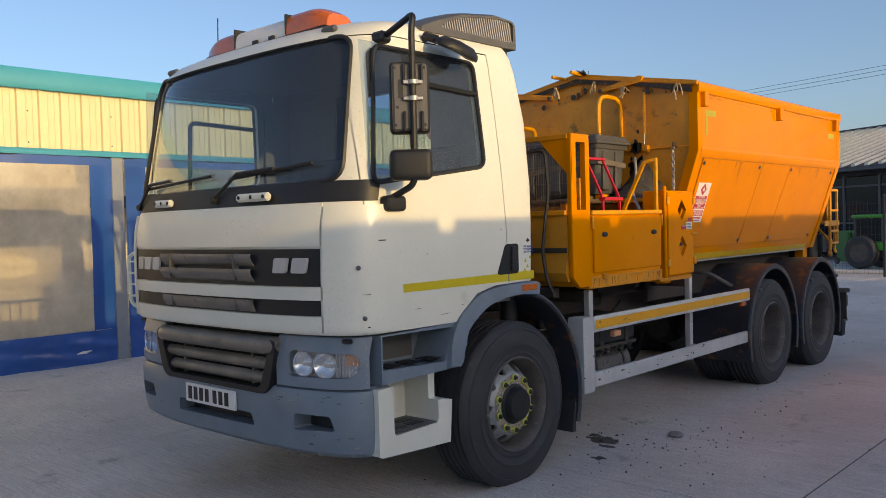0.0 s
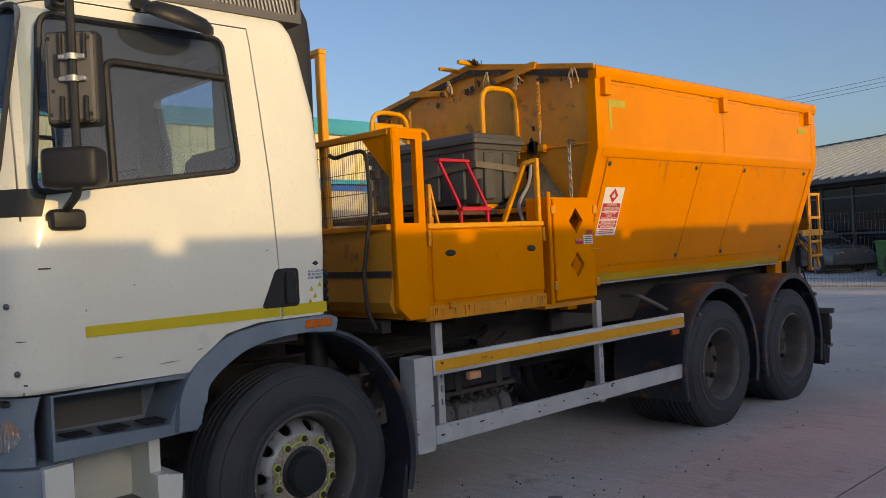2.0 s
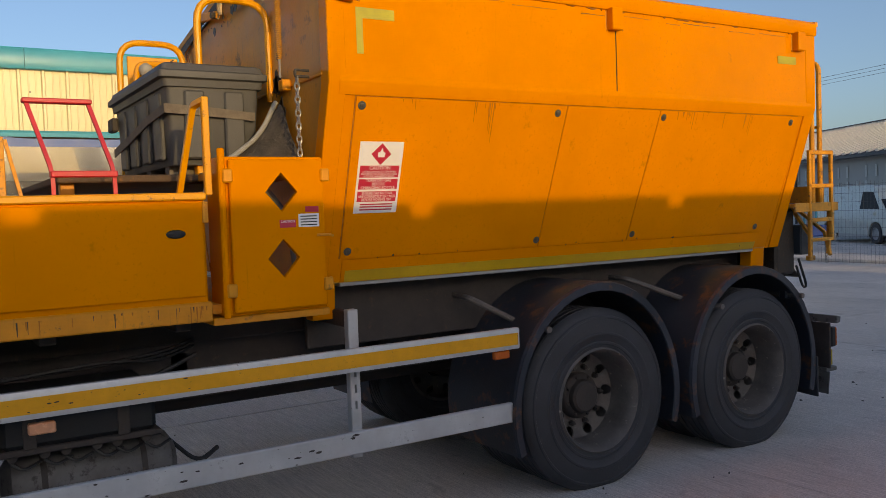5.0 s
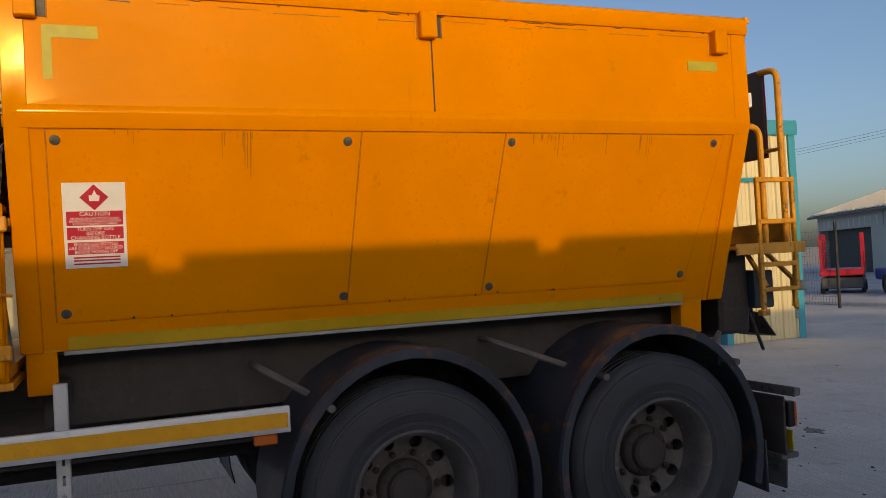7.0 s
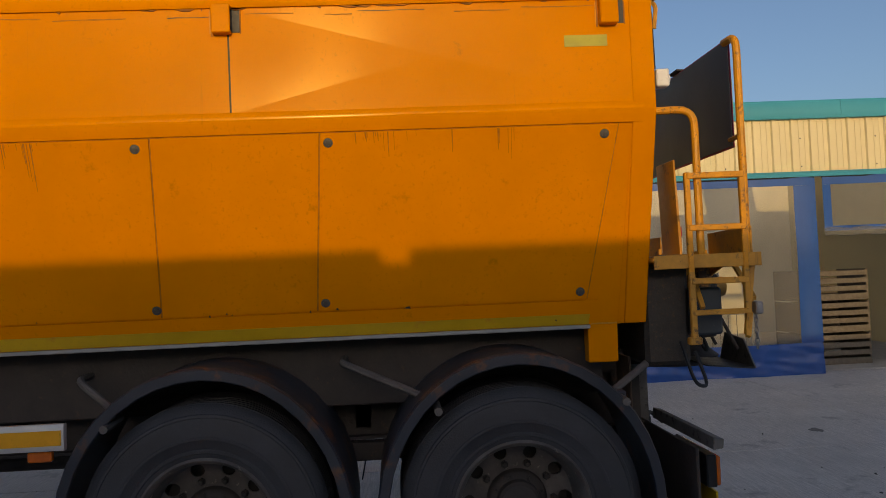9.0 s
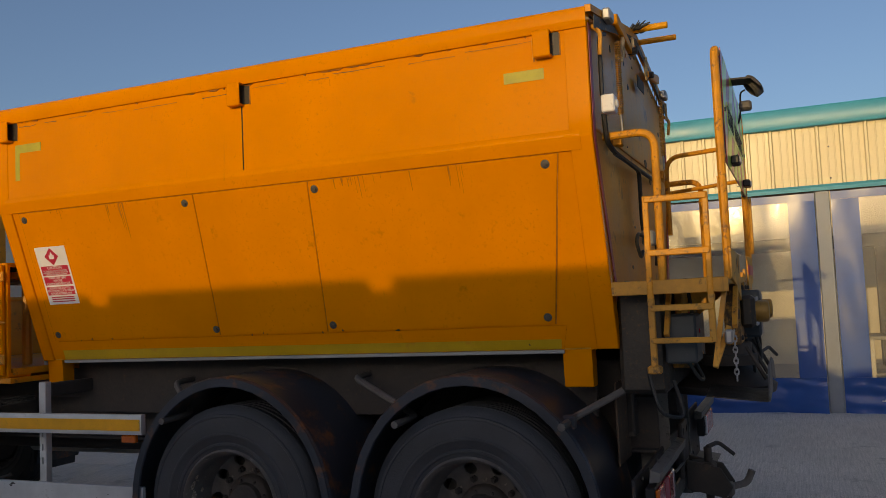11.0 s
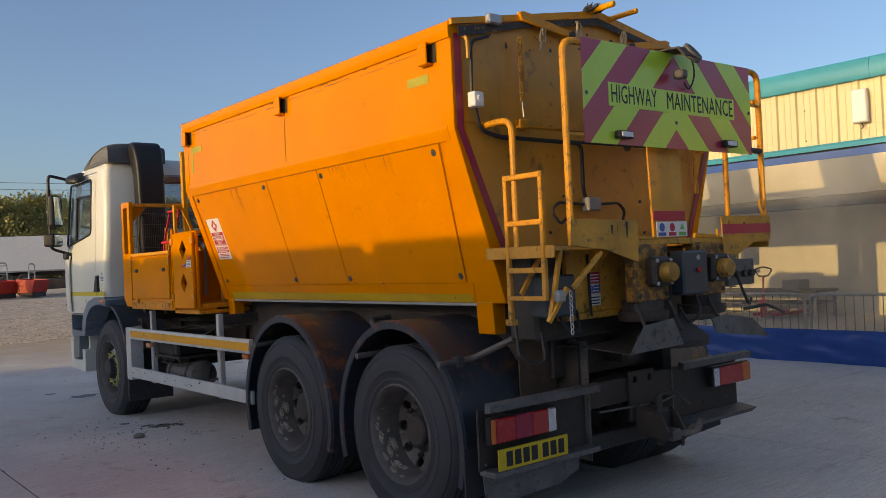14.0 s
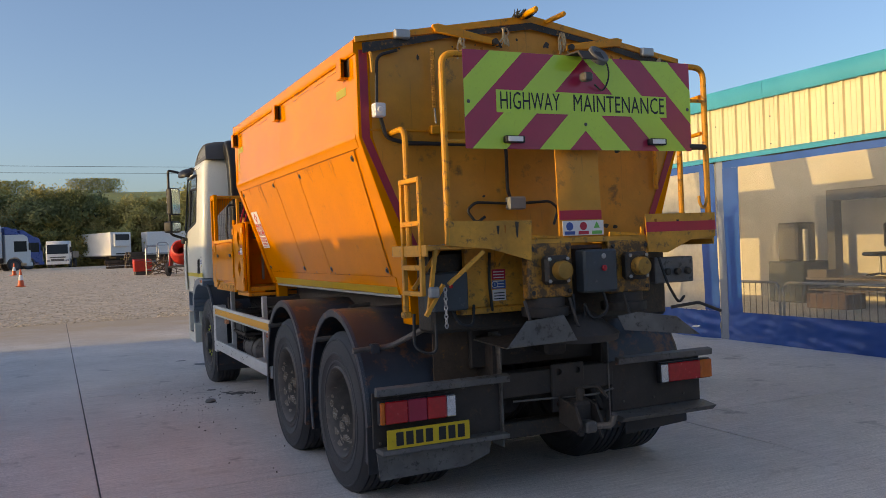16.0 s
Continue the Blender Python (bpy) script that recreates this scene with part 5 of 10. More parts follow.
    bel = lathe([(0.075 + 0.012 * (k % 2), 1.50 - k * 0.022) for k in range(14)] + [(0.06, 1.19), (0.06, 0.98)], pose(0.84, 0.24, 0), 18)
    part("intake_bellows", bel, M["dark"], lorry)


def make_mirror(s):
    """Arm, main mirror, wide mirror and the small pod below; s is the side."""
    ax, ay = 1.375, -1.178
    arm = tube([(s * 1.06, -1.12, 2.655), (s * 1.14, -1.12, 2.675), (s * ax, ay + 0.02, 2.735), (s * ax, ay, 2.66), (s * ax, ay, 2.05), (s * ax, ay, 1.87), (s * 1.17, -1.17, 1.80)], 0.017, 10, 0.06)
    a = part("mirror_arm", arm, M["dark"], lorry, "black tubular mirror arm")
    part("foot", box(tuple(sorted((s * 1.05, s * 1.14))), (-1.16, -1.08), (2.635, 2.695), 0.014), M["dark"], a)
    # the glasses are turned in towards the driver
    turn = pose(s * ax, ay, 0, 0, 0, s * (48 if s > 0 else 14))

    def L(bm):
        bmesh.ops.transform(bm, matrix=turn, verts=bm.verts)
        return bm

    def U(u0, u1):
        return tuple(sorted((s * u0, s * u1)))
    mm = part("main_mirror", L(box(U(-0.118, 0.088), (0.022, 0.10), (2.128, 2.495), 0.03, seg=4)), M["dark"], lorry, "tall black mirror housing")
    part("mirror_face", L(box(U(-0.10, 0.072), (0.099, 0.104), (2.15, 2.475), 0)), M["mirror"], mm)
    part("back_plate", L(box(U(-0.106, 0.076), (0.010, 0.030), (2.14, 2.485), 0.012)), M["charcoal"], mm)
    for z in (2.20, 2.44):
        for u in (-0.045, 0.045):
            part("rib", L(box(U(u - 0.007, u + 0.007), (-0.008, 0.02), (z - 0.06, z + 0.04), 0.004)), M["dark"], mm)
    for z in (2.303, 2.386):
        cl = lathe([(0.019, -0.011), (0.027, -0.011), (0.027, 0.011), (0.019, 0.011)], pose(0, 0, z), 14)
        part("clamp", L(cl), M["steel"], mm, "bright steel clamp")
        part("clamp_ear", L(box(U(-0.05, 0.05), (-0.012, 0.012), (z - 0.009, z + 0.009), 0.003)), M["steel"], mm)
    part("adjuster_slot", L(box(U(-0.075, -0.050), (0.007, 0.011), (2.31, 2.40), 0)), M["ink"], mm)
    for u, z in ((-0.09, 2.46), (0.06, 2.46), (-0.08, 2.26), (0.06, 2.17), (-0.09, 2.17)):
        part("screw_hole", L(box(U(u - 0.006, u + 0.006), (0.007, 0.0105), (z - 0.007, z + 0.007), 0)), M["ink"], mm)
    wm = part("wide_mirror", L(box(U(-0.128, 0.088), (-0.045, 0.09), (1.890, 2.045), 0.035, seg=4)), M["dark"], lorry, "black wide-angle mirror housing")
    part("mirror_face", L(box(U(-0.11, 0.07), (0.089, 0.094), (1.91, 2.025), 0)), M["mirror"], wm)
    part("corner_pod", box(tuple(sorted((s * 1.155, s * 1.235))), (-1.235, -1.095), (1.735, 1.82), 0.03, seg=3), M["dark"], lorry, "black moulded arm foot")
    # kerb mirror above the door
    if s > 0:
        tilt = pose(1.215, -0.655, 2.635, -10, 24, 0)
        shell = lathe([(0.155, -0.012), (0.16, 0.0), (0.15, 0.025), (0.11, 0.05), (0, 0.062)], tilt @ Matrix.Diagonal((0.62, 1.06, 1, 1)), 24)
        k = part("kerb_mirror", shell, M["dark"], lorry, "black kerb mirror over the door")
        part("bracket", tube([(1.06, -0.76, 2.70), (1.12, -0.80, 2.715), (1.18, -0.77, 2.69)], 0.024, 8), M["dark"], k)
        part("mirror_face", lathe([(0, -0.0125), (0.148, -0.0125), (0.15, -0.010), (0, -0.010)], tilt @ Matrix.Diagonal((0.62, 1.06, 1, 1)), 24), M["mirror"], k)


# ---- wheels ----
def tyre_mesh():
    pr = [(0.292, -0.135), (0.30, -0.150), (0.318, -0.153), (0.322, -0.158), (0.334, -0.158), (0.338, -0.155), (0.372, -0.163), (0.378, -0.167), (0.388, -0.167), (0.392, -0.163), (0.44, -0.161), (0.468, -0.156), (0.472, -0.160), (0.482, -0.158), (0.486, -0.150), (0.512, -0.135), (0.522, -0.118)]
    tread = []
    for c in (-0.09, -0.045, 0.0, 0.045, 0.09):
        tread += [(0.526, c - 0.018), (0.526, c + 0.010), (0.514, c + 0.013), (0.514, c + 0.021), (0.526, c + 0.024)]
    prof = pr + tread + [(r, -h) for r, h in pr[::-1]]
    return finish("tyre", lathe(prof, along("x", 0, 0, 0), 56), M["rubber"], 30)


def pierced(profile, ring_r, hole_r, count, x0, x1, name, material):
    """A wheel disc of closed profile with a ring of round hand holes."""
    bm = lathe(profile + [profile[0]], along("x", 0, 0, 0), 60)
    bmesh.ops.remove_doubles(bm, verts=bm.verts, dist=1e-5)
    cut = bmesh.new()
    for k in range(count):
        t = 2 * math.pi * k / count
        rod("x", x0, ring_r * math.cos(t), ring_r * math.sin(t), hole_r, x1 - x0, 14, cut, 0.0)
    return finish(name, carve(bm, cut), M[material], 35)


def wheel_rear(y, s, inner):
    at = pose(s * (1.0 if not inner else 0.665), y, 0.507, 0, 0, 0 if s > 0 else 180)
    w = part("rear_wheel", REAR_RIM, None, lorry, "dished steel rear wheel, dusty", at=at)
    part("tyre", TYRE, None, w)
    if not inner:
        for k in range(10):
            t = 2 * math.pi * k / 10
            part("wheel_nut", NUT, None, w, at=pose(-0.050, 0.1675 * math.cos(t), 0.1675 * math.sin(t)))
        hub = lathe([(0.138, -0.05), (0.134, -0.02), (0.124, -0.008), (0.100, 0.0), (0.094, 0.028), (0.080, 0.040), (0.04, 0.044), (0, 0.042)], along("x", 0, 0, 0), 28)
        h = part("hub", hub, M["chassis"], w, "greasy cast hub")
        for k in range(8):
            t = 2 * math.pi * (k + 0.4) / 8
            part("hub_bolt", HUB_BOLT, None, h, at=pose(-0.008, 0.114 * math.cos(t), 0.114 * math.sin(t)))
        part("brake_drum", rod("x", -0.16, 0, 0, 0.24, 0.06, 24), M["chassis"], w)
        if s > 0:
            for flake in OLD_PAINT:
                part("paint_flake", flake, None, w, "flake of old white paint", at=pose(0, 0, 0, 14 * (y - 4.6)))


def wheel_front(s):
    at = pose(s * 0.955, -0.03, 0.507, 0, 0, 0 if s > 0 else 180)
    w = part("front_wheel", FRONT_RIM, None, lorry, "grey steel front wheel with nut indicators", at=at)
    part("tyre", TYRE, None, w)
    ring = lathe([(0.300, 0.125), (0.304, 0.150), (0.296, 0.160), (0.286, 0.150), (0.275, 0.10), (0.268, 0.02), (0.268, -0.1), (0.29, -0.13)], along("x", 0, 0, 0), 60)
    part("rim_edge", ring, M["rim"], w, "dark rusty rim edge")
    part("hub", lathe([(0.130, 0.10), (0.128, 0.125), (0.112, 0.133), (0.106, 0.165), (0.096, 0.178), (0.06, 0.182), (0, 0.180)], along("x", 0, 0, 0), 28), M["dark"], w, "greasy black hub cover")
    part("brake_drum", rod("x", -0.12, 0, 0, 0.25, 0.1, 24), M["chassis"], w)
    part("worn_centre", lathe([(0.128, 0.1185), (0.128, 0.1205), (0.180, 0.1200), (0.186, 0.1165), (0.180, 0.1165)], along("x", 0, 0, 0), 48), M["worn_centre"], w, "flaking rusty paint round the hub")
    for k in range(10):
        t = 2 * math.pi * (k + 0.5) / 10
        cy, cz = 0.1675 * math.cos(t), 0.1675 * math.sin(t)
        part("wheel_nut", NUT, None, w, at=pose(0.118, cy, cz))
        ring = lathe([(0.0195 + 0.0045 * math.cos(a), 0.008 * math.sin(a)) for a in [2 * math.pi * j / 6 for j in range(7)]], along("x", 0.130, cy, cz), 14)
        if k % 2 == 0:
            t2 = t + 2 * math.pi / 10
            for q in (0.158,):
                tube([(0.130, cy * q / 0.1675, cz * q / 0.1675), (0.130, q * math.cos((t + t2) / 2), q * math.sin((t + t2) / 2)), (0.130, q * math.cos(t2), q * math.sin(t2))], 0.0045, 6, bm=ring)
        part("nut_indicator", ring, M["lime_nut"], w, "yellow-green nut indicator")


REAR_RIM = pierced([(0.292, -0.13), (0.302, 0.150), (0.292, 0.162), (0.280, 0.150), (0.266, 0.10), (0.258, 0.02), (0.250, -0.025), (0.205, -0.05), (0.12, -0.05), (0.12, -0.062), (0.21, -0.062), (0.262, -0.035), (0.27, -0.13)], 0.220, 0.031, 10, -0.2, 0.1, "rear_rim", "rim")
FRONT_RIM = pierced([(0.270, -0.02), (0.262, 0.025), (0.248, 0.045), (0.212, 0.092), (0.195, 0.108), (0.18, 0.117), (0.12, 0.118), (0.12, 0.106), (0.175, 0.105), (0.205, 0.08), (0.24, 0.032), (0.25, -0.02)], 0.228, 0.030, 10, -0.1, 0.3, "front_rim", "rim_silver")
def old_paint_meshes():
    """Flakes of old paint for the inside of the rear rim's barrel."""
    rng = random.Random(44)
    out = []
    for k in range(16):
        bm = bmesh.new()
        a, x = rng.gauss(3.3, 0.55), rng.uniform(0.03, 0.135)
        w, h = rng.uniform(0.012, 0.06), rng.uniform(0.008, 0.03)
        ring = []
        for q in range(7):
            t = 2 * math.pi * q / 7
            xx = x + h * math.sin(t) * rng.uniform(0.5, 1.1)
            rr = 0.2535 + 0.16 * (xx - 0.02) - 0.001
            aa = a + w / rr * math.cos(t) * rng.uniform(0.5, 1.2)
            ring.append(bm.verts.new((xx, rr * math.cos(aa), rr * math.sin(aa))))
        bm.faces.new(ring)
        out.append(finish("paint_flake", bm, M["worn_centre"], 30))
    return out


OLD_PAINT = old_paint_meshes()
HUB_BOLT = finish("hub_bolt", rod("x", 0, 0, 0, 0.009, 0.014, 6), M["chassis"])
TYRE = tyre_mesh()
NUT = finish("wheel_nut", lathe([(0.017, 0), (0.017, 0.022), (0.011, 0.028), (0.010, 0.036), (0, 0.037)], along("x", 0, 0, 0), 6), M["chassis"], 30)
R1, R2 = 4.05, 5.40


def make_rear_mudguard(y, s):
    c = 0.50
    ang = [radians(198 - 216 * k / 24) for k in range(25)]
    arc = [(y + 0.625 * math.cos(t), c + 0.685 * math.sin(t)) for t in ang]
    g = [[(s * x, py, pz) for py, pz in arc] for x in (0.52, 0.75, 1.0, 1.17)]
    m = part("rear_mudguard", slab(g, 0.008), M["flap"], lorry, "dusty black rear mudguard", smooth=40)
    g = [[(s * x, y + rr * 0.94 * math.cos(t), c + rr * 1.03 * math.sin(t)) for t in ang] for x, rr in ((1.160, 0.668), (1.180, 0.660), (1.180, 0.620), (1.172, 0.615))]
    part("lip", slab(g, 0.006), M["flap"], m, "rolled dusty edge", smooth=50)
    return m


def make_chassis():
    ch = M["chassis"]
    for x in (-0.42, 0.42):
        rail = prism([(x - 0.04, 0.72), (x + 0.04, 0.72), (x + 0.04, 0.735), (x - 0.02 * (1 if x > 0 else -1), 0.735), (x - 0.02 * (1 if x > 0 else -1), 0.985), (x + 0.04, 0.985), (x + 0.04, 1.0), (x - 0.04, 1.0)], "y", -1.2, 6.15)
        part("chassis_rail", rail, ch, lorry, "dark steel chassis rail")
    part("subframe", box((-0.50, 0.50), (0.65, 6.0), (1.0, 1.20), 0.01), ch, lorry)
    part("subframe_plate", box((0.60, 0.64), (2.5, 5.9), (0.92, 1.24), 0.006), ch, lorry, "dirty steel side plate under the hopper")
    part("subframe_plate", box((-0.64, -0.60), (2.5, 5.9), (0.92, 1.24), 0.006), ch, lorry)
    for y in (1.9, 3.0, 4.7):
        part("cross_member", box((-0.40, 0.40), (y - 0.05, y + 0.05), (0.76, 0.95), 0.01), ch, lorry)
    for y in (-0.03, R1, R2):
        part("axle", rod("x", -0.95, y, 0.507, 0.075 if y < 1 else 0.10, 1.9, 16), ch, lorry)
        if y > 1:
            part("differential", lathe([(0, -0.2), (0.13, -0.17), (0.2, -0.05), (0.2, 0.05), (0.13, 0.17), (0, 0.2)], along("y", 0, y, 0.52), 20), ch, lorry)
    for s in (1, -1):
        part("leaf_spring", slab([[(s * x, y, 0.62 + 0.10 * ((y - 4.72) / 0.75) ** 2) for y in [3.97 + 0.1 * k for k in range(16)]] for x in (0.42, 0.50)], 0.09), ch, lorry)
    part("propshaft", rod("y", 0, 0.4, 0.62, 0.055, 3.5, 12), ch, lorry)
    # tanks and boxes inside the near guard
    t = part("air_tank", lathe([(0, 0), (0.08, 0.008), (0.128, 0.04), (0.14, 0.08), (0.14, 0.64), (0.128, 0.68), (0.08, 0.712), (0, 0.72)], along("y", 0.78, 1.04, 0.53), 24), M["dull_steel"], lorry, "grey cylindrical air tank")
    for y in (1.20, 1.60):
        part("tank_band", lathe([(0.142, -0.012), (0.146, -0.012), (0.146, 0.012), (0.142, 0.012)], along("y", 0.78, y, 0.53), 24), ch, t)
    part("tank_shelf", box((0.55, 1.0), (1.03, 1.66), (0.695, 0.722), 0.006), ch, lorry)
    vb = part("valve_block", box((0.60, 1.00), (1.04, 1.64), (0.722, 0.93), 0.02), M["dark"], lorry, "black battery and valve box")
    for y in (1.12, 1.48):
        part("box_strap", box((0.995, 1.006), (y, y + 0.05), (0.722, 0.935), 0.003), ch, vb)
    for k in range(6):
        y = 1.08 + 0.10 * k + 0.02 * (k % 2)
        part("valve", rod("-x", 0.98, y, 0.69, 0.022, 0.10, 10), ch, vb)
        part("pipe", tube([(0.95, y, 0.66), (0.97, y + 0.04, 0.63), (0.93, y + 0.11, 0.65)], 0.007, 5, 0.03), M["cable"], vb)
    for k in range(3):
        part("air_line", tube([(0.66 + 0.03 * (k % 3), 0.55, 0.98 - 0.03 * k), (0.72, 1.1 + 0.2 * k, 0.955 + 0.02 * k), (0.62, 1.75, 0.99 - 0.02 * k), (0.50, 1.95, 1.02 - 0.015 * k)], 0.008, 5, 0.2), M["cable"], lorry)
    part("spring_hanger", prism([(0.42, 0.60), (0.62, 0.62), (0.60, 0.92), (0.44, 0.92)], "x", 0.80, 0.96, 0.008), M["dull_steel"], lorry, "grey spring bracket behind the front wheel")
    for y, z in ((0.48, 0.68), (0.56, 0.68), (0.48, 0.86), (0.56, 0.86)):
        part("bracket_bolt", rod("x", 0.96, y, z, 0.014, 0.014, 6), M["dark_bolt"], lorry)
    part("fuel_tank", box((-1.12, -0.52), (0.7, 1.9), (0.42, 0.98), 0.06, seg=4), M["steel"], lorry, "large silver fuel tank")
    part("valve_bracket", box((0.62, 0.96), (0.36, 0.60), (0.70, 0.92), 0.012), ch, lorry)
    part("lifting_eye", carve(prism(round_poly([(0.44, 0.92), (0.60, 0.92), (0.58, 1.06), (0.46, 1.06)], 0.03), "x", 0.94, 0.955), rod("x", 0.8, 0.52, 1.01, 0.022, 0.4, 12)), ch, lorry)
    for k, (y0, z0, y1, z1) in enumerate(((0.35, 0.85, 0.75, 0.62), (0.45, 0.72, 0.95, 0.66), (1.75, 0.6, 1.98, 0.52), (1.2, 0.9, 1.9, 0.98))):
        part("hose", tube([(0.72, y0, z0), (0.80, (y0 + y1) / 2, min(z0, z1) - 0.04), (0.72, y1, z1)], 0.011, 6, 0.1), M["cable"], lorry)
    for y in (0.62, 1.2, 1.75):
        part("body_bearer", box((-0.95, 0.95), (y, y + 0.07), (1.12, 1.19), 0.006), ch, lorry)


def make_side_guard(s):
    def X(a, b):
        return tuple(sorted((s * a, s * b)))
    g = part("side_guard", prism(round_poly([(0.665, 0.455), (0.80, 0.455), (0.80, 0.985), (0.665, 0.985)], 0.012), "x", s * 1.03, s * 1.155, 0.006), M["alu"], lorry, "white guard end post")
    part("upper_rail", prism([(1.125, 0.872), (1.155, 0.872), (1.160, 0.885), (1.160, 0.968), (1.155, 0.982), (1.125, 0.982)] if s > 0 else [(-1.125, 0.872), (-1.155, 0.872), (-1.160, 0.885), (-1.160, 0.968), (-1.155, 0.982), (-1.125, 0.982)], "y", 0.802, 3.485), M["alu"], g, "white rail with amber tape")
    part("reflective_tape", box(X(1.160, 1.1625), (0.82, 3.475), (0.894, 0.957), 0), M["amber_tape"], g, "worn amber reflective tape")
    part("lower_rail", box(X(1.125, 1.157), (0.802, 3.48), (0.482, 0.588), 0.006), M["alu"], g, "scuffed white lower rail")
    for y in (0.97, 2.56):
        st = box(X(0.965, 1.012), (y, y + 0.055), (0.42, 1.15), 0.004)
        for z in (0.66, 0.74, 0.82):
            st = carve(st, box(X(0.9, 1.1), (y + 0.022, y + 0.034), (z, z + 0.04), 0))
        part("stay", st, M["alu"], g)
        part("stay_clip", box(X(1.0, 1.125), (y + 0.005, y + 0.05), (0.50, 0.56), 0.003), M["alu"], g)
        part("stay_clip", box(X(1.0, 1.125), (y + 0.005, y + 0.05), (0.90, 0.95), 0.003), M["alu"], g)
        part("stay_arm", box(X(0.5, 0.97), (y, y + 0.06), (1.06, 1.14), 0.006), M["chassis"], g)
    rng = random.Random(31)
    if s > 0:
        for k in range(64):
            if k < 22:
                y, z, x = rng.uniform(0.84, 1.75), rng.uniform(0.897, 0.953), 1.1618
            elif k < 56:
                y, z, x = rng.uniform(0.82, 2.3) if k % 2 else rng.uniform(0.82, 3.45), rng.uniform(0.486, 0.584), 1.1565
            else:
                y, z, x = rng.choice((0.672, 0.79)) + rng.gauss(0, 0.006), rng.uniform(0.47, 0.97), 1.1545
            r = 0.0015 + 0.011 * rng.random() ** 3
            pts = [(y + r * rng.uniform(0.5, 1.6) * math.cos(a) * 1.5, z + r * rng.uniform(0.4, 1.0) * math.sin(a) * 0.7) for a in [2 * math.pi * q / 7 for q in range(7)]]
            part("scuff", prism(pts, "x", x, x + 0.0018), M["chassis"], g, "black scuff mark")
    part("rear_marker", box(X(1.12, 1.15), (3.33, 3.43), (0.825, 0.868), 0.006), M["amber"], g, "orange side marker")
    part("front_marker", box(X(1.08, 1.12), (1.13, 1.23), (0.80, 0.845), 0.006), M["indicator"], g, "faded amber side marker")


make_cab()
make_cab_front()
make_cab_lower()
make_cab_inside()
make_roof_fittings()
make_mirror(1)
for side in (1, -1):
    wheel_front(side)
    for wy in (R1, R2):
        wheel_rear(wy, side, False)
        wheel_rear(wy, side, True)
        make_rear_mudguard(wy, side)
    make_side_guard(side)
make_chassis()
for k, line in enumerate(("IT IS ILLEGAL", "TO SMOKE IN", "THIS VEHICLE")):
    lettering(line, 0.0165, M["sign_blue"], lorry, (1.1745, 0.03, 1.508 - 0.017 * k), "side")
part("sticker_mark", prism([(0.01, 1.545), (0.03, 1.56), (0.05, 1.545), (0.03, 1.535)], "x", 1.172, 1.1738), M["ink"], lorry)
for y, z in ((0.0, 1.42), (0.05, 1.44), (0.02, 1.385), (-0.01, 1.36)):
    part("sticker_mark", prism([(y - 0.013, z - 0.01), (y + 0.013, z - 0.008), (y, z + 0.014)], "x", 1.172, 1.1738), M["stripe"], lorry, "small yellow sticker")


# ---- salt hopper ----
Y0, Y1, ZT, ZK, ZB, XW, XB = 2.44, 6.06, 2.785, 2.225, 1.27, 1.165, 0.845


def slope_x(z):
    return XW + (XB - XW) * (ZK - z) / (ZK - ZB)


def side_poly(pts, off, thick, s):
    """A panel on the sloping lower side, given in (y, z); off is how far it stands proud."""
    nx, nz = (ZK - ZB), (XW - XB)
    ln = math.hypot(nx, nz)
    n = Vector((nx / ln, 0, -nz / ln))
    lo, hi = [], []
    bm = bmesh.new()
    for y, z in pts:
        p = Vector((slope_x(z), y, z)) + n * (off - thick)
        lo.append(bm.verts.new((s * p.x, p.y, p.z)))
        p = p + n * thick
        hi.append(bm.verts.new((s * p.x, p.y, p.z)))
    k = len(pts)
    bm.faces.new(lo[::-1])
    bm.faces.new(hi)
    for i in range(k):
        bm.faces.new((lo[i], lo[(i + 1) % k], hi[(i + 1) % k], hi[i]))
    return bm


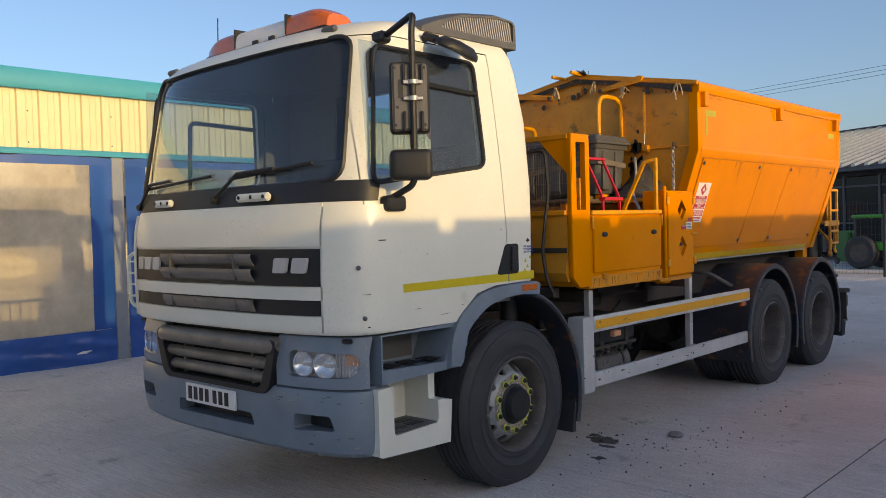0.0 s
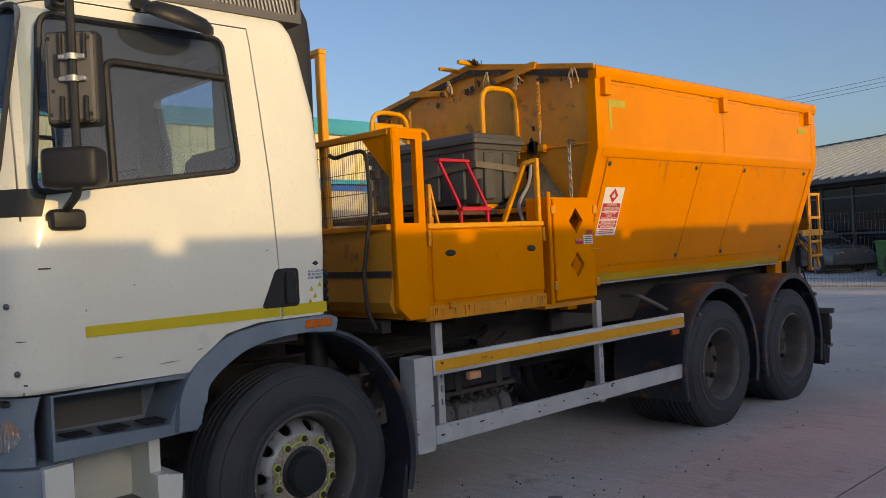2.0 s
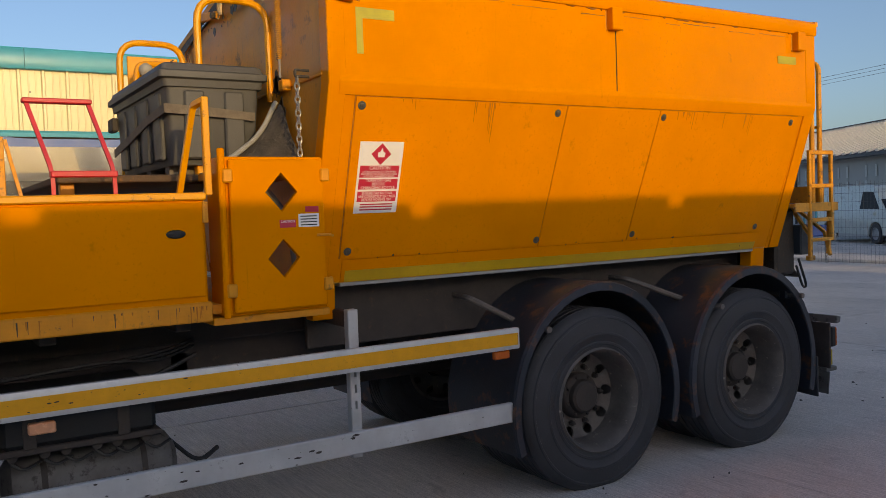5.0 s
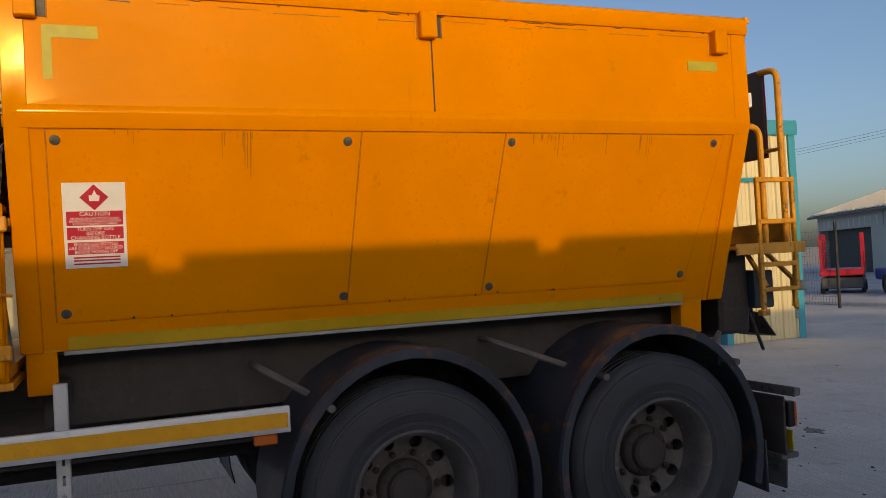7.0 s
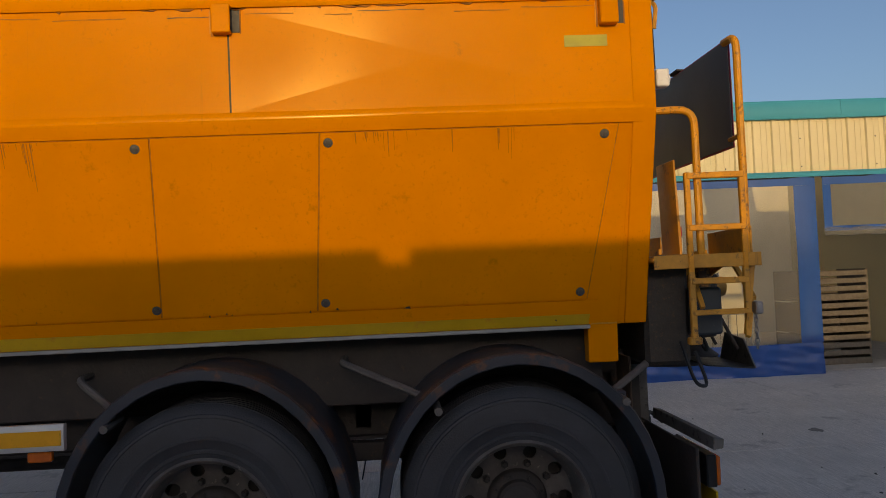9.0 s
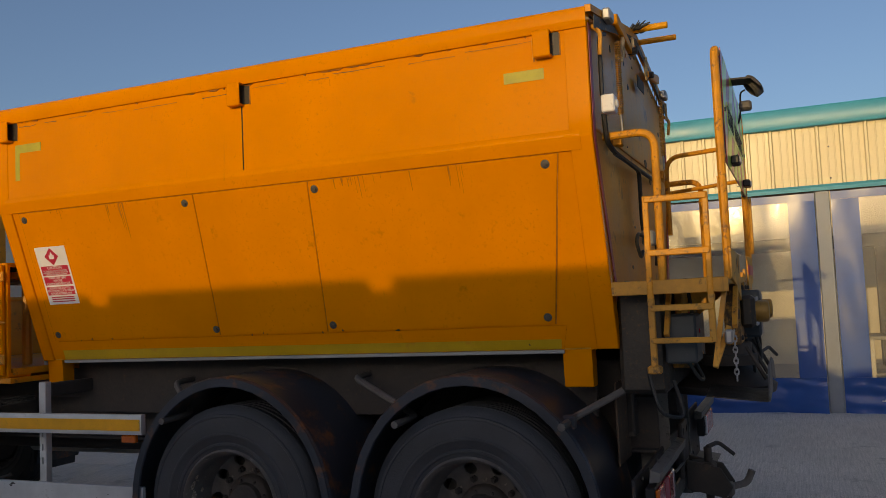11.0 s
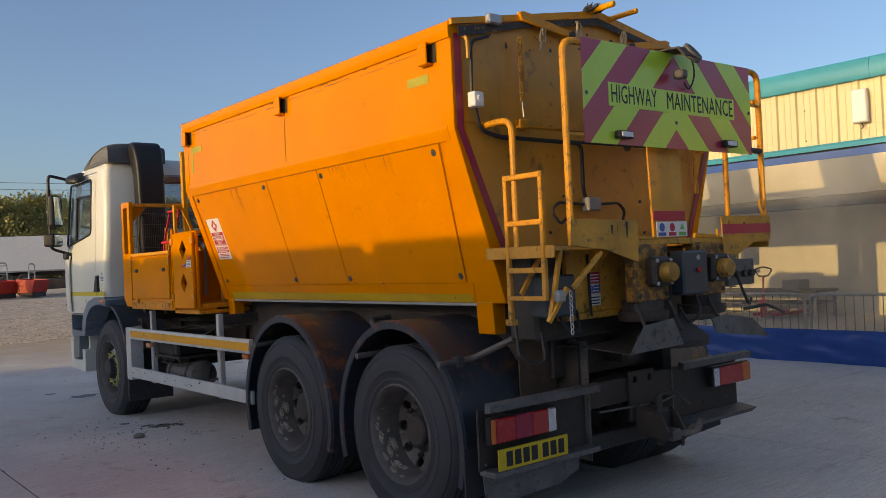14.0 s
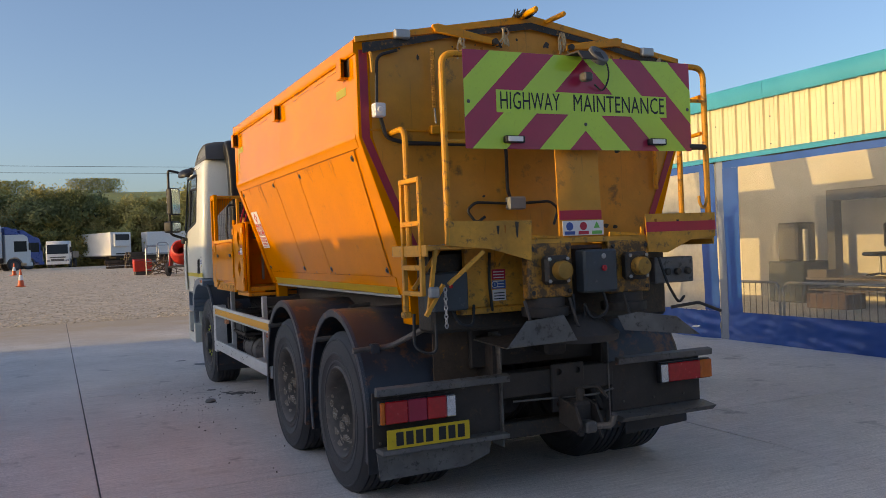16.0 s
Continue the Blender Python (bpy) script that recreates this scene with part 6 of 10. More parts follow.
def make_hopper():
    o, ow, od = M["orange"], M["orange_worn"], M["orange_dirty"]
    sec = [(-XW, ZT), (-XW, ZK), (-XB, ZB), (XB, ZB), (XW, ZK), (XW, ZT), (0.0, 2.99)]
    body = prism(sec, "y", Y0 + 0.03, Y1 - 0.03)
    h = part("hopper", body, od, lorry, "big orange steel salt hopper with sloping sides", smooth=20)
    for s in (1, -1):
        # upper side sheets: two lengths, each cross-broken so that it dishes in at the middle
        for a, b in ((Y0 + 0.07, 4.219), (4.227, Y1 - 0.07)):
            za, zb = ZK + 0.03, ZT - 0.07
            bm = bmesh.new()
            for off in (0.011, 0.004):
                c = bm.verts.new((s * (XW + off - 0.008), (a + b) / 2, (za + zb) / 2))
                rim = [bm.verts.new((s * (XW + off), y, z)) for y, z in ((a, za), (b, za), (b, zb), (a, zb))]
                for q in range(4):
                    bm.faces.new((c, rim[q], rim[(q + 1) % 4]))
            part("upper_side_sheet", bm, o, h, "glossy orange side sheet, cross-broken", smooth=0.2)
        part("butt_gap", box(tuple(sorted((s * XW, s * (XW + 0.005)))), (4.212, 4.233), (ZK + 0.03, ZT - 0.09), 0), M["grease_shade"], h, "dark open joint between the sheets")
        cap = prism([(s * (XW - 0.05), ZT - 0.075), (s * (XW + 0.022), ZT - 0.075), (s * (XW + 0.028), ZT - 0.06), (s * (XW + 0.028), ZT + 0.005), (s * (XW + 0.015), ZT + 0.018), (s * (XW - 0.05), ZT + 0.02)], "y", Y0 - 0.005, Y1 + 0.005)
        part("top_rail", cap, o, h, "orange folded top rail")
        part("waist_rail", prism([(s * (XW - 0.03), ZK + 0.035), (s * (XW + 0.012), ZK + 0.035), (s * (XW + 0.016), ZK + 0.02), (s * (XW + 0.016), ZK - 0.005), (s * (slope_x(ZK - 0.055) + 0.016), ZK - 0.055), (s * (slope_x(ZK - 0.055) - 0.03), ZK - 0.055)], "y", Y0 + 0.05, Y1 - 0.05), o, h)
        part("lower_side_sheet", side_poly([(Y0 + 0.04, ZB + 0.01), (Y1 - 0.04, ZB + 0.01), (Y1 - 0.04, ZK), (Y0 + 0.04, ZK)], 0.0035, 0.003, s), o, h, "orange sloping side sheet")
        # lower sheets: two bolted hatches and the fixed middle
        z1, z0 = 2.168, 1.398
        for name, pts in (("hatch", [(2.585, z0), (3.83, z0), (3.868, z1), (2.585, z1)]), ("middle_panel", [(3.838, z0), (4.528, z0), (4.588, z1), (3.876, z1)]), ("hatch", [(4.536, z0), (5.775, z0), (5.895, z1), (4.596, z1)])):
            p = part(name, side_poly(pts, 0.012, 0.012, s), o, h, "bolted orange hatch panel" if name == "hatch" else "")
            if name == "hatch":
                ya = pts[0][0]
                for y, z in ((pts[0][0] + 0.035, 1.43), (pts[1][0] - 0.03 if ya > 4 else pts[1][0] - 0.015, 1.43), (pts[2][0] - 0.06, 2.125), (pts[3][0] + 0.03, 2.125)):
                    at = Matrix.Translation((s * (slope_x(z) + 0.011), y, z)) @ pose(0, 0, 0, 0, s * 108, 0)
                    part("bolt", lathe([(0.021, 0), (0.021, 0.004), (0.012, 0.005), (0.011, 0.011), (0.0, 0.012)], at, 14), M["dark_bolt"], p, "dull washered bolt")
        part("lower_strip", side_poly([(2.60, ZB + 0.005), (5.80, ZB + 0.005), (5.83, 1.39), (2.60, 1.39)], 0.008, 0.008, s), M["orange"], h)
        part("faded_strip", side_poly([(2.62, ZB + 0.008), (5.79, ZB + 0.008), (5.795, 1.325), (2.62, 1.335)], 0.0105, 0.002, s), M["lime"], h, "faded yellow-green reflective strip")
        part("bottom_lip", box(tuple(sorted((s * (XB - 0.06), s * (XB + 0.006)))), (2.6, 5.8), (ZB - 0.018, ZB + 0.002), 0.003), M["box_grey"], h)
        # end frames that follow the section, with feet
        for ya, yb in ((Y0 - 0.004, Y0 + 0.085), (Y1 - 0.10, Y1 + 0.004)):
            rim = [(s * (XW + 0.014), ZT - 0.06), (s * (XW + 0.014), ZK), (s * (XB + 0.016), ZB), (s * (XB - 0.06), ZB), (s * (XW - 0.07), ZK), (s * (XW - 0.07), ZT - 0.06)]
            part("end_frame", prism(rim, "y", ya, yb, 0.004), o, h, "orange end frame")
        for ya, yb in ((2.455, 2.575), (5.79, 5.93)):
            ft = prism([(s * (XB + 0.018), ZB + 0.12), (s * (XB + 0.018 - 0.02), ZB), (s * (XB - 0.01), 1.09), (s * (XB - 0.10), 1.09), (s * (XB - 0.10), ZB + 0.12)], "y", ya, yb, 0.004)
            part("foot", ft, o, h, "orange mounting foot")
        part("rear_side_flange", side_poly([(5.93, ZB - 0.0), (Y1, ZB + 0.02), (Y1, ZK - 0.06), (5.96, ZK - 0.06)], 0.006, 0.006, s), o, h)
        # lifting lugs with slots
        for y, mt in ((2.53, "orange"), (4.20, "orange"), (5.865, "orange")):
            lug = box(tuple(sorted((s * (XW + 0.005), s * (XW + 0.058)))), (y - 0.04, y + 0.04), (2.595, 2.718), 0.005)
            lug = carve(lug, box(tuple(sorted((s * (XW + 0.010), s * (XW + 0.051)))), (y - 0.028, y + 0.06), (2.605, 2.708), 0))
            part("lifting_lug", lug, M[mt], h, "open-sided welded orange lug")
            # near-black plate paints the shade inside the lug's opening
            part("lug_slot", box(tuple(sorted((s * (XW + 0.006), s * (XW + 0.0115)))), (y - 0.027, y + 0.074), (2.603, 2.710), 0.002), M["grease_shade"], h)
            part("weld_chip", box(tuple(sorted((s * (XW + 0.006), s * (XW + 0.0125)))), (y - 0.055, y - 0.041), (2.60, 2.70), 0.002), M["orange_worn"], h)
            for dy, z0, z1, w in ((-0.046, 2.59, 2.715, 0.004), (0.076, 2.60, 2.70, 0.003)):
                part("weld_rust", box(tuple(sorted((s * (XW + 0.006), s * (XW + 0.0130)))), (y + dy - w, y + dy + w), (z0, z1), 0.001), M["rust_run"], h)
        # dark joints round the hatches
        for (ya, za), (yb, zb) in (((3.834, 1.398), (3.872, 2.172)), ((4.532, 1.398), (4.592, 2.172)), ((2.583, 1.398), (2.583, 2.172)), ((5.777, 1.398), (5.897, 2.172))):
            part("joint", side_poly([(ya - 0.005, za), (ya + 0.005, za), (yb + 0.005, zb), (yb - 0.005, zb)], 0.0075, 0.002, s), M["rust_run"], h)
        part("joint", side_poly([(2.58, 2.1675), (5.90, 2.1675), (5.90, 2.175), (2.58, 2.175)], 0.0075, 0.002, s), M["rust_run"], h)
        # broken rust line under the top rail
        rl = random.Random(70 + s)
        y = 2.62
        while y < 5.8:
            ln, z = rl.uniform(0.04, 0.34), ZT - 0.098 - 0.012 * rl.random() ** 2
            if not 4.12 < y + ln / 2 < 4.30:
                pts = [(y + ln * q / 5, z + rl.gauss(0, 0.0012)) for q in range(6)]
                part("rust_line", prism(pts + [(a, b - rl.uniform(0.0012, 0.0045)) for a, b in pts[::-1]], "x", s * (XW + 0.009), s * (XW + 0.0122)), M["rust_run"] if rl.random() < 0.6 else M["grease_shade"], h, "thin rust line")
            y += ln + rl.uniform(0.0, 0.20)
        # tape patches left by old stickers
        for a, b, c, d in ((2.585, 2.62, 2.36, 2.575), (2.62, 2.79, 2.525, 2.575), (5.67, 5.86, 2.505, 2.555)):
            part("tape_patch", box(tuple(sorted((s * (XW + 0.002), s * (XW + 0.0118)))), (a, b), (c, d), 0), M["tape"], h, "old green-yellow tape")
        # dark rust runs below the hatch tops and chips along the lower edge
        rng = random.Random(11 if s > 0 else 12)
        for yc, spread, n, long_ in ((3.33, 0.10, 12, 0.20), (4.80, 0.22, 14, 0.16), (5.35, 0.15, 7, 0.12), (2.85, 0.1, 4, 0.05)):
            for k in range(n):
                y, w, ln = yc + rng.gauss(0, spread * 0.5), rng.uniform(0.0008, 0.0030), long_ * rng.random() ** 2 + 0.012
                part("rust_run", side_poly([(y - w, 2.166), (y + w, 2.166), (y + w * 0.4 + 0.002, 2.166 - ln), (y - w * 0.2 + 0.001, 2.166 - ln)], 0.0126, 0.0012, s), M["rust_run"], h, "rust run")
        for k in range(11):
            y, w = rng.uniform(2.65, 5.75), 0.003 + 0.014 * rng.random() ** 2
            z = rng.choice((1.396, 1.392, 1.40, 1.30))
            part("paint_chip", side_poly([(y - w, z), (y + w, z - 0.002), (y + w * 0.6, z + rng.uniform(0.004, 0.012)), (y - w * 0.5, z + rng.uniform(0.003, 0.009))], 0.0128, 0.0012, s), M["chassis"], h, "chipped paint")
        for k in range(24):
            y, z = rng.uniform(2.6, 5.95), ZT - 0.0765
            w, ln = rng.uniform(0.004, 0.05) * rng.random() + 0.003, rng.uniform(0.003, 0.010)
            part("rust_run", prism([(y - w, z), (y + w, z), (y + w * 0.5, z - ln), (y - w * 0.3, z - ln * 0.8)], "x", s * (XW + 0.008), s * (XW + 0.0185)), M["rust_run"], h, "rust run")
        part("red_edge_tape", slab([[(s * (XW - 0.005), Y1 + 0.0085, ZT - 0.05), (s * (XW - 0.005), Y1 + 0.0085, ZK), (s * (XB + 0.0), Y1 + 0.0085, ZB + 0.22)], [(s * (XW - 0.055), Y1 + 0.0085, ZT - 0.05), (s * (XW - 0.055), Y1 + 0.0085, ZK), (s * (XB - 0.05), Y1 + 0.0085, ZB + 0.22)]], 0.002), M["red_tape"], h, "dark red reflective edge tape")
    # end plates with their fold
    for y, d in ((Y0, -1), (Y1, 1)):
        pl = prism([(-XW + 0.05, ZT - 0.03), (-XW + 0.05, ZK), (-XB + 0.03, ZB + 0.06), (XB - 0.03, ZB + 0.06), (XW - 0.05, ZK), (XW - 0.05, ZT - 0.03), (0.0, 2.955)], "y", y - 0.03, y - 0.012 if d < 0 else y + 0.0) if d > 0 else prism([(-XW + 0.05, ZT - 0.03), (-XW + 0.05, ZK), (-XB + 0.03, ZB + 0.06), (XB - 0.03, ZB + 0.06), (XW - 0.05, ZK), (XW - 0.05, ZT - 0.03), (0.0, 2.955)], "y", y, y + 0.03)
        part("end_plate", pl, od, h, "grimy orange end plate")
        part("fold", box((-XW + 0.06, XW - 0.06), (y - 0.008 if d < 0 else y - 0.002, y + 0.002 if d < 0 else y + 0.008), (2.262, 2.276), 0.003), ow, h)
        # gable angle, black strip under it
        for s in (1, -1):
            part("gable_angle", prism([(s * (XW + 0.02), ZT - 0.01), (0.0, 2.975), (0.0, 3.02), (s * (XW + 0.02), ZT + 0.022)], "y", y + d * 0.002, y + d * 0.03), ow, h)
            part("black_seal", prism([(s * (XW - 0.02), ZT - 0.075), (s * 0.6, 2.835), (0.0, 2.93), (0.0, 2.972), (s * (XW - 0.02), ZT - 0.014)], "y", y + d * 0.030, y + d * 0.034), M["seal"], h, "cracked black seal under the gable")
            arm = prism([(s * 0.68, 2.86), (s * 0.70, 2.905), (s * 0.66, 2.915), (s * 0.25, 2.845), (s * 0.25, 2.805)], "y", y + d * 0.03, y + d * 0.055, 0.004)
            part("cover_arm", arm, ow, h, "worn orange cover arm")
            part("pivot", rod("y" if d > 0 else "-y", s * 0.28, y + d * 0.03, 2.825, 0.02, 0.05, 10), M["chassis"], h)
            # return spring: a real coil, with hook and catch
            pts = []
            for k in range(0, 200):
                t = k / 199
                pts.append((s * 0.705 + 0.013 * math.cos(k * 1.2), y + d * 0.05 + 0.013 * math.sin(k * 1.2), 2.76 - 0.36 * t))
            part("spring", tube(pts, 0.0032, 5), M["orange_grime"], h, "long coil spring")
            part("spring_link", tube([(s * 0.705, y + d * 0.05, 2.40), (s * 0.70, y + d * 0.05, 2.31)], 0.006, 6), M["steel"], h)
            part("catch", box((s * 0.70 - 0.03, s * 0.70 + 0.03), (y + d * 0.003 if d > 0 else y - 0.05, y + 0.05 if d > 0 else y - 0.003), (2.245, 2.30), 0.006), ow, h)
        rng = random.Random(60 + d)
        for x, z in ((-0.22, 2.92), (0.20, 2.92), (0.50, 2.87), (1.02 if d < 0 else -1.02, 2.80)):
            bm = bmesh.new()
            for q in range(5):
                px, pz, pts = x + rng.uniform(-0.02, 0.02), z, []
                for j in range(5):
                    pts.append((px, y + d * (0.038 + 0.012 * rng.random()), pz))
                    px, pz = px + rng.uniform(-0.022, 0.022), pz - rng.uniform(0.012, 0.045)
                tube(pts, rng.uniform(0.003, 0.009), 5, 0.01, bm=bm)
            part("cord", bm, M["rag"], h, "frayed tan tie cord")
        part("cover_handle", rod("y" if d > 0 else "-y", -0.12, y, 2.985, 0.016, 0.24, 10), ow, h)
        part("cover_handle", rod("y" if d > 0 else "-y", 0.07, y, 3.005, 0.018, 0.22, 10), M["rail"], h)
        # tuft of brush at the ridge
        bm = bmesh.new()
        for k in range(60):
            x, dy = 0.02 + 0.11 * random.random(), d * (0.02 + 0.12 * random.random())
            tube([(x, y + dy * 0.5, 2.995), (x + random.uniform(-0.04, 0.03), y + dy, 3.015 + 0.018 * random.random())], 0.003, 4, bm=bm)
        part("brush", bm, M["bristle"], h, "tuft of dark bristles")
    # black grease dried in blots and thin runs under the gables and behind the grit
    def blot(cx, cz, r, y, d, rng, long_):
        ph = rng.uniform(0, 50)
        pts = []
        for q in range(18):
            a = 2 * math.pi * q / 18
            rr = r * (1 + 0.75 * noise.noise((math.cos(a) * 1.7 + ph, math.sin(a) * 1.7, ph)))
            pts.append((cx + rr * math.cos(a), cz + rr * long_ * math.sin(a)))
        return prism(pts, "y", *sorted((y + d * 0.0285, y + d * 0.0318)))

    rng = random.Random(44)
    for y, d in ((Y0, -1), (Y1, 1)):
        for k in range(34):
            x = rng.uniform(-1.02, 1.02)
            top = ZT - 0.06 + (2.93 - ZT) * (1 - abs(x) / 1.12)
            r = 0.003 + 0.022 * rng.random() ** 3
            part("grease_run", blot(x, top - rng.random() ** 2 * 0.10, r, y, d, rng, rng.choice((0.8, 1.2, 3.0))), M["grease_shade"] if k % 4 else M["rust_run"], h)
    for k in range(26):
        part("grease_run", blot(0.60 + rng.gauss(0, 0.035), 2.16 + rng.gauss(0, 0.10), 0.010 + 0.03 * rng.random() ** 2, Y0, -1, rng, 1.5), M["grease_shade"], h)
    # sheeted cover over the ridge
    for s in (1, -1):
        part("cover", prism([(s * (XW - 0.03), ZT + 0.022), (0.0, 2.995), (0.0, 3.012), (s * (XW - 0.03), ZT + 0.034)], "y", Y0 + 0.03, Y1 - 0.03), M["strap"], h, "dusty grey cover sheet")
    return h


def make_caution_sign(h):
    """Sticker on the sloping side: it lies parallel to the hatch sheet."""
    sg = part("caution_sign", side_poly([(2.628, 1.622), (2.868, 1.622), (2.868, 1.965), (2.628, 1.965)], 0.0145, 0.002, 1), M["sign_white"], lorry, "white and red gas caution sticker")
    tilt = pose(0, 0, 0, 0, math.degrees(math.atan2(XW - XB, ZK - ZB)), 0)
    cy = 2.748

    def put(z, off=0.0155):
        n = Vector((ZK - ZB, 0, -(XW - XB))).normalized()
        return tuple(Vector((slope_x(z), cy, z)) + n * off)

    part("red_diamond", side_poly([(cy, 1.855), (cy + 0.055, 1.907), (cy, 1.958), (cy - 0.055, 1.907)], 0.0152, 0.001, 1), M["sign_red"], sg)
    part("flame", side_poly([(cy - 0.018, 1.892), (cy + 0.018, 1.892), (cy + 0.022, 1.912), (cy + 0.010, 1.918), (cy + 0.002, 1.937), (cy - 0.008, 1.915), (cy - 0.02, 1.915)], 0.0158, 0.001, 1), M["sign_white"], sg)
    for a, b in ((1.795, 1.852), (1.738, 1.788), (1.678, 1.728)):
        part("red_band", side_poly([(2.640, a), (2.856, a), (2.856, b), (2.640, b)], 0.0152, 0.001, 1), M["sign_red"], sg)
    for text, z, size, st in (("CAUTION", 1.841, 0.026, 1.0), ("EXTINGUISH GAS SYSTEM WHEN\nENTERING FUEL FILLING STATIONS\n& OTHER HAZARDOUS AREAS", 1.812, 0.0125, 1.0),
                              ("TURN OFF GAS\nBEFORE\nCHANGING BOTTLE", 1.763, 0.0205, 1.0), ("ENSURE GAS BOTTLES\nARE CORRECTLY SECURED\nBEFORE MOVING OFF", 1.703, 0.0185, 0.92)):
        lettering(text, size, M["sign_white"], sg, put(z, 0.0162), "side", stretch=st, tilt=tilt)
    for z in (1.662, 1.650, 1.636):
        part("text_bar", side_poly([(2.66, z), (2.84, z), (2.84, z + 0.006), (2.66, z + 0.006)], 0.0156, 0.001, 1), M["sign_red"], sg)


# ---- deck between cab and hopper ----
def make_deck():
    o, ow, od = M["orange"], M["orange_worn"], M["orange_dirty"]
    XO = 1.13
    # front sheet across the deck, stepped
    part("deck_front", prism([(0.60, 1.24), (0.62, 1.24), (0.66, 1.42), (0.66, 1.70), (0.60, 1.72), (0.60, 1.44), (0.57, 1.30)], "x", -1.05, XO - 0.043), od, lorry, "stained orange deck front")
    part("deck_front_band", box((-1.04, XO - 0.046), (0.590, 0.6005), (1.44, 1.475), 0.002), M["chassis"], lorry, "black band across the deck front")
    part("deck_front_cap", box((-1.05, XO - 0.044), (0.575, 0.67), (1.70, 1.735), 0.006), ow, lorry)
    part("deck_floor", box((-1.08, XO - 0.06), (0.67, 2.42), (1.20, 1.24), 0.0), ow, lorry)
    part("inner_floor_plate", box((-1.0, 0.62), (1.35, 2.42), (1.80, 1.835), 0.006), M["rust_plate"], lorry, "dark rusty raised deck plate")
    for y in (1.40, 2.30):
        part("deck_leg", box((0.50, 0.56), (y - 0.03, y + 0.03), (1.24, 1.80), 0.004), ow, lorry)
    # corner frame with window, plate below with a chamfer
    cp = prism([(0.60, 2.262), (0.83, 2.262), (0.83, 1.195), (0.68, 1.195), (0.60, 1.27)], "x", XO - 0.04, XO, 0.004)
    cp = carve(cp, prism(round_poly([(0.66, 2.205), (0.775, 2.205), (0.775, 1.735), (0.66, 1.735)], 0.008), "x", 0.9, 1.3))
    part("corner_post", cp, o, lorry, "orange corner frame with open window")
    part("corner_gusset", prism([(XO, 2.26), (XO - 0.30, 2.26), (XO - 0.03, 1.98), (XO, 1.95)], "y", 0.603, 0.609), o, lorry)
    # mesh guard: bars one by one, held by cross rods
    tb = part("mesh_top_bar", box((0.14, XO - 0.03), (0.595, 0.635), (2.225, 2.262), 0.004), ow, lorry)
    bar = finish("mesh_bar", tube([(0, 0.612, 1.735), (0, 0.612, 2.225)], 0.0016, 5), M["strap"])
    for k in range(47):
        x = 0.16 + k * 0.0202
        part("mesh_bar", bar, None, tb, at=pose(x, 0, 0))
    for z in (1.80, 1.92, 2.04, 2.16):
        part("mesh_rod", tube([(0.14, 0.606, z), (XO - 0.045, 0.606, z)], 0.0024, 5), M["strap"], tb)
    part("mesh_post", box((0.12, 0.15), (0.60, 0.63), (1.735, 2.262), 0.003), o, lorry)
    # locker along the near side
    lk = part("locker", box((0.62, XO - 0.012), (0.835, 1.855), (1.245, 1.722), 0.006), o, lorry, "long orange side locker")
    part("locker_door", box((XO - 0.014, XO + 0.004), (0.865, 1.845), (1.285, 1.69), 0.006), o, lk, "dropdown orange locker door")
    part("locker_lip", box((XO - 0.06, XO + 0.010), (0.84, 1.86), (1.698, 1.73), 0.006), M["rail"], lk)
    for y in (1.005, 1.725):
        part("latch", lathe([(0.030, 0), (0.030, 0.006), (0.022, 0.012), (0, 0.013)], along("x", XO + 0.003, y, 1.557) @ Matrix.Diagonal((0.62, 1.35, 1, 1)), 18), M["dark"], lk, "black oval latch")
    for y in (0.845, 1.852):
        part("hinge", box((XO - 0.01, XO + 0.014), (y - 0.012, y + 0.012), (1.60, 1.69), 0.004), ow, lk)
    part("deck_side_rail", box((XO - 0.10, XO - 0.004), (0.80, 1.87), (1.175, 1.262), 0.006), ow, lorry, "rust-streaked orange deck rail")
    rng = random.Random(5)
    for k in range(34):
        y, w, ln = rng.uniform(0.82, 1.86), rng.uniform(0.0008, 0.0035), 0.07 * rng.random() ** 1.3 + 0.006
        part("grime_run", prism([(y - w, 1.245), (y + w, 1.245), (y + w * 0.6, 1.245 - ln), (y - w * 0.2, 1.245 - ln)], "x", XO - 0.02, XO - 0.0028), M["rust_run"] if k % 3 else M["grease_shade"], lorry, "dark grime run")
    part("rail_bracket", box((XO - 0.02, XO + 0.016), (0.98, 1.03), (1.235, 1.275), 0.006), ow, lorry)
    # gas bottle cabinet with its door
    case = carve(box((0.93, XO - 0.026), (1.925, 2.415), (1.185, 1.885), 0.006), box((0.80, XO - 0.05), (1.955, 2.50), (1.215, 1.86), 0.0))
    case = carve(case, box((XO - 0.08, XO + 0.05), (1.985, 2.385), (1.25, 1.83), 0.0))
    gc = part("gas_cabinet", case, o, lorry, "open-backed orange gas bottle cabinet")
    gd = box((XO - 0.022, XO + 0.006), (1.965, 2.405), (1.20, 1.872), 0.006)
    for cz in (1.725, 1.428):
        gd = carve(gd, prism([(2.20, cz - 0.088), (2.276, cz), (2.20, cz + 0.088), (2.124, cz)], "x", XO - 0.05, XO + 0.05))
    g = part("cabinet_door", gd, o, gc, "orange door with two diamond vents", smooth=25)
    for y in (1.955, 2.41):
        for z in (1.30, 1.80):
            part("hinge", box((XO, XO + 0.02), (y - 0.022, y + 0.022), (z - 0.03, z + 0.03), 0.006), ow, g)
    part("cabinet_post", rod("z", XO - 0.01, 1.935, 1.18, 0.016, 0.74, 10), o, gc)
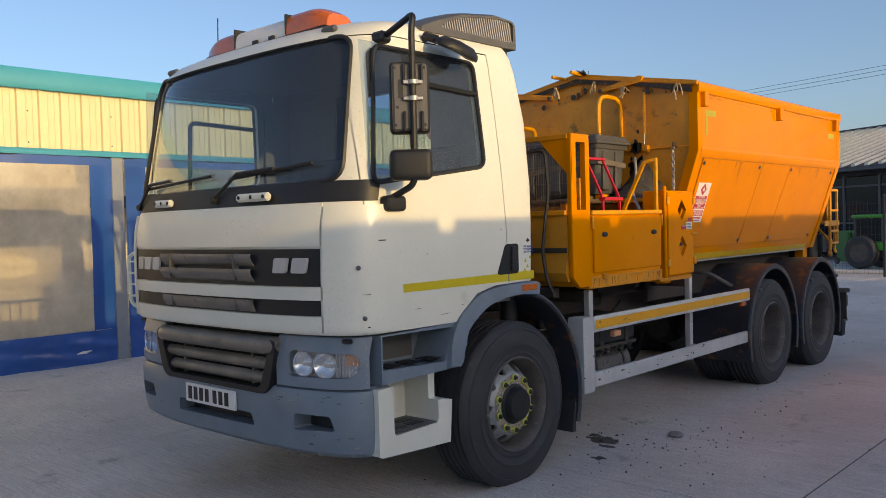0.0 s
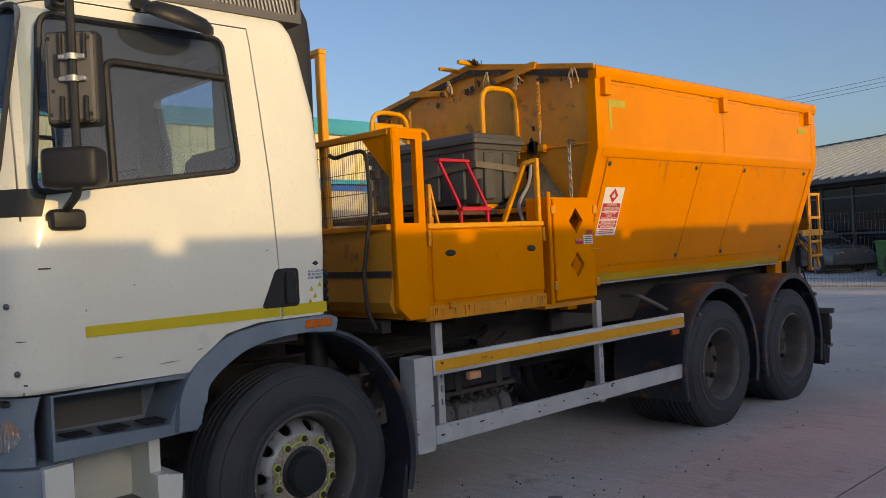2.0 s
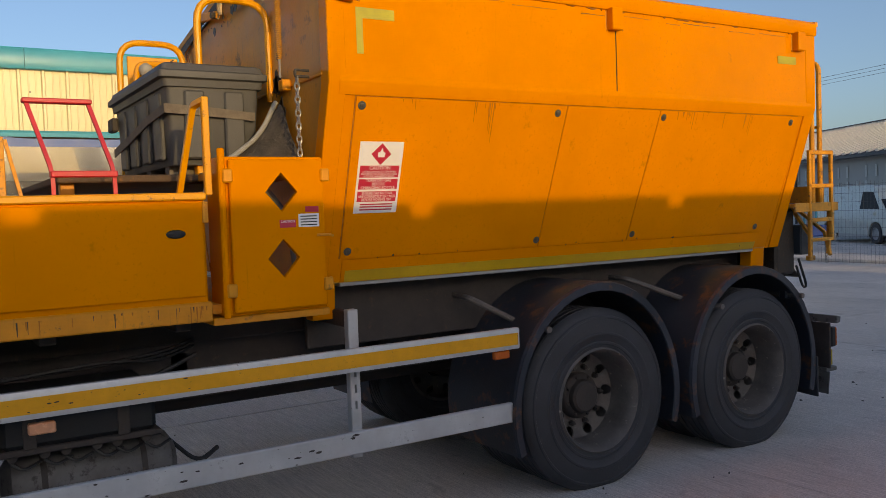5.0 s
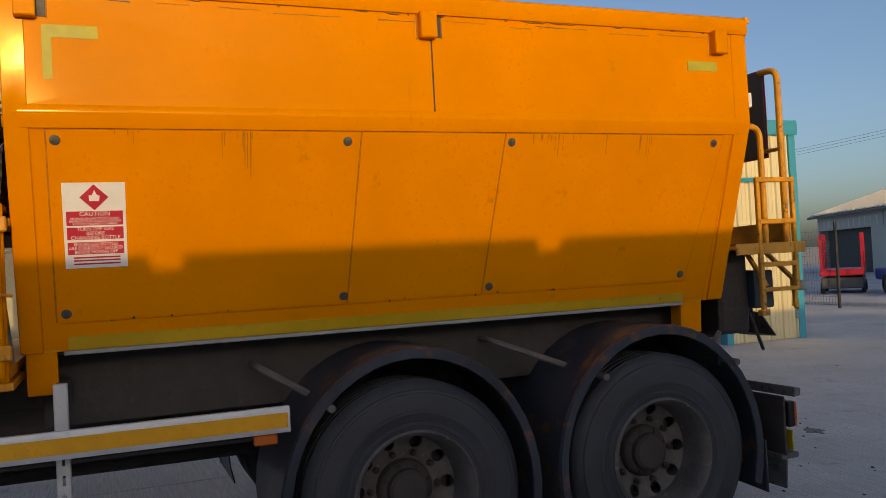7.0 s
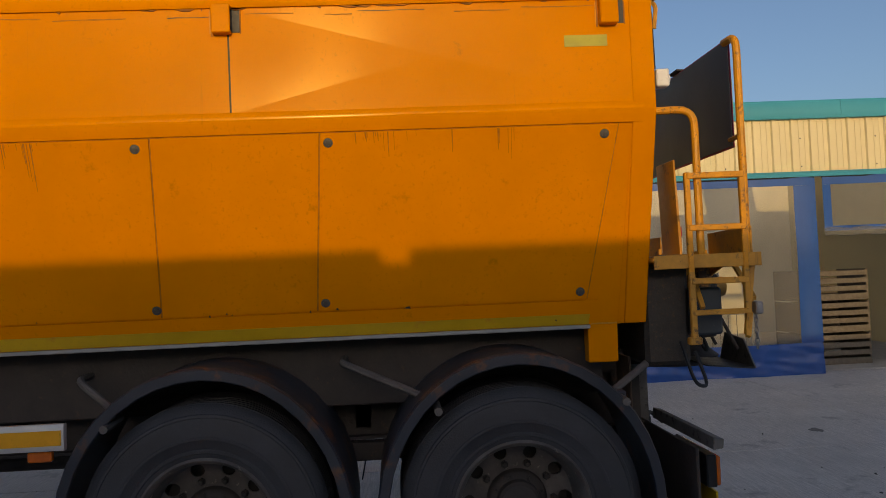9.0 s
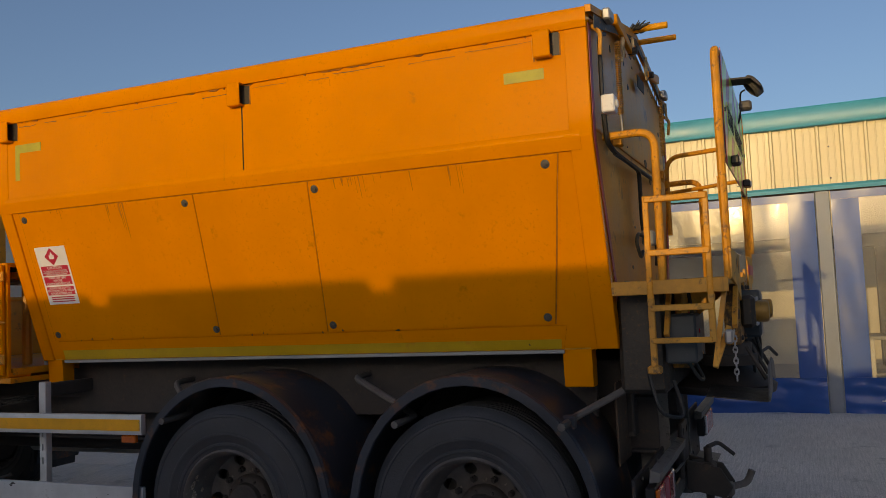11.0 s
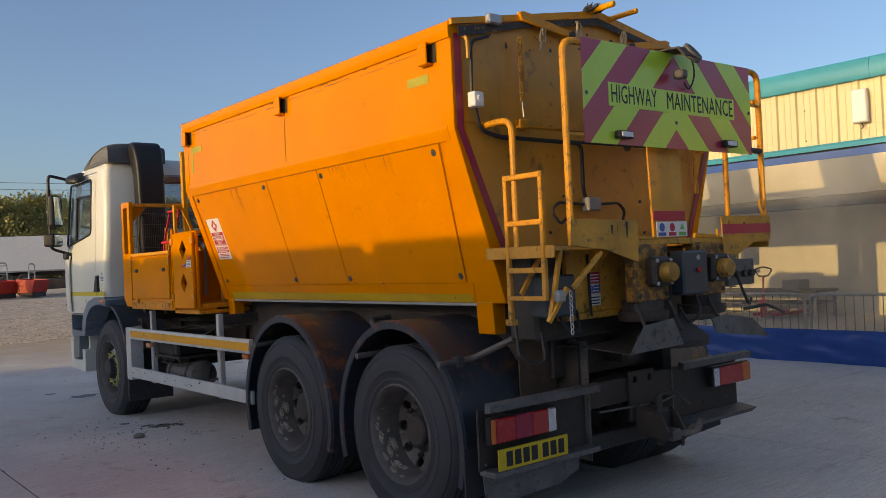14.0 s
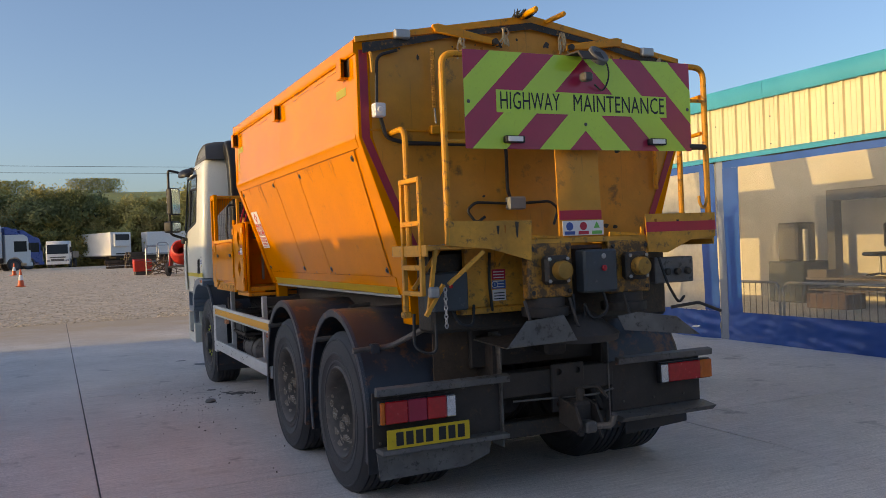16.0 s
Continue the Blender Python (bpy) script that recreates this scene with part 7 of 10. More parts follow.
    part("sticker", box((XO + 0.006, XO + 0.0075), (2.275, 2.375), (1.565, 1.625), 0), M["sign_white"], g)
    part("sticker", box((XO + 0.006, XO + 0.0075), (2.31, 2.375), (1.632, 1.658), 0), M["sign_red"], g)
    st = part("sticker", box((XO + 0.006, XO + 0.0075), (2.185, 2.262), (1.565, 1.60), 0), M["sign_red"], g)
    lettering("CAUTION", 0.015, M["sign_white"], st, (XO + 0.0082, 2.2235, 1.592), "side")
    for k in range(4):
        part("text_bar", box((XO + 0.0075, XO + 0.0083), (2.285, 2.365), (1.572 + 0.013 * k, 1.577 + 0.013 * k), 0), M["ink"], g)
    part("bolt_handle", tube([(XO + 0.01, 2.36, 1.525), (XO + 0.03, 2.41, 1.525), (XO + 0.01, 2.44, 1.52)], 0.007, 6), ow, g)
    part("deck_board", box((0.62, XO - 0.03), (1.88, 2.43), (1.150, 1.183), 0.004), ow, lorry, "rusty deck board")
    part("gas_pipe", tube([(0.80, 2.40, 1.20), (0.80, 2.36, 1.62), (0.84, 2.20, 1.80), (0.86, 2.05, 1.76), (0.86, 2.02, 1.30)], 0.014, 8, 0.09), M["box_grey"], lorry, "pale bent pipe behind the cabinet")
    part("pipe_post", rod("z", 0.74, 2.16, 1.18, 0.03, 0.60, 10), M["orange_dirty"], lorry)
    # grab frame by the cabinet, hoops by the hopper
    gf = part("grab_frame", box((XO - 0.075, XO - 0.045), (1.875, 1.905), (1.72, 2.145), 0.004), M["rail"], lorry, "orange grab post with a slanting brace")
    part("brace", tube([(0.80, 1.835, 1.72), (0.985, 1.865, 2.115), (XO - 0.06, 1.888, 2.13)], 0.018, 4, 0.02), M["rail"], gf)
    part("hoop_rail", tube([(0.45, 2.06, 1.83), (0.45, 2.06, 2.735), (0.45, 2.43, 2.735), (0.45, 2.43, 2.22)], 0.019, 10, 0.13), M["rail"], lorry, "orange bent hoop rail")
    part("hoop_foot", box((0.42, 0.48), (2.02, 2.16), (1.835, 1.95), 0.004), M["rail"], lorry)
    part("hoop_rail", tube([(-0.62, 1.90, 1.83), (-0.62, 1.90, 2.70), (-0.62, 2.28, 2.70), (-0.62, 2.28, 1.9)], 0.019, 10, 0.13), M["rail"], lorry, "orange bent hoop rail")
    part("valve", lathe([(0.012, 0), (0.045, 0.005), (0.045, 0.02), (0.016, 0.03), (0.016, 0.06), (0.034, 0.075), (0.042, 0.10), (0.034, 0.125), (0.012, 0.14), (0, 0.14)], pose(-0.40, 2.0, 2.40), 14), M["box_grey"], lorry, "grey valve body")
    part("valve_wheel", lathe([(0.01, 0), (0.05, 0.0), (0.055, 0.012), (0.05, 0.024), (0.01, 0.02)], pose(-0.40, 2.0, 2.375), 16), M["red"], lorry, "red hand wheel")
    part("pipe", tube([(-0.42, 1.95, 2.40), (-0.42, 1.95, 2.54), (-0.40, 2.3, 2.54), (-0.40, 2.3, 2.2)], 0.018, 8, 0.08), M["rail"], lorry)
    part("backboard", box((-0.66, -0.64), (1.95, 2.25), (2.42, 2.62), 0.004), M["rail"], lorry)
    # mast of the loader behind the cab
    part("mast_post", box((0.43, 0.485), (0.615, 0.662), (1.735, 2.795), 0.006), M["rail"], lorry, "orange mast post")
    part("mast_post", prism([(0.615, 1.24), (0.705, 1.24), (0.705, 2.785), (0.615, 2.785)], "x", 0.16, 0.20, 0.006), M["rail"], lorry, "wide orange mast channel")
    part("mast_flange", box((0.10, 0.16), (0.615, 0.630), (1.24, 2.785), 0.003), M["rail"], lorry)
    part("mast_post", box((-0.16, -0.08), (0.83, 0.905), (1.24, 2.79), 0.006), M["rail"], lorry, "orange mast post")
    part("mast_ram", rod("z", 0.0, 0.80, 1.60, 0.034, 1.17, 14), M["orange_red"], lorry, "orange-red hydraulic ram")
    part("mast_rod", rod("z", 0.0, 0.80, 2.765, 0.02, 0.03, 12), M["chassis"], lorry)
    part("mast_link", box((-0.14, 0.03), (0.70, 0.86), (2.775, 2.80), 0.004), M["rail"], lorry)
    part("mast_cap", box((-0.60, 0.49), (0.612, 0.665), (2.79, 2.825), 0.006), M["rail"], lorry)
    part("mast_brace", tube([(-0.10, 0.62, 2.25), (-0.45, 0.55, 2.72)], 0.02, 8), M["orange_red"], lorry)
    part("mast_brace", tube([(-0.10, 0.60, 2.62), (-0.55, 0.55, 2.60)], 0.035, 8), M["orange_red"], lorry)
    part("winch_box", box((-0.62, -0.32), (0.52, 0.70), (2.835, 2.99), 0.01), M["box_grey"], lorry, "grey winch box")
    part("work_lamp", prism(round_poly([(0.90, 2.80), (1.015, 2.86), (1.0, 2.915), (0.90, 2.90)], 0.012), "x", -0.36, -0.24, 0.004), M["box_grey"], lorry, "grey work lamp")
    part("lamp_bracket", box((-0.33, -0.10), (0.86, 0.91), (2.79, 2.82), 0.004), M["chassis"], lorry)
    part("junction_box", box((-0.19, -0.10), (0.866, 0.915), (2.55, 2.68), 0.008), M["box_grey"], lorry, "grey junction box")
    hose = [(0.62, 0.56, 2.16), (0.70, 0.53, 2.13), (0.80, 0.55, 2.15), (0.93, 0.58, 2.16), (0.95, 0.58, 1.85), (0.93, 0.57, 1.70), (0.93, 0.52, 1.45), (0.98, 0.50, 1.25), (1.02, 0.52, 1.16)]
    part("hose", tube(hose, 0.012, 8, 0.06), M["cable"], lorry, "black hydraulic hose")
    part("side_brace", box((0.84, 0.87), (1.10, 1.125), (1.73, 1.98), 0.003), M["rail_worn"], lorry)
    part("side_brace", tube([(0.86, 1.18, 1.73), (0.85, 1.13, 1.97)], 0.010, 4), M["rail_worn"], lorry)
    part("grey_hose", tube([(0.60, 2.40, 2.20), (0.68, 2.28, 2.02), (0.74, 2.10, 1.90), (0.82, 1.98, 1.84), (0.90, 1.93, 1.74)], 0.013, 8, 0.12), M["box_grey"], lorry, "pale grey hose over the grit")
    # chain on its hook
    hook = part("chain_hook", tube([(0.99, Y0 - 0.02, 2.30), (0.99, Y0 - 0.09, 2.30), (0.99, Y0 - 0.09, 2.27), (0.99, Y0 - 0.02, 2.27)], 0.007, 6, 0.01), M["chassis"], lorry)
    for k in range(13):
        pts = [(0.012 * math.cos(t), 0, 0.021 * math.sin(t)) for t in [2 * math.pi * j / 10 for j in range(10)]]
        link = tube(pts, 0.0045, 5, closed=True)
        part("chain_link", link, M["steel"], hook, at=pose(0.985, Y0 - 0.08, 2.255 - k * 0.031, 0, 0, 90 * (k % 2)))


hopper = make_hopper()
make_caution_sign(hopper)
make_deck()


# ---- loose things on the deck ----
def make_chest():
    ob = thing("storage_chest", "dark grey ribbed plastic chest with lid, strapped on the deck", "storage box", (-0.04, 2.10, 1.886))
    body = loft([[(x, y, z) for x, y in round_poly([(-w, -d), (w, -d), (w, d), (-w, d)], 0.03)] for z, w, d in ((0, 0.545, 0.205), (0.02, 0.555, 0.212), (0.385, 0.585, 0.235))])
    b = part("body", body, M["chest"], ob)
    for x in (-0.4, 0.0, 0.4):
        part("skid", box((x - 0.04, x + 0.04), (-0.20, 0.20), (-0.05, 0.004), 0.004), M["strap"], ob, "timber skid")
    for x in (-0.40, -0.14, 0.14, 0.40):
        for s in (-1, 1):
            part("rib", prism([(x - 0.07, 0.03), (x + 0.07, 0.03), (x + 0.075, 0.365), (x - 0.075, 0.365)], "y", s * 0.215, s * 0.243, 0.008), M["chest"], b)
    for y in (-0.1, 0.1):
        for s in (-1, 1):
            part("rib", prism([(y - 0.05, 0.03), (y + 0.05, 0.03), (y + 0.05, 0.365), (y - 0.05, 0.365)], "x", s * 0.555, s * 0.596, 0.008), M["chest"], b)
    lid = loft([[(x, y, z) for x, y in round_poly([(-w, -d), (w, -d), (w, d), (-w, d)], 0.03)] for z, w, d in ((0.380, 0.60, 0.25), (0.415, 0.605, 0.255), (0.422, 0.625, 0.275), (0.452, 0.625, 0.275), (0.460, 0.61, 0.26), (0.488, 0.60, 0.25), (0.496, 0.585, 0.235))])
    part("lid", lid, M["chest"], ob)
    part("strap", prism([(-0.60, 0.12), (-0.2, 0.165), (0.25, 0.225), (0.60, 0.25), (0.60, 0.295), (0.25, 0.27), (-0.2, 0.212), (-0.60, 0.168)], "y", -0.252, -0.245), M["strap"], ob, "dusty ratchet strap")
    part("strap", prism([(-0.25, 0.25), (0.0, 0.235), (0.2, 0.22), (0.2, 0.262), (0.0, 0.28), (-0.25, 0.295)], "x", 0.597, 0.604), M["strap"], ob, "dusty ratchet strap")
    part("strap", slab([[(-0.61, -0.2, z), (0.0, -0.2, z), (0.61, -0.2, z)] for z in (0.498, 0.503)], 0.004), M["strap"], ob)
    part("buckle", box((-0.56, -0.44), (-0.29, -0.25), (0.26, 0.34), 0.008), M["chassis"], ob)


def make_red_steps():
    ob = thing("red_steps", "small red steel steps leaning on the locker", "steps", (0.95, 1.425, 1.73))
    for y in (-0.135, 0.105):
        rail = tube([(0.0, y, 0.0), (0.0, y, 0.10), (-0.10, y - 0.075, 0.40), (-0.10, y - 0.075, 0.41)], 0.0115, 4, 0.05)
        part("rail", rail, M["red"], ob)
    part("tread", box((-0.125, -0.075), (-0.225, 0.045), (0.392, 0.412), 0.004), M["red"], ob)
    part("tread", box((-0.03, 0.03), (-0.145, 0.115), (0.078, 0.104), 0.004), M["red"], ob)


def make_grit_heap():
    bm = bmesh.new()
    n = 22
    rows = []
    for i in range(n + 1):
        row = []
        for k in range(n + 1):
            u, v = i / n * 2 - 1, k / n
            x, y = 0.66 + 0.30 * u, 2.02 + 0.37 * v
            z = 1.838 + max(0.0, (0.30 * v ** 1.5) * (1 - abs(u) ** 1.3)) * (1 + 0.5 * noise.noise((x * 5, y * 5, 7))) + 0.03 * noise.noise((x * 14, y * 14, 1))
            row.append(bm.verts.new((x, y, z)))
        rows.append(row)
    for a, b in zip(rows, rows[1:]):
        for k in range(n):
            bm.faces.new((a[k], a[k + 1], b[k + 1], b[k]))
    ob = part("grit_heap", bm, M["grit"])
    tagged(ob, "dark spilled grit and salt heaped against the hopper", "grit", kind="stuff")
    part("deck_shelf", box((0.36, 0.97), (1.98, 2.43), (1.80, 1.836), 0.004), M["orange_worn"], lorry)


make_chest()
make_red_steps()
make_grit_heap()


# ---- rear of the lorry ----
def clip_half(poly, n, d):
    """The part of a polygon where n.p <= d."""
    out = []
    for i in range(len(poly)):
        a, b = Vector(poly[i]), Vector(poly[(i + 1) % len(poly)])
        da, db = a.dot(n) - d, b.dot(n) - d
        if da <= 0:
            out.append(tuple(a))
        if da * db < 0:
            out.append(tuple(a + (b - a) * (da / (da - db))))
    return out


def make_board():
    xc, hw, z0, z1, y = -0.045, 0.79, 2.10, 2.648, 6.585
    b = part("warning_board", box((xc - hw, xc + hw), (y, y + 0.004), (z0, z1), 0.001), M["board_red"], lorry, "red and lime chevron highway board")
    part("board_backing", box((xc - hw + 0.01, xc + hw - 0.01), (y - 0.006, y - 0.001), (z0 + 0.01, z1 - 0.01), 0), M["charcoal"], b)
    n = Vector((1, 1))
    for lo, hi in ((0.113, 0.32), (0.535, 0.75), (0.96, 1.17)):
        p = clip_half(clip_half([(0, 0), (hw, 0), (hw, z1 - z0), (0, z1 - z0)], n, hi), -n, -lo)
        for s in (1, -1):
            pts = [(xc + s * u, z0 + v) for u, v in p]
            part("lime_stripe", prism(pts, "y", y + 0.0035, y + 0.0052), M["board_lime"], b)
    part("name_panel", box((xc - 0.60, xc + 0.59), (y + 0.0045, y + 0.0065), (2.305, 2.432), 0), M["board_lime"], b)
    for word, dx, wide in (("HIGHWAY", 0.372, 0.575), ("MAINTENANCE", -0.25, 0.655)):
        lettering(word, 0.142, M["ink"], b, (xc + dx, y + 0.0072, 2.368), "rear", stretch=wide, spacing=1.04)
    for x in (0.45, -0.55):
        l = part("marker_lamp", box((x - 0.062, x + 0.062), (y + 0.004, y + 0.045), (2.132, 2.172), 0.006), M["dark"], b)
        part("lens", box((x - 0.045, x + 0.05), (y + 0.045, y + 0.05), (2.138, 2.166), 0.002), M["sign_white"], l)
    for x, z in ((xc - 0.765, 2.36), (xc + 0.765, 2.36), (xc, 2.25)):
        part("bolt", rod("y", x, y + 0.004, z, 0.011, 0.008, 8), M["charcoal"], b)
    # reversing camera on its bracket
    k = part("camera_bracket", prism([(6.56, 2.66), (6.70, 2.655), (6.745, 2.60), (6.735, 2.597), (6.69, 2.645), (6.56, 2.652)], "x", -0.09, 0.06), M["chassis"], lorry, "bent dirty bracket over the board")
    part("work_light", lathe([(0.045, 0), (0.064, 0.01), (0.066, 0.042), (0.056, 0.050), (0.048, 0.042), (0.02, 0.036), (0, 0.036)], pose(-0.07, 6.675, 2.615, -52, 0, 14), 24), M["dull_steel"], k, "round grey work light with a domed lens")
    part("rear_camera", box((-0.05, 0.012), (6.62, 6.685), (2.49, 2.54), 0.010), M["rim"], k, "small grimy camera body")
    part("camera_cable", tube([(-0.10, 6.65, 2.62), (-0.19, 6.62, 2.63), (-0.21, 6.62, 2.53), (-0.17, 6.60, 2.44), (-0.10, 6.62, 2.48)], 0.005, 6, 0.05), M["cable"], k)


def make_rear_deck():
    ow, od, rl = M["orange_grime"], M["orange_grime"], M["rail_worn"]
    for s in (1, -1):
        x0, x1 = sorted((s * 0.36, s * 1.0))
        p = part("rear_platform", box((x0, x1), (6.07, 6.575), (1.548, 1.572), 0.004), ow, lorry, "orange rear standing platform")
        part("platform_edge", box((x1 - 0.010, x1 + 0.004) if s > 0 else (x0 - 0.004, x0 + 0.010), (6.073, 6.576), (1.515, 1.578), 0.003), ow, p)
        part("platform_grit", slab([[(x0 + 0.03 + (x1 - x0 - 0.06) * i / 14, 6.09 + 0.46 * k / 12, 1.574 + 0.016 * max(0, noise.noise((i * 0.9, k * 0.9, 3 * s)))) for k in range(13)] for i in range(15)], 0), M["salt"], p, "crust of pale road salt")
    part("near_plate", prism([(0.885, 1.705), (0.345, 1.695), (0.355, 1.465), (0.62, 1.545), (0.885, 1.57)], "y", 6.578, 6.588, 0.002), ow, lorry, "scraped orange corner plate")
    part("far_plate", prism([(-0.455, 1.715), (-1.005, 1.715), (-1.005, 1.565), (-0.80, 1.55), (-0.62, 1.475), (-0.47, 1.485)], "y", 6.578, 6.588, 0.002), ow, lorry, "orange corner plate with red tape")
    part("red_tape", box((-1.004, -0.46), (6.588, 6.590), (1.605, 1.665), 0), M["sign_red"], lorry)
    for x in (0.46, -0.5):
        part("platform_bracket", prism([(6.07, 1.548), (6.5, 1.548), (6.07, 1.20)], "x", x - 0.004, x + 0.004), od, lorry)
    # rails
    part("board_rail", tube([(0.865, 6.57, 1.57), (0.865, 6.57, 2.62), (0.72, 6.57, 2.625)], 0.019, 10, 0.09), rl, lorry, "bent orange board rail")
    part("board_rail", tube([(-0.965, 6.57, 1.57), (-0.965, 6.57, 2.63), (-0.82, 6.57, 2.635)], 0.019, 10, 0.09), rl, lorry, "bent orange board rail")
    for z in (2.14, 2.42):
        part("board_stay", tube([(0.72, 6.575, z), (0.86, 6.57, z)] if z < 2.3 else [(-0.82, 6.575, z), (-0.96, 6.57, z)], 0.012, 6), rl, lorry)
    part("board_stay", tube([(-0.82, 6.575, 2.13), (-0.96, 6.57, 2.13)], 0.02, 6), M["chassis"], lorry)
    part("side_rail", tube([(-0.95, 6.09, 1.9), (-0.95, 6.09, 2.42), (-0.95, 6.55, 2.45)], 0.016, 8, 0.1), rl, lorry)
    part("side_rail", tube([(-0.95, 6.09, 2.18), (-0.95, 6.55, 2.22)], 0.013, 8), rl, lorry)
    part("hand_rail", tube([(0.985, 6.07, 2.245), (0.985, 6.30, 2.25), (0.985, 6.30, 1.57)], 0.018, 10, 0.08), rl, lorry, "bent orange hand rail")
    part("hand_rail", tube([(-0.985, 6.07, 2.245), (-0.985, 6.30, 2.25), (-0.985, 6.30, 1.57)], 0.018, 10, 0.08), rl, lorry, "bent orange hand rail")
    part("hook_bar", tube([(-0.93, 6.60, 2.10), (-0.93, 6.60, 1.78), (-0.90, 6.60, 1.735), (-0.87, 6.60, 1.78), (-0.87, 6.60, 1.82)], 0.010, 6, 0.03), ow, lorry)
    # folded ladder on the near side
    part("ladder_rail_foot", box((0.984, 1.011), (6.231, 6.259), (1.17, 1.50), 0.004), ow, lorry)
    ld = part("ladder", box((0.985, 1.01), (6.232, 6.258), (1.49, 1.955), 0.004), rl, lorry, "small orange access ladder, folded")
    part("ladder_rail", box((0.985, 1.01), (6.488, 6.514), (1.50, 1.955), 0.004), rl, ld)
    part("ladder_rail", box((0.984, 1.011), (6.487, 6.515), (1.30, 1.51), 0.004), ow, ld)
    for z in (1.94, 1.70, 1.455):
        part("rung", box((0.98, 1.015), (6.24, 6.51), (z - 0.015, z + 0.013), 0.004), rl if z > 1.6 else ow, ld)
    part("rung", box((0.98, 1.015), (6.24, 6.50), (1.298, 1.322), 0.004), ow, ld)
    part("ladder_foot", box((0.975, 1.02), (6.215, 6.275), (1.165, 1.20), 0.006), ow, ld)
    for a, b in (((0.94, 6.56, 1.56), (0.97, 6.50, 1.20)), ((0.66, 6.583, 1.53), (0.88, 6.583, 1.36)), ((0.80, 6.3, 1.55), (0.97, 6.3, 1.33)), ((0.90, 6.56, 1.36), (0.985, 6.50, 1.19))):
        part("ladder_strut", tube([a, b], 0.015, 4), ow, lorry)
    part("padlock", box((0.93, 0.99), (6.545, 6.58), (1.29, 1.35), 0.008), M["steel"], lorry, "steel padlock")
    for k in range(9):
        pts = [(0.009 * math.cos(t), 0, 0.016 * math.sin(t)) for t in [2 * math.pi * j / 8 for j in range(8)]]
        part("chain_link", tube(pts, 0.0035, 5, closed=True), M["steel"], lorry, at=pose(0.90, 6.58, 1.33 - 0.024 * k, 0, 0, 90 * (k % 2)))
    # central chute cover
    ch = part("chute_cover", prism([(6.500, 1.585), (6.515, 1.585), (6.5185, 1.62), (6.500, 2.13), (6.488, 2.13), (6.503, 1.62)], "x", -0.185, 0.115, 0.002), M["orange_dirty"], lorry, "orange chute cover with warning label")
    part("red_tape", box((-0.183, 0.113), (6.5175, 6.5205), (1.695, 1.75), 0), M["sign_red"], ch)
    wl = part("warning_label", box((-0.19, 0.10), (6.524, 6.528), (1.60, 1.688), 0.001), M["sign_white"], ch, "label with three pictograms")
    for x, mt, pts in ((0.052, "sign_blue", 8), (-0.045, "sign_red", 8), (-0.14, "sign_green", 3)):
        p = [(x + 0.026 * math.cos(2 * math.pi * k / pts + math.pi / 2), 1.655 + 0.026 * math.sin(2 * math.pi * k / pts + math.pi / 2)) for k in range(pts)]
        part("pictogram", prism(p, "y", 6.5275, 6.5288), M[mt], wl)
        part("text_block", box((x - 0.036, x + 0.036), (6.5275, 6.5288), (1.606, 1.626), 0), M[mt], wl)
    # orange side panel with stickers
    sp = part("drive_panel", box((0.10, 0.66), (6.30, 6.34), (1.20, 1.56), 0.006), od, lorry, "stained orange drive panel with stickers")
    for a, b, mt in ((1.36, 1.42, "sign_red"), (1.305, 1.355, "sign_blue"), (1.235, 1.30, "sign_white")):
        l = part("sticker", box((0.395, 0.485), (6.34, 6.342), (a, b), 0), M[mt], sp)
        for k in range(3):
            part("text_bar", box((0.405, 0.475), (6.342, 6.343), (a + 0.008 + 0.017 * k, a + 0.014 + 0.017 * k), 0), M["ink" if mt == "sign_white" else "sign_white"], l)
    disc = part("sign_disc", rod("y", 0.468, 6.342, 1.331, 0.021, 0.0012, 18, bev=0), M["sign_white"], sp, "blue round mandatory sign")
    part("sign_face", rod("y", 0.468, 6.3432, 1.331, 0.017, 0.0008, 18, bev=0), M["sign_blue"], disc)
    part("sign_mark", box((0.466, 0.470), (6.344, 6.3446), (1.322, 1.342), 0), M["sign_white"], disc)
    part("lower_sill", box((0.05, 0.70), (6.28, 6.36), (1.165, 1.20), 0.006), ow, lorry)
    # near-black colour paints the deep shade round the spreader body
    part("drive_body", box((-0.85, 0.85), (6.06, 6.28), (1.06, 1.54), 0.02), M["grease_shade"], lorry, "grimy spreader body, coloured black for the shade around it")
    part("side_box", box((0.68, 0.90), (6.28, 6.42), (1.20, 1.42), 0.01), M["box_dark"], lorry, "dark control box with red dot")
    part("red_dot", rod("y", 0.79, 6.42, 1.34, 0.012, 0.006, 12), M["red_lens"], lorry)
    # two gearboxes with caps over the spinner drives
    for x, cap in ((0.225, 0.205), (-0.335, -0.345)):
        g = part("gear_plate", box((x - 0.15, x + 0.15), (6.50, 6.575), (1.245, 1.565), 0.008), M["orange_greasy"], lorry, "greasy drive plate")
        part("gearbox", box((x - 0.10, x + 0.07), (6.57, 6.645), (1.325, 1.49), 0.02), M["grease_shade"], g)
        part("cap", lathe([(0.055, 0), (0.055, 0.05), (0.048, 0.062), (0.02, 0.066), (0, 0.066)], along("y", cap, 6.645, 1.405), 20), M["brass"], g, "round yellow bearing cap")
        for dx in (-0.12, 0.12):
            for z in (1.28, 1.53):
                part("bolt", rod("y", x + dx, 6.575, z, 0.014, 0.012, 6), M["chassis"], g)
        for dx, z in ((-0.07, 1.345), (0.05, 1.345), (-0.07, 1.47), (0.05, 1.47)):
            part("bolt", rod("y", x + dx, 6.645, z, 0.012, 0.012, 6), M["steel"], g)
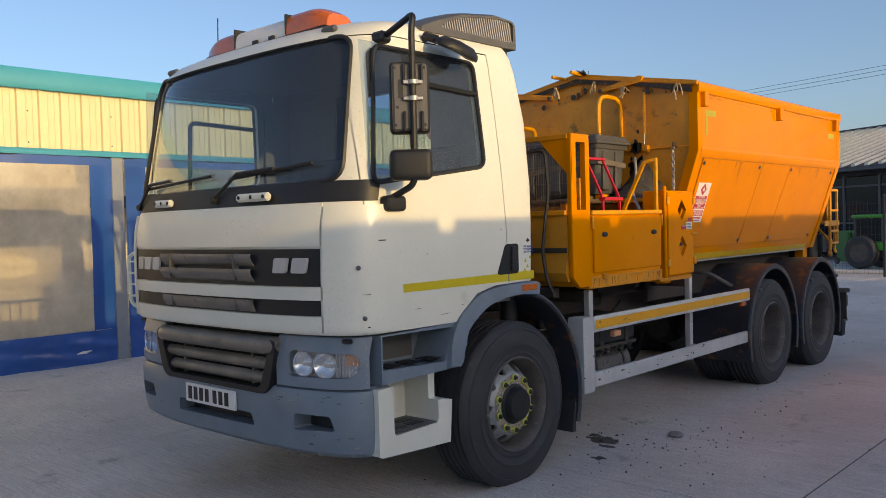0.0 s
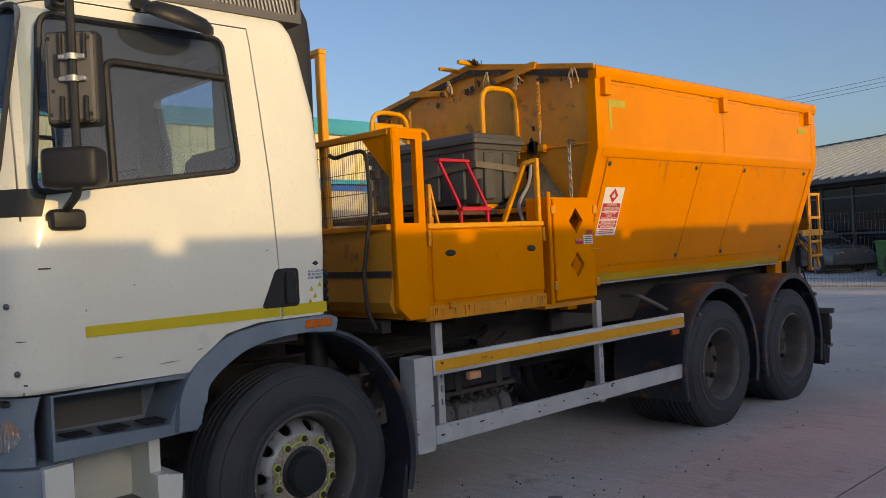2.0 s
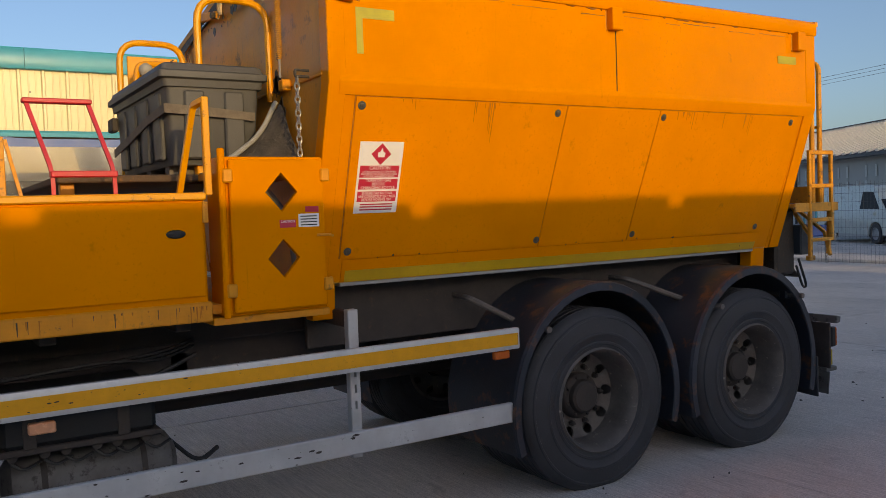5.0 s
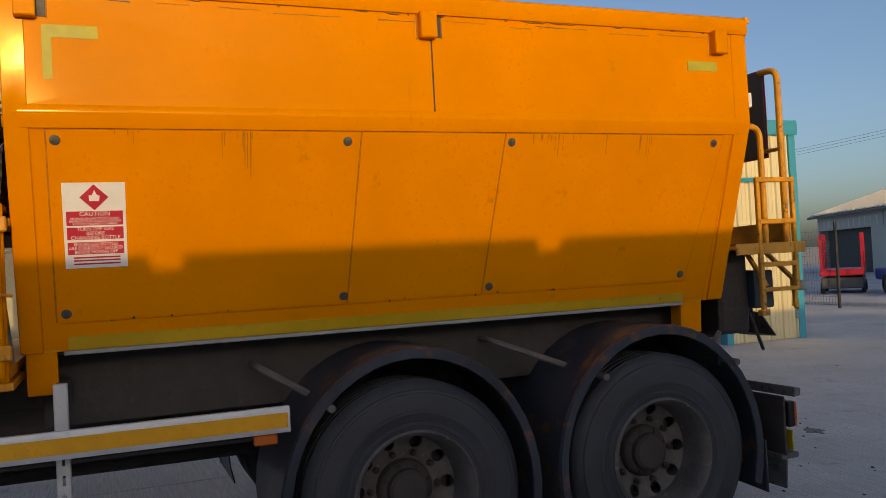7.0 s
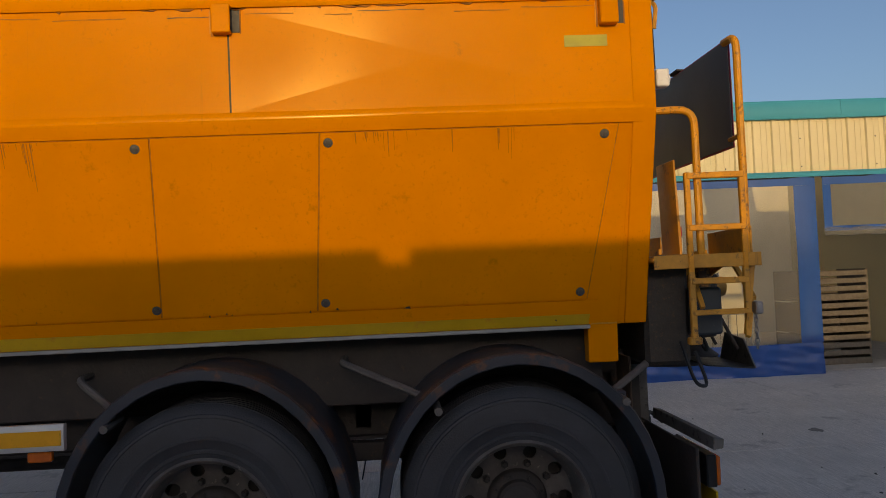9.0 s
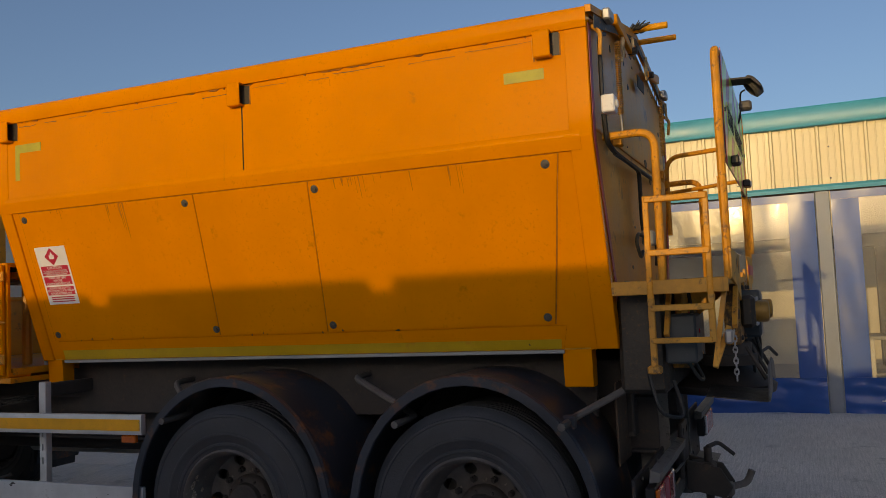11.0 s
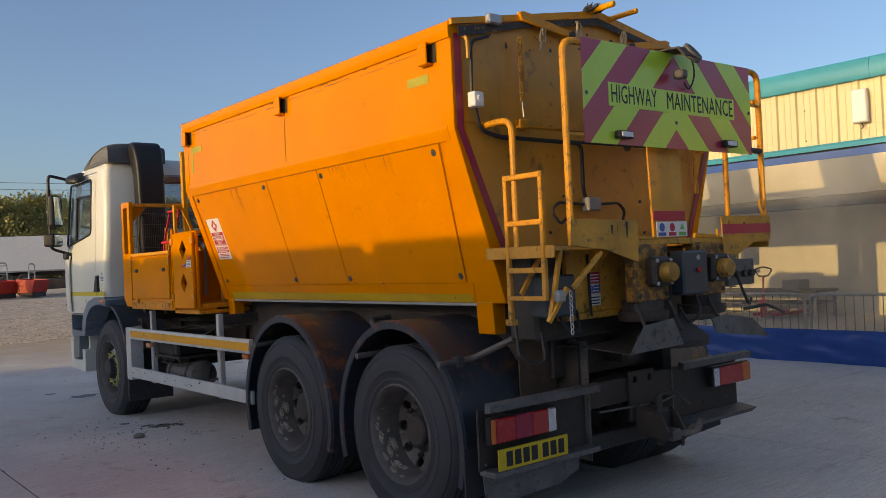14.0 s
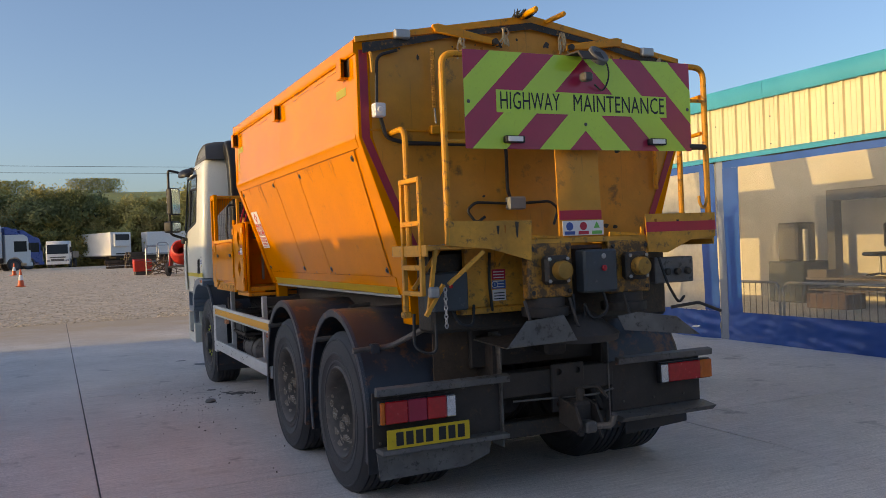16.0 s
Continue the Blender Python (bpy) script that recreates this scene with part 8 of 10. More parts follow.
        part("drive_flange", lathe([(0, 0.0), (0.135, 0.0), (0.14, 0.02), (0.14, 0.05), (0.115, 0.055), (0.115, 0.11), (0, 0.11)], along("z", x, 6.50, 1.14), 28), M["chassis"], g)
    part("feed_tray", box((-0.5, 0.37), (6.36, 6.57), (1.556, 1.59), 0.004), ow, lorry)
    cb = part("control_box", box((-0.185, 0.05), (6.56, 6.66), (1.265, 1.515), 0.012), M["box_dark"], lorry, "dark control box with red button")
    part("button", rod("y", -0.085, 6.66, 1.405, 0.018, 0.014, 14), M["red_lens"], cb)
    part("button", rod("y", -0.085, 6.66, 1.475, 0.016, 0.008, 14), M["box_grey"], cb)
    part("far_box", box((-0.84, -0.54), (6.46, 6.56), (1.285, 1.445), 0.008), M["dull_steel"], lorry, "grimy socket box")
    for x in (-0.62, -0.70, -0.78):
        part("socket", rod("y", x, 6.56, 1.355, 0.022, 0.03, 10), M["grease_shade"], lorry)
    # deflectors under the drives
    part("deflector", prism([(0.60, 0.995), (0.47, 1.135), (0.225, 1.155), (0.14, 1.005)], "y", 6.69, 6.70, 0.002), M["dull_steel"], lorry, "grey steel deflector plate")
    # hood coloured near-black for the shadow it lies in
    part("deflector_hood", slab([[(0.60, 6.69, 0.998), (0.14, 6.69, 1.008)], [(0.66, 6.42, 1.03), (0.10, 6.40, 1.05)]], 0.006), M["grease_shade"], lorry)
    part("deflector", prism([(-0.15, 1.12), (-0.30, 1.135), (-0.58, 1.09), (-0.76, 0.965), (-0.20, 1.035)], "y", 6.68, 6.69, 0.002), M["dull_steel"], lorry, "bent steel deflector plate")
    part("spinner_housing", lathe([(0, 0), (0.26, 0), (0.27, 0.04), (0.12, 0.16), (0, 0.16)], along("z", 0.0, 6.45, 0.98), 28), M["chassis"], lorry)
    for x in (0.42, 0.12, -0.26):
        part("deflector_hanger", tube([(x, 6.60, 1.24), (x, 6.68, 1.08)], 0.010, 6), M["chassis"], lorry)
    for pts in ([(0.08, 6.58, 1.26), (0.10, 6.62, 1.10), (0.04, 6.60, 1.02), (0.0, 6.58, 1.2)], [(-0.10, 6.62, 1.27), (-0.12, 6.65, 1.15), (-0.02, 6.62, 1.10), (0.02, 6.60, 1.2)],
                [(-0.55, 6.58, 1.45), (-0.58, 6.62, 1.28), (-0.66, 6.62, 1.16), (-0.72, 6.60, 1.2)], [(0.93, 6.20, 1.18), (0.96, 6.25, 0.98), (0.86, 6.35, 0.95), (0.84, 6.30, 1.12)],
                [(0.62, 6.36, 1.22), (0.66, 6.42, 1.10), (0.74, 6.40, 1.12), (0.76, 6.36, 1.20)], [(0.5, 6.35, 1.52), (0.52, 6.37, 1.35), (0.5, 6.36, 1.18)]):
        part("cable_loop", tube(pts, 0.009, 6, 0.06), M["cable"], lorry)
    part("rod_tool", tube([(-0.60, 6.62, 1.14), (-0.78, 6.66, 1.16), (-0.92, 6.70, 1.10)], 0.010, 6, 0.02), M["chassis"], lorry)
    # cables and fittings on the rear face
    yb = Y1 + 0.045
    wb = part("junction_box", box((1.035, 1.105), (yb - 0.01, yb + 0.05), (2.335, 2.415), 0.006), M["sign_white"], lorry, "small white switch box")
    part("socket", rod("y", 1.07, yb + 0.05, 2.375, 0.02, 0.01, 12), M["sign_white"], wb)
    part("conduit", tube([(0.93, yb - 0.01, 2.74), (1.06, yb - 0.01, 2.70), (1.07, yb - 0.01, 2.42)], 0.010, 6, 0.05), M["cable"], lorry)
    part("conduit", tube([(1.05, yb - 0.01, 2.34), (1.02, yb - 0.01, 2.22), (0.90, yb - 0.005, 2.19), (0.30, yb - 0.005, 2.185), (0.22, yb - 0.005, 2.18), (0.22, yb - 0.005, 1.90), (0.20, yb, 1.84)], 0.012, 6, 0.04), M["cable"], lorry, "black cable run")
    part("conduit", tube([(0.88, yb - 0.005, 2.185), (-0.55, yb - 0.01, 2.20)], 0.011, 6), M["cable"], lorry)
    j = part("junction_box", box((0.12, 0.24), (yb - 0.01, yb + 0.05), (1.78, 1.86), 0.008), M["box_grey"], lorry, "grey cable junction")
    part("conduit", tube([(0.12, yb + 0.01, 1.82), (-0.08, yb + 0.01, 1.83), (-0.14, yb + 0.01, 1.78), (-0.10, yb + 0.01, 1.68)], 0.009, 6, 0.03), M["cable"], lorry)
    part("conduit", tube([(0.24, yb + 0.01, 1.82), (0.46, yb + 0.01, 1.83), (0.52, yb + 0.01, 1.78), (0.46, yb + 0.02, 1.70), (0.40, yb + 0.02, 1.74)], 0.009, 6, 0.03), M["cable"], lorry)
    for s in (1, -1):
        part("cover_clip", box((s * 0.90 - 0.05, s * 0.90 + 0.05), (Y1 + 0.03, Y1 + 0.07), (2.805, 2.86), 0.008), M["steel"], lorry, "steel cover clip")
        part("tail_handle", tube([(s * 1.10, Y1 + 0.01, 2.735), (s * 1.10, Y1 + 0.05, 2.70), (s * 1.09, Y1 + 0.04, 2.60)], 0.010, 6, 0.02), ow, lorry)
    rng = random.Random(21)
    for k in range(18):
        x, z = rng.gauss(0.0, 0.45), rng.choice((2.20, 2.17, 1.72, 1.80, 1.66, 2.55)) + rng.gauss(0, 0.05)
        if abs(x) > 0.95 or -0.2 < x < 0.13 and z < 2.15:
            continue
        r = rng.uniform(0.006, 0.03) * rng.random() + 0.004
        pts = [(x + r * (1 + 0.6 * noise.noise((math.cos(a) + k, math.sin(a), k))) * math.cos(a) * 1.4, z + r * (1 + 0.6 * noise.noise((math.cos(a), math.sin(a) + k, 3.0))) * math.sin(a)) for a in [2 * math.pi * q / 9 for q in range(9)]]
        part("grease_splash", prism(pts, "y", Y1 + 0.0285, Y1 + 0.0315), M["grease_shade"], lorry)
    for k in range(6):
        x = rng.choice((rng.uniform(0.36, 0.88), rng.uniform(-1.0, -0.47)))
        z, w, ln = 1.70 - 0.03 * rng.random(), rng.uniform(0.003, 0.012), rng.uniform(0.01, 0.09)
        part("grime_run", prism([(x - w, z), (x + w, z), (x + w * 0.4, z - ln), (x - w * 0.3, z - ln)], "y", 6.587, 6.5895), M["grease_shade"] if k % 2 else M["rust_run"], lorry)
    for x0, x1, h in ((0.13, 0.35, 0.020), (-0.42, -0.20, 0.026), (-0.46, -0.43, 0.05)):
        part("tray_lip", prism([(x0, 1.588), (x1, 1.590), (x1 - 0.004, 1.59 + h), ((x0 + x1) / 2, 1.59 + h * 0.8), (x0 + 0.006, 1.59 + h * 0.5)], "y", 6.556, 6.572, 0.002), M["rail_worn"], lorry, "bent worn edge of the feed tray")
    part("rusty_plate", box((0.44, 0.74), (6.005, 6.015), (0.70, 1.10), 0.004), M["rust_plate"], lorry, "rust-brown steel plate behind the mudguard")
    part("scratched_patch", box((-0.18, 0.03), (Y1 + 0.028, Y1 + 0.033), (2.69, 2.76), 0), M["chassis"], lorry)


def make_rear_bumper():
    ch, st = M["chassis"], M["dull_steel"]
    def lamp(x0, dirn, widths, z0, z1, label):
        a = part("tail_lamp", box((min(x0, x0 + dirn * sum(w for w, _ in widths)), max(x0, x0 + dirn * sum(w for w, _ in widths))), (6.20, 6.245), (z0, z1), 0.006), M["dark"], lorry, label)
        x = x0
        for w, mt in widths:
            e = x + dirn * w
            part("lens", box((min(x, e) + 0.001, max(x, e) - 0.001), (6.243, 6.262), (z0 + 0.006, z1 - 0.006), 0.006), M[mt], a)
            x = e
    lamp(1.185, -1, ((0.03, "amber"), (0.14, "red_lens"), (0.12, "red_tape"), (0.125, "red_lens"), (0.06, "clear_lens")), 0.565, 0.705, "rear lamp cluster, red and amber")
    lamp(-0.80, -1, ((0.06, "clear_lens"), (0.27, "red_lens"), (0.10, "amber")), 0.60, 0.735, "rear lamp cluster, red and amber")
    part("bumper_beam", prism([(6.225, 0.73), (6.27, 0.735), (6.275, 0.775), (6.23, 0.785)], "x", 0.35, 1.205, 0.003), st, lorry, "scratched steel bumper channel")
    part("bumper_beam", prism([(6.225, 0.755), (6.27, 0.76), (6.275, 0.80), (6.23, 0.81)], "x", -1.225, -0.45, 0.003), st, lorry, "scratched steel bumper channel")
    part("lamp_panel", box((0.36, 1.20), (6.15, 6.165), (0.42, 0.74), 0.004), ch, lorry)
    part("lamp_panel", box((-1.20, -0.46), (6.15, 6.165), (0.44, 0.77), 0.004), ch, lorry)
    part("lower_channel", box((0.36, 1.18), (6.14, 6.26), (0.395, 0.425), 0.004), st, lorry)
    part("lower_channel", prism([(6.14, 0.40), (6.26, 0.385), (6.30, 0.42), (6.26, 0.425), (6.15, 0.44)], "x", -1.225, -0.46, 0.003), st, lorry)
    p = part("rear_number_plate", box((0.628, 1.148), (6.248, 6.258), (0.428, 0.538), 0.002), M["plate_yellow"], lorry, "yellow plate with dark bars")
    for k in range(7):
        x = 1.095 - k * 0.061 - (0.022 if k > 3 else 0)
        part("plate_bar", box((x - 0.045, x), (6.258, 6.260), (0.445, 0.522), 0), M["ink"], p)
    # frame posts, cross beam, hitch
    for x in (0.34, -0.45):
        part("frame_post", prism([(x - 0.035, 6.05), (x + 0.035, 6.05), (x + 0.035, 6.20), (x + 0.025, 6.20), (x + 0.025, 6.06), (x - 0.035, 6.06)], "z", 0.33, 1.02), M["dull_steel"], lorry, "dirty steel frame post")
        for z in (0.40, 0.56, 0.70, 0.90):
            part("post_bolt", rod("y", x, 6.06, z, 0.013, 0.016, 6), M["dark_bolt"], lorry)
    part("cross_beam", box((-0.46, 0.36), (6.06, 6.19), (0.62, 0.77), 0.006), ch, lorry)
    # beam coloured near-black to pass into the shaded void by the hitch
    part("lower_cross_beam", box((-0.46, 0.36), (6.05, 6.16), (0.36, 0.46), 0.008), M["grease_shade"], lorry)
    hp = box((-0.22, 0.02), (6.19, 6.215), (0.50, 0.80), 0.006)
    for x, z in ((-0.17, 0.75), (-0.03, 0.75), (-0.17, 0.55), (-0.03, 0.55)):
        hp = carve(hp, rod("y", x, 6.1, z, 0.022, 0.2, 12))
    h = part("hitch_plate", hp, M["chassis"], lorry, "drilled tow hitch plate")
    part("hitch_jaw", lathe([(0.05, 0), (0.085, 0.02), (0.085, 0.10), (0.05, 0.13)], along("y", -0.10, 6.215, 0.50), 16), ch, h)
    part("hitch_pin", rod("z", -0.10, 6.33, 0.36, 0.022, 0.30, 12), ch, h)
    part("hitch_body", box((-0.17, -0.03), (6.22, 6.37), (0.42, 0.58), 0.02), M["chassis"], h)
    part("hitch_side", prism([(6.22, 0.44), (6.42, 0.40), (6.46, 0.46), (6.40, 0.56), (6.22, 0.60)], "x", -0.185, -0.165, 0.004), M["chassis"], h)
    part("hitch_side", prism([(6.22, 0.44), (6.42, 0.40), (6.46, 0.46), (6.40, 0.56), (6.22, 0.60)], "x", -0.035, -0.015, 0.004), M["chassis"], h)
    part("hitch_spring", tube([(-0.21 + 0.02 * math.cos(q * 1.0), 6.32 + 0.02 * math.sin(q * 1.0), 0.40 + 0.003 * q) for q in range(60)], 0.005, 5), M["chassis"], h)
    part("safety_chain", tube([(-0.20, 6.24, 0.56), (-0.24, 6.34, 0.40), (-0.20, 6.42, 0.34), (-0.16, 6.44, 0.42)], 0.010, 6, 0.05), M["chassis"], h)
    part("brake_pipe", tube([(-0.45, 6.20, 0.60), (-0.30, 6.21, 0.58), (0.30, 6.21, 0.60)], 0.007, 5, 0.03), M["dull_steel"], lorry)
    part("drop_flap", prism([(0.44, 0.395), (1.185, 0.395), (1.17, 0.235), (0.62, 0.245), (0.46, 0.30)], "y", 6.165, 6.175, 0.002), M["dull_steel"], lorry, "bent steel flap under the lamps")
    for x in (0.42, 0.62, 0.84, 1.04, 1.16):
        part("panel_bolt", rod("y", x, 6.165, 0.715 if x < 1.1 else 0.45, 0.010, 0.010, 6), M["dark_bolt"], lorry)
    for x in (-0.55, -0.80, -1.05):
        part("panel_bolt", rod("y", x, 6.165, 0.50, 0.010, 0.010, 6), M["dark_bolt"], lorry)
    part("hitch_lever", tube([(-0.10, 6.33, 0.66), (-0.20, 6.38, 0.67), (-0.22, 6.46, 0.60)], 0.012, 6, 0.03), ch, h)
    part("coupling", box((-0.14, -0.06), (6.36, 6.46), (0.40, 0.47), 0.012), M["rim"], h)
    part("tow_ball_arm", tube([(-0.12, 6.40, 0.43), (-0.20, 6.52, 0.45), (-0.20, 6.55, 0.52)], 0.02, 8, 0.03), M["rim"], h)
    part("diagonal_stay", tube([(-0.25, 6.12, 0.76), (-0.42, 6.12, 0.46)], 0.022, 8), ch, lorry)
    part("rear_cross_plate", box((-0.5, 0.5), (5.98, 6.05), (0.80, 1.12), 0.01), ch, lorry)
    part("bearer_box", box((-0.10, 0.06), (6.05, 6.22), (0.86, 1.0), 0.02), ch, lorry)
    for s in (1, -1):
        x0, x1 = sorted((s * 0.66, s * 1.19))
        part("rear_mud_flap", prism([(x0, 0.52), (x1, 0.52), (x1, 0.24), (x0, 0.27)], "y", 6.02, 6.032, 0.003), M["rubber"], lorry, "rubber mud flap behind the rear wheel")
        for y0, z0, y1 in ((3.42, 1.13, 3.66), (4.63, 1.15, 5.05), (6.10, 1.10, 5.86)):
            part("guard_bar", tube([(s * 0.60, y0, z0), (s * 0.80, y0, z0 - 0.01), (s * 0.95, y1, 0.965), (s * 1.20, y1, 0.955)], 0.018, 8, 0.05), M["rim"], lorry, "steel mudguard bar")
        part("bar_clamp", box((s * 1.06 - 0.03, s * 1.06 + 0.03), (5.83, 5.89), (0.925, 0.99), 0.008), M["flap"], lorry)


make_board()
make_rear_deck()
make_rear_bumper()


# ---- inside the workshop ----
def make_barrier(at, rz):
    ob = thing("pedestrian_barrier", "galvanised steel pedestrian barrier behind the plastic curtain", "barrier", at, rz, group="barriers in the workshop")
    part("frame", tube([(-1.08, 0, 0.05), (-1.08, 0, 0.80), (1.08, 0, 0.80), (1.08, 0, 0.05)], 0.021, 8, 0.14), M["steel"], ob)
    part("bottom_rail", tube([(-1.1, 0, 0.22), (1.1, 0, 0.22)], 0.015, 6), M["steel"], ob)
    me = finish("bar", tube([(0, 0, 0.22), (0, 0, 0.79)], 0.006, 6), M["dull_steel"])
    for k in range(17):
        part("bar", me, None, ob, at=pose(-0.98 + k * 0.1225, 0, 0))
    for x in (-0.95, 0.95):
        part("foot", tube([(x, -0.25, 0.03), (x, 0, 0.06), (x, 0.25, 0.03)], 0.018, 6), M["steel"], ob)
    return ob


def make_bench(at, label, w, d, h, top):
    ob = thing("work_bench", label, "work bench", at)
    part("top", box((-d / 2, d / 2), (-w / 2, w / 2), (h - 0.05, h), 0.006), M[top], ob)
    me = finish("leg", box((-0.03, 0.03), (-0.03, 0.03), (0, h - 0.05), 0.004), M["steel"])
    for x in (-d / 2 + 0.06, d / 2 - 0.06):
        for y in (-w / 2 + 0.06, w / 2 - 0.06):
            part("leg", me, None, ob, at=pose(x, y, 0))
    part("shelf", box((-d / 2 + 0.05, d / 2 - 0.05), (-w / 2 + 0.05, w / 2 - 0.05), (0.28, 0.31), 0.004), M[top], ob)
    return ob


def make_inside():
    z = 0.021
    a = make_barrier((-7.0, 2.54, z), 90)
    copy_thing(a, pose(-7.0, 4.78, z, 0, 0, 90))
    copy_thing(a, pose(-7.0, 0.30, z, 0, 0, 90))
    copy_thing(a, pose(-7.02, 8.9, z, 0, 0, 90))
    make_bench((-12.3, -1.0, z), "long low steel bench along the back wall", 4.6, 0.9, 0.56, "strap")
    for y, w, hgt, mt in ((-3.0, 0.45, 0.22, "sign_white"), (-2.25, 0.5, 0.16, "strap"), (0.75, 0.35, 0.20, "box_grey")):
        b = thing("carton", "cardboard carton on the low bench", "box", (-12.1, y, z + 0.56))
        part("body", box((-0.2, 0.2), (-w / 2, w / 2), (0, hgt), 0.006), M[mt], b)
        part("tape", box((-0.03, 0.03), (-w / 2, w / 2), (hgt, hgt + 0.002), 0), M["strap"], b)
    cr = thing("red_crate", "faded red plastic crate on the workshop floor", "crate", (-11.2, -1.2, z))
    part("body", carve(box((-0.25, 0.25), (-0.5, 0.5), (0, 0.30), 0.02), box((-0.22, 0.22), (-0.47, 0.47), (0.04, 0.6), 0)), M["rust_plate"], cr)
    # red cage frame standing on its own bench
    make_bench((-8.1, 8.4, z), "low steel bench under a red cage", 1.5, 0.8, 0.80, "box_grey")
    r = thing("red_cage", "red steel cage frame standing on a bench", "cage", (-8.05, 8.4, z + 0.80))
    for x in (-0.25, 0.25):
        for y in (-0.33, 0.33):
            part("post", box((x - 0.025, x + 0.025), (y - 0.025, y + 0.025), (0, 0.82), 0.004), M["red"], r)
    for h in (0.0, 0.38, 0.60, 0.77):
        for x in (-0.25, 0.25):
            part("rail", box((x - 0.022, x + 0.022), (-0.33, 0.33), (h, h + 0.05), 0.004), M["red"], r)
        for y in (-0.33, 0.33):
            part("rail", box((-0.25, 0.25), (y - 0.022, y + 0.022), (h, h + 0.05), 0.004), M["red"], r)
    part("panel", box((-0.24, -0.232), (-0.33, -0.08), (0.05, 0.77), 0.002), M["red"], r)
    part("panel", box((0.232, 0.24), (-0.33, 0.33), (0.03, 0.22), 0.002), M["red"], r)
    # pallet truck handle
    p = thing("pallet_truck", "hand pallet truck with looped handle", "pallet truck", (-11.6, 0.35, z))
    part("handle", tube([(0, -0.10, 0.86), (0, -0.20, 1.00), (0, 0, 1.05), (0, 0.20, 1.00), (0, 0.10, 0.86), (0, -0.10, 0.86)], 0.016, 6, 0.06), M["dark"], p)
    part("stem", tube([(0, 0, 0.86), (0.05, 0, 0.35)], 0.02, 8), M["red"], p)
    part("pump", rod("z", 0.05, 0, 0.05, 0.07, 0.35, 14), M["red"], p)
    for y in (-0.2, 0.2):
        part("fork", box((-1.2, 0), (y - 0.08, y + 0.08), (0.06, 0.12), 0.008), M["red"], p)
    # tall dark machine
    m = thing("floor_machine", "tall dark floor-standing workshop machine", "machine", (-12.2, -3.0, z))
    part("base", box((-0.4, 0.4), (-0.5, 0.5), (0, 0.9), 0.03), M["box_dark"], m)
    part("head", box((-0.3, 0.3), (-0.3, 0.25), (0.9, 1.75), 0.04), M["charcoal"], m)
    part("column", rod("z", 0.1, 0.3, 0.9, 0.06, 0.7, 14), M["steel"], m)
    c = thing("work_cupboard", "grey steel cupboard by the back wall", "cupboard", (-12.7, 9.6, z))
    part("body", box((-0.3, 0.3), (-0.6, 0.6), (0, 1.9), 0.01), M["box_grey"], c)
    for y in (-0.3, 0.3):
        d = part("door", box((0.3, 0.318), (y - 0.295, y + 0.295), (0.05, 1.86), 0.004), M["box_grey"], c)
        part("handle", box((0.318, 0.34), (-0.05 if y > 0 else 0.02, -0.02 if y > 0 else 0.05), (0.9, 1.05), 0.003), M["dark"], d)
    g = thing("gantry_frame", "dark steel lifting gantry inside the workshop", "gantry", (-12.6, 0, z))
    for y in (-2.35, 3.3, 8.3):
        part("post", box((-0.12, 0.12), (y - 0.10, y + 0.10), (0, 2.18), 0.01), M["trim"], g)
    part("beam", box((-0.12, 0.12), (-2.45, 8.4), (2.18, 2.42), 0.01), M["trim"], g)
    # office chair and pillar drill on the far bench side
    ch = thing("office_chair", "dark swivel chair standing on the low bench", "chair", (-12.2, -0.95, z + 0.56), 70)
    part("seat", box((-0.25, 0.25), (-0.25, 0.25), (0.44, 0.52), 0.03), M["dark"], ch)
    part("backrest", box((-0.23, 0.23), (0.22, 0.28), (0.60, 1.10), 0.03), M["dark"], ch)
    part("back_stem", tube([(0, 0.2, 0.46), (0, 0.30, 0.55), (0, 0.28, 0.75)], 0.02, 6, 0.05), M["dark"], ch)
    part("column", rod("z", 0, 0, 0.08, 0.03, 0.38, 10), M["steel"], ch)
    for k in range(5):
        a = 2 * math.pi * k / 5
        part("foot", tube([(0, 0, 0.09), (0.28 * math.cos(a), 0.28 * math.sin(a), 0.05)], 0.018, 6), M["dark"], ch)
    # crates in the open doorway
    for k in range(3):
        cr = thing("crate", "stacked wire-sided crate in the doorway", "crate", (-7.4, 11.2, z + k * 0.46), group="doorway crates")
        for y in (-0.5, 0.5):
            part("side", box((-0.4, 0.4), (y - 0.015, y + 0.015), (0, 0.44), 0.003), M["strap"], cr)
        for x in (-0.4, 0.4):
            for h in (0.02, 0.13, 0.24, 0.35):
                part("slat", box((x - 0.01, x + 0.01), (-0.5, 0.5), (h, h + 0.07), 0.003), M["strap"], cr)
        part("bottom", box((-0.4, 0.4), (-0.5, 0.5), (0, 0.02), 0), M["strap"], cr)
    wb = thing("meter_box", "small cream meter box on the cladding", "meter box", (WX + 0.04, 4.87, 2.92))
    part("case", box((0, 0.07), (-0.09, 0.09), (0, 0.40), 0.01), M["sign_white"], wb)
    part("lid", box((0.07, 0.078), (-0.08, 0.08), (0.01, 0.39), 0.004), M["sign_white"], wb)
    part("cable", tube([(0.03, 0, 0.0), (0.035, 0.03, -0.05), (0.02, 0.0, -0.07)], 0.008, 6), M["cable"], wb)


make_inside()


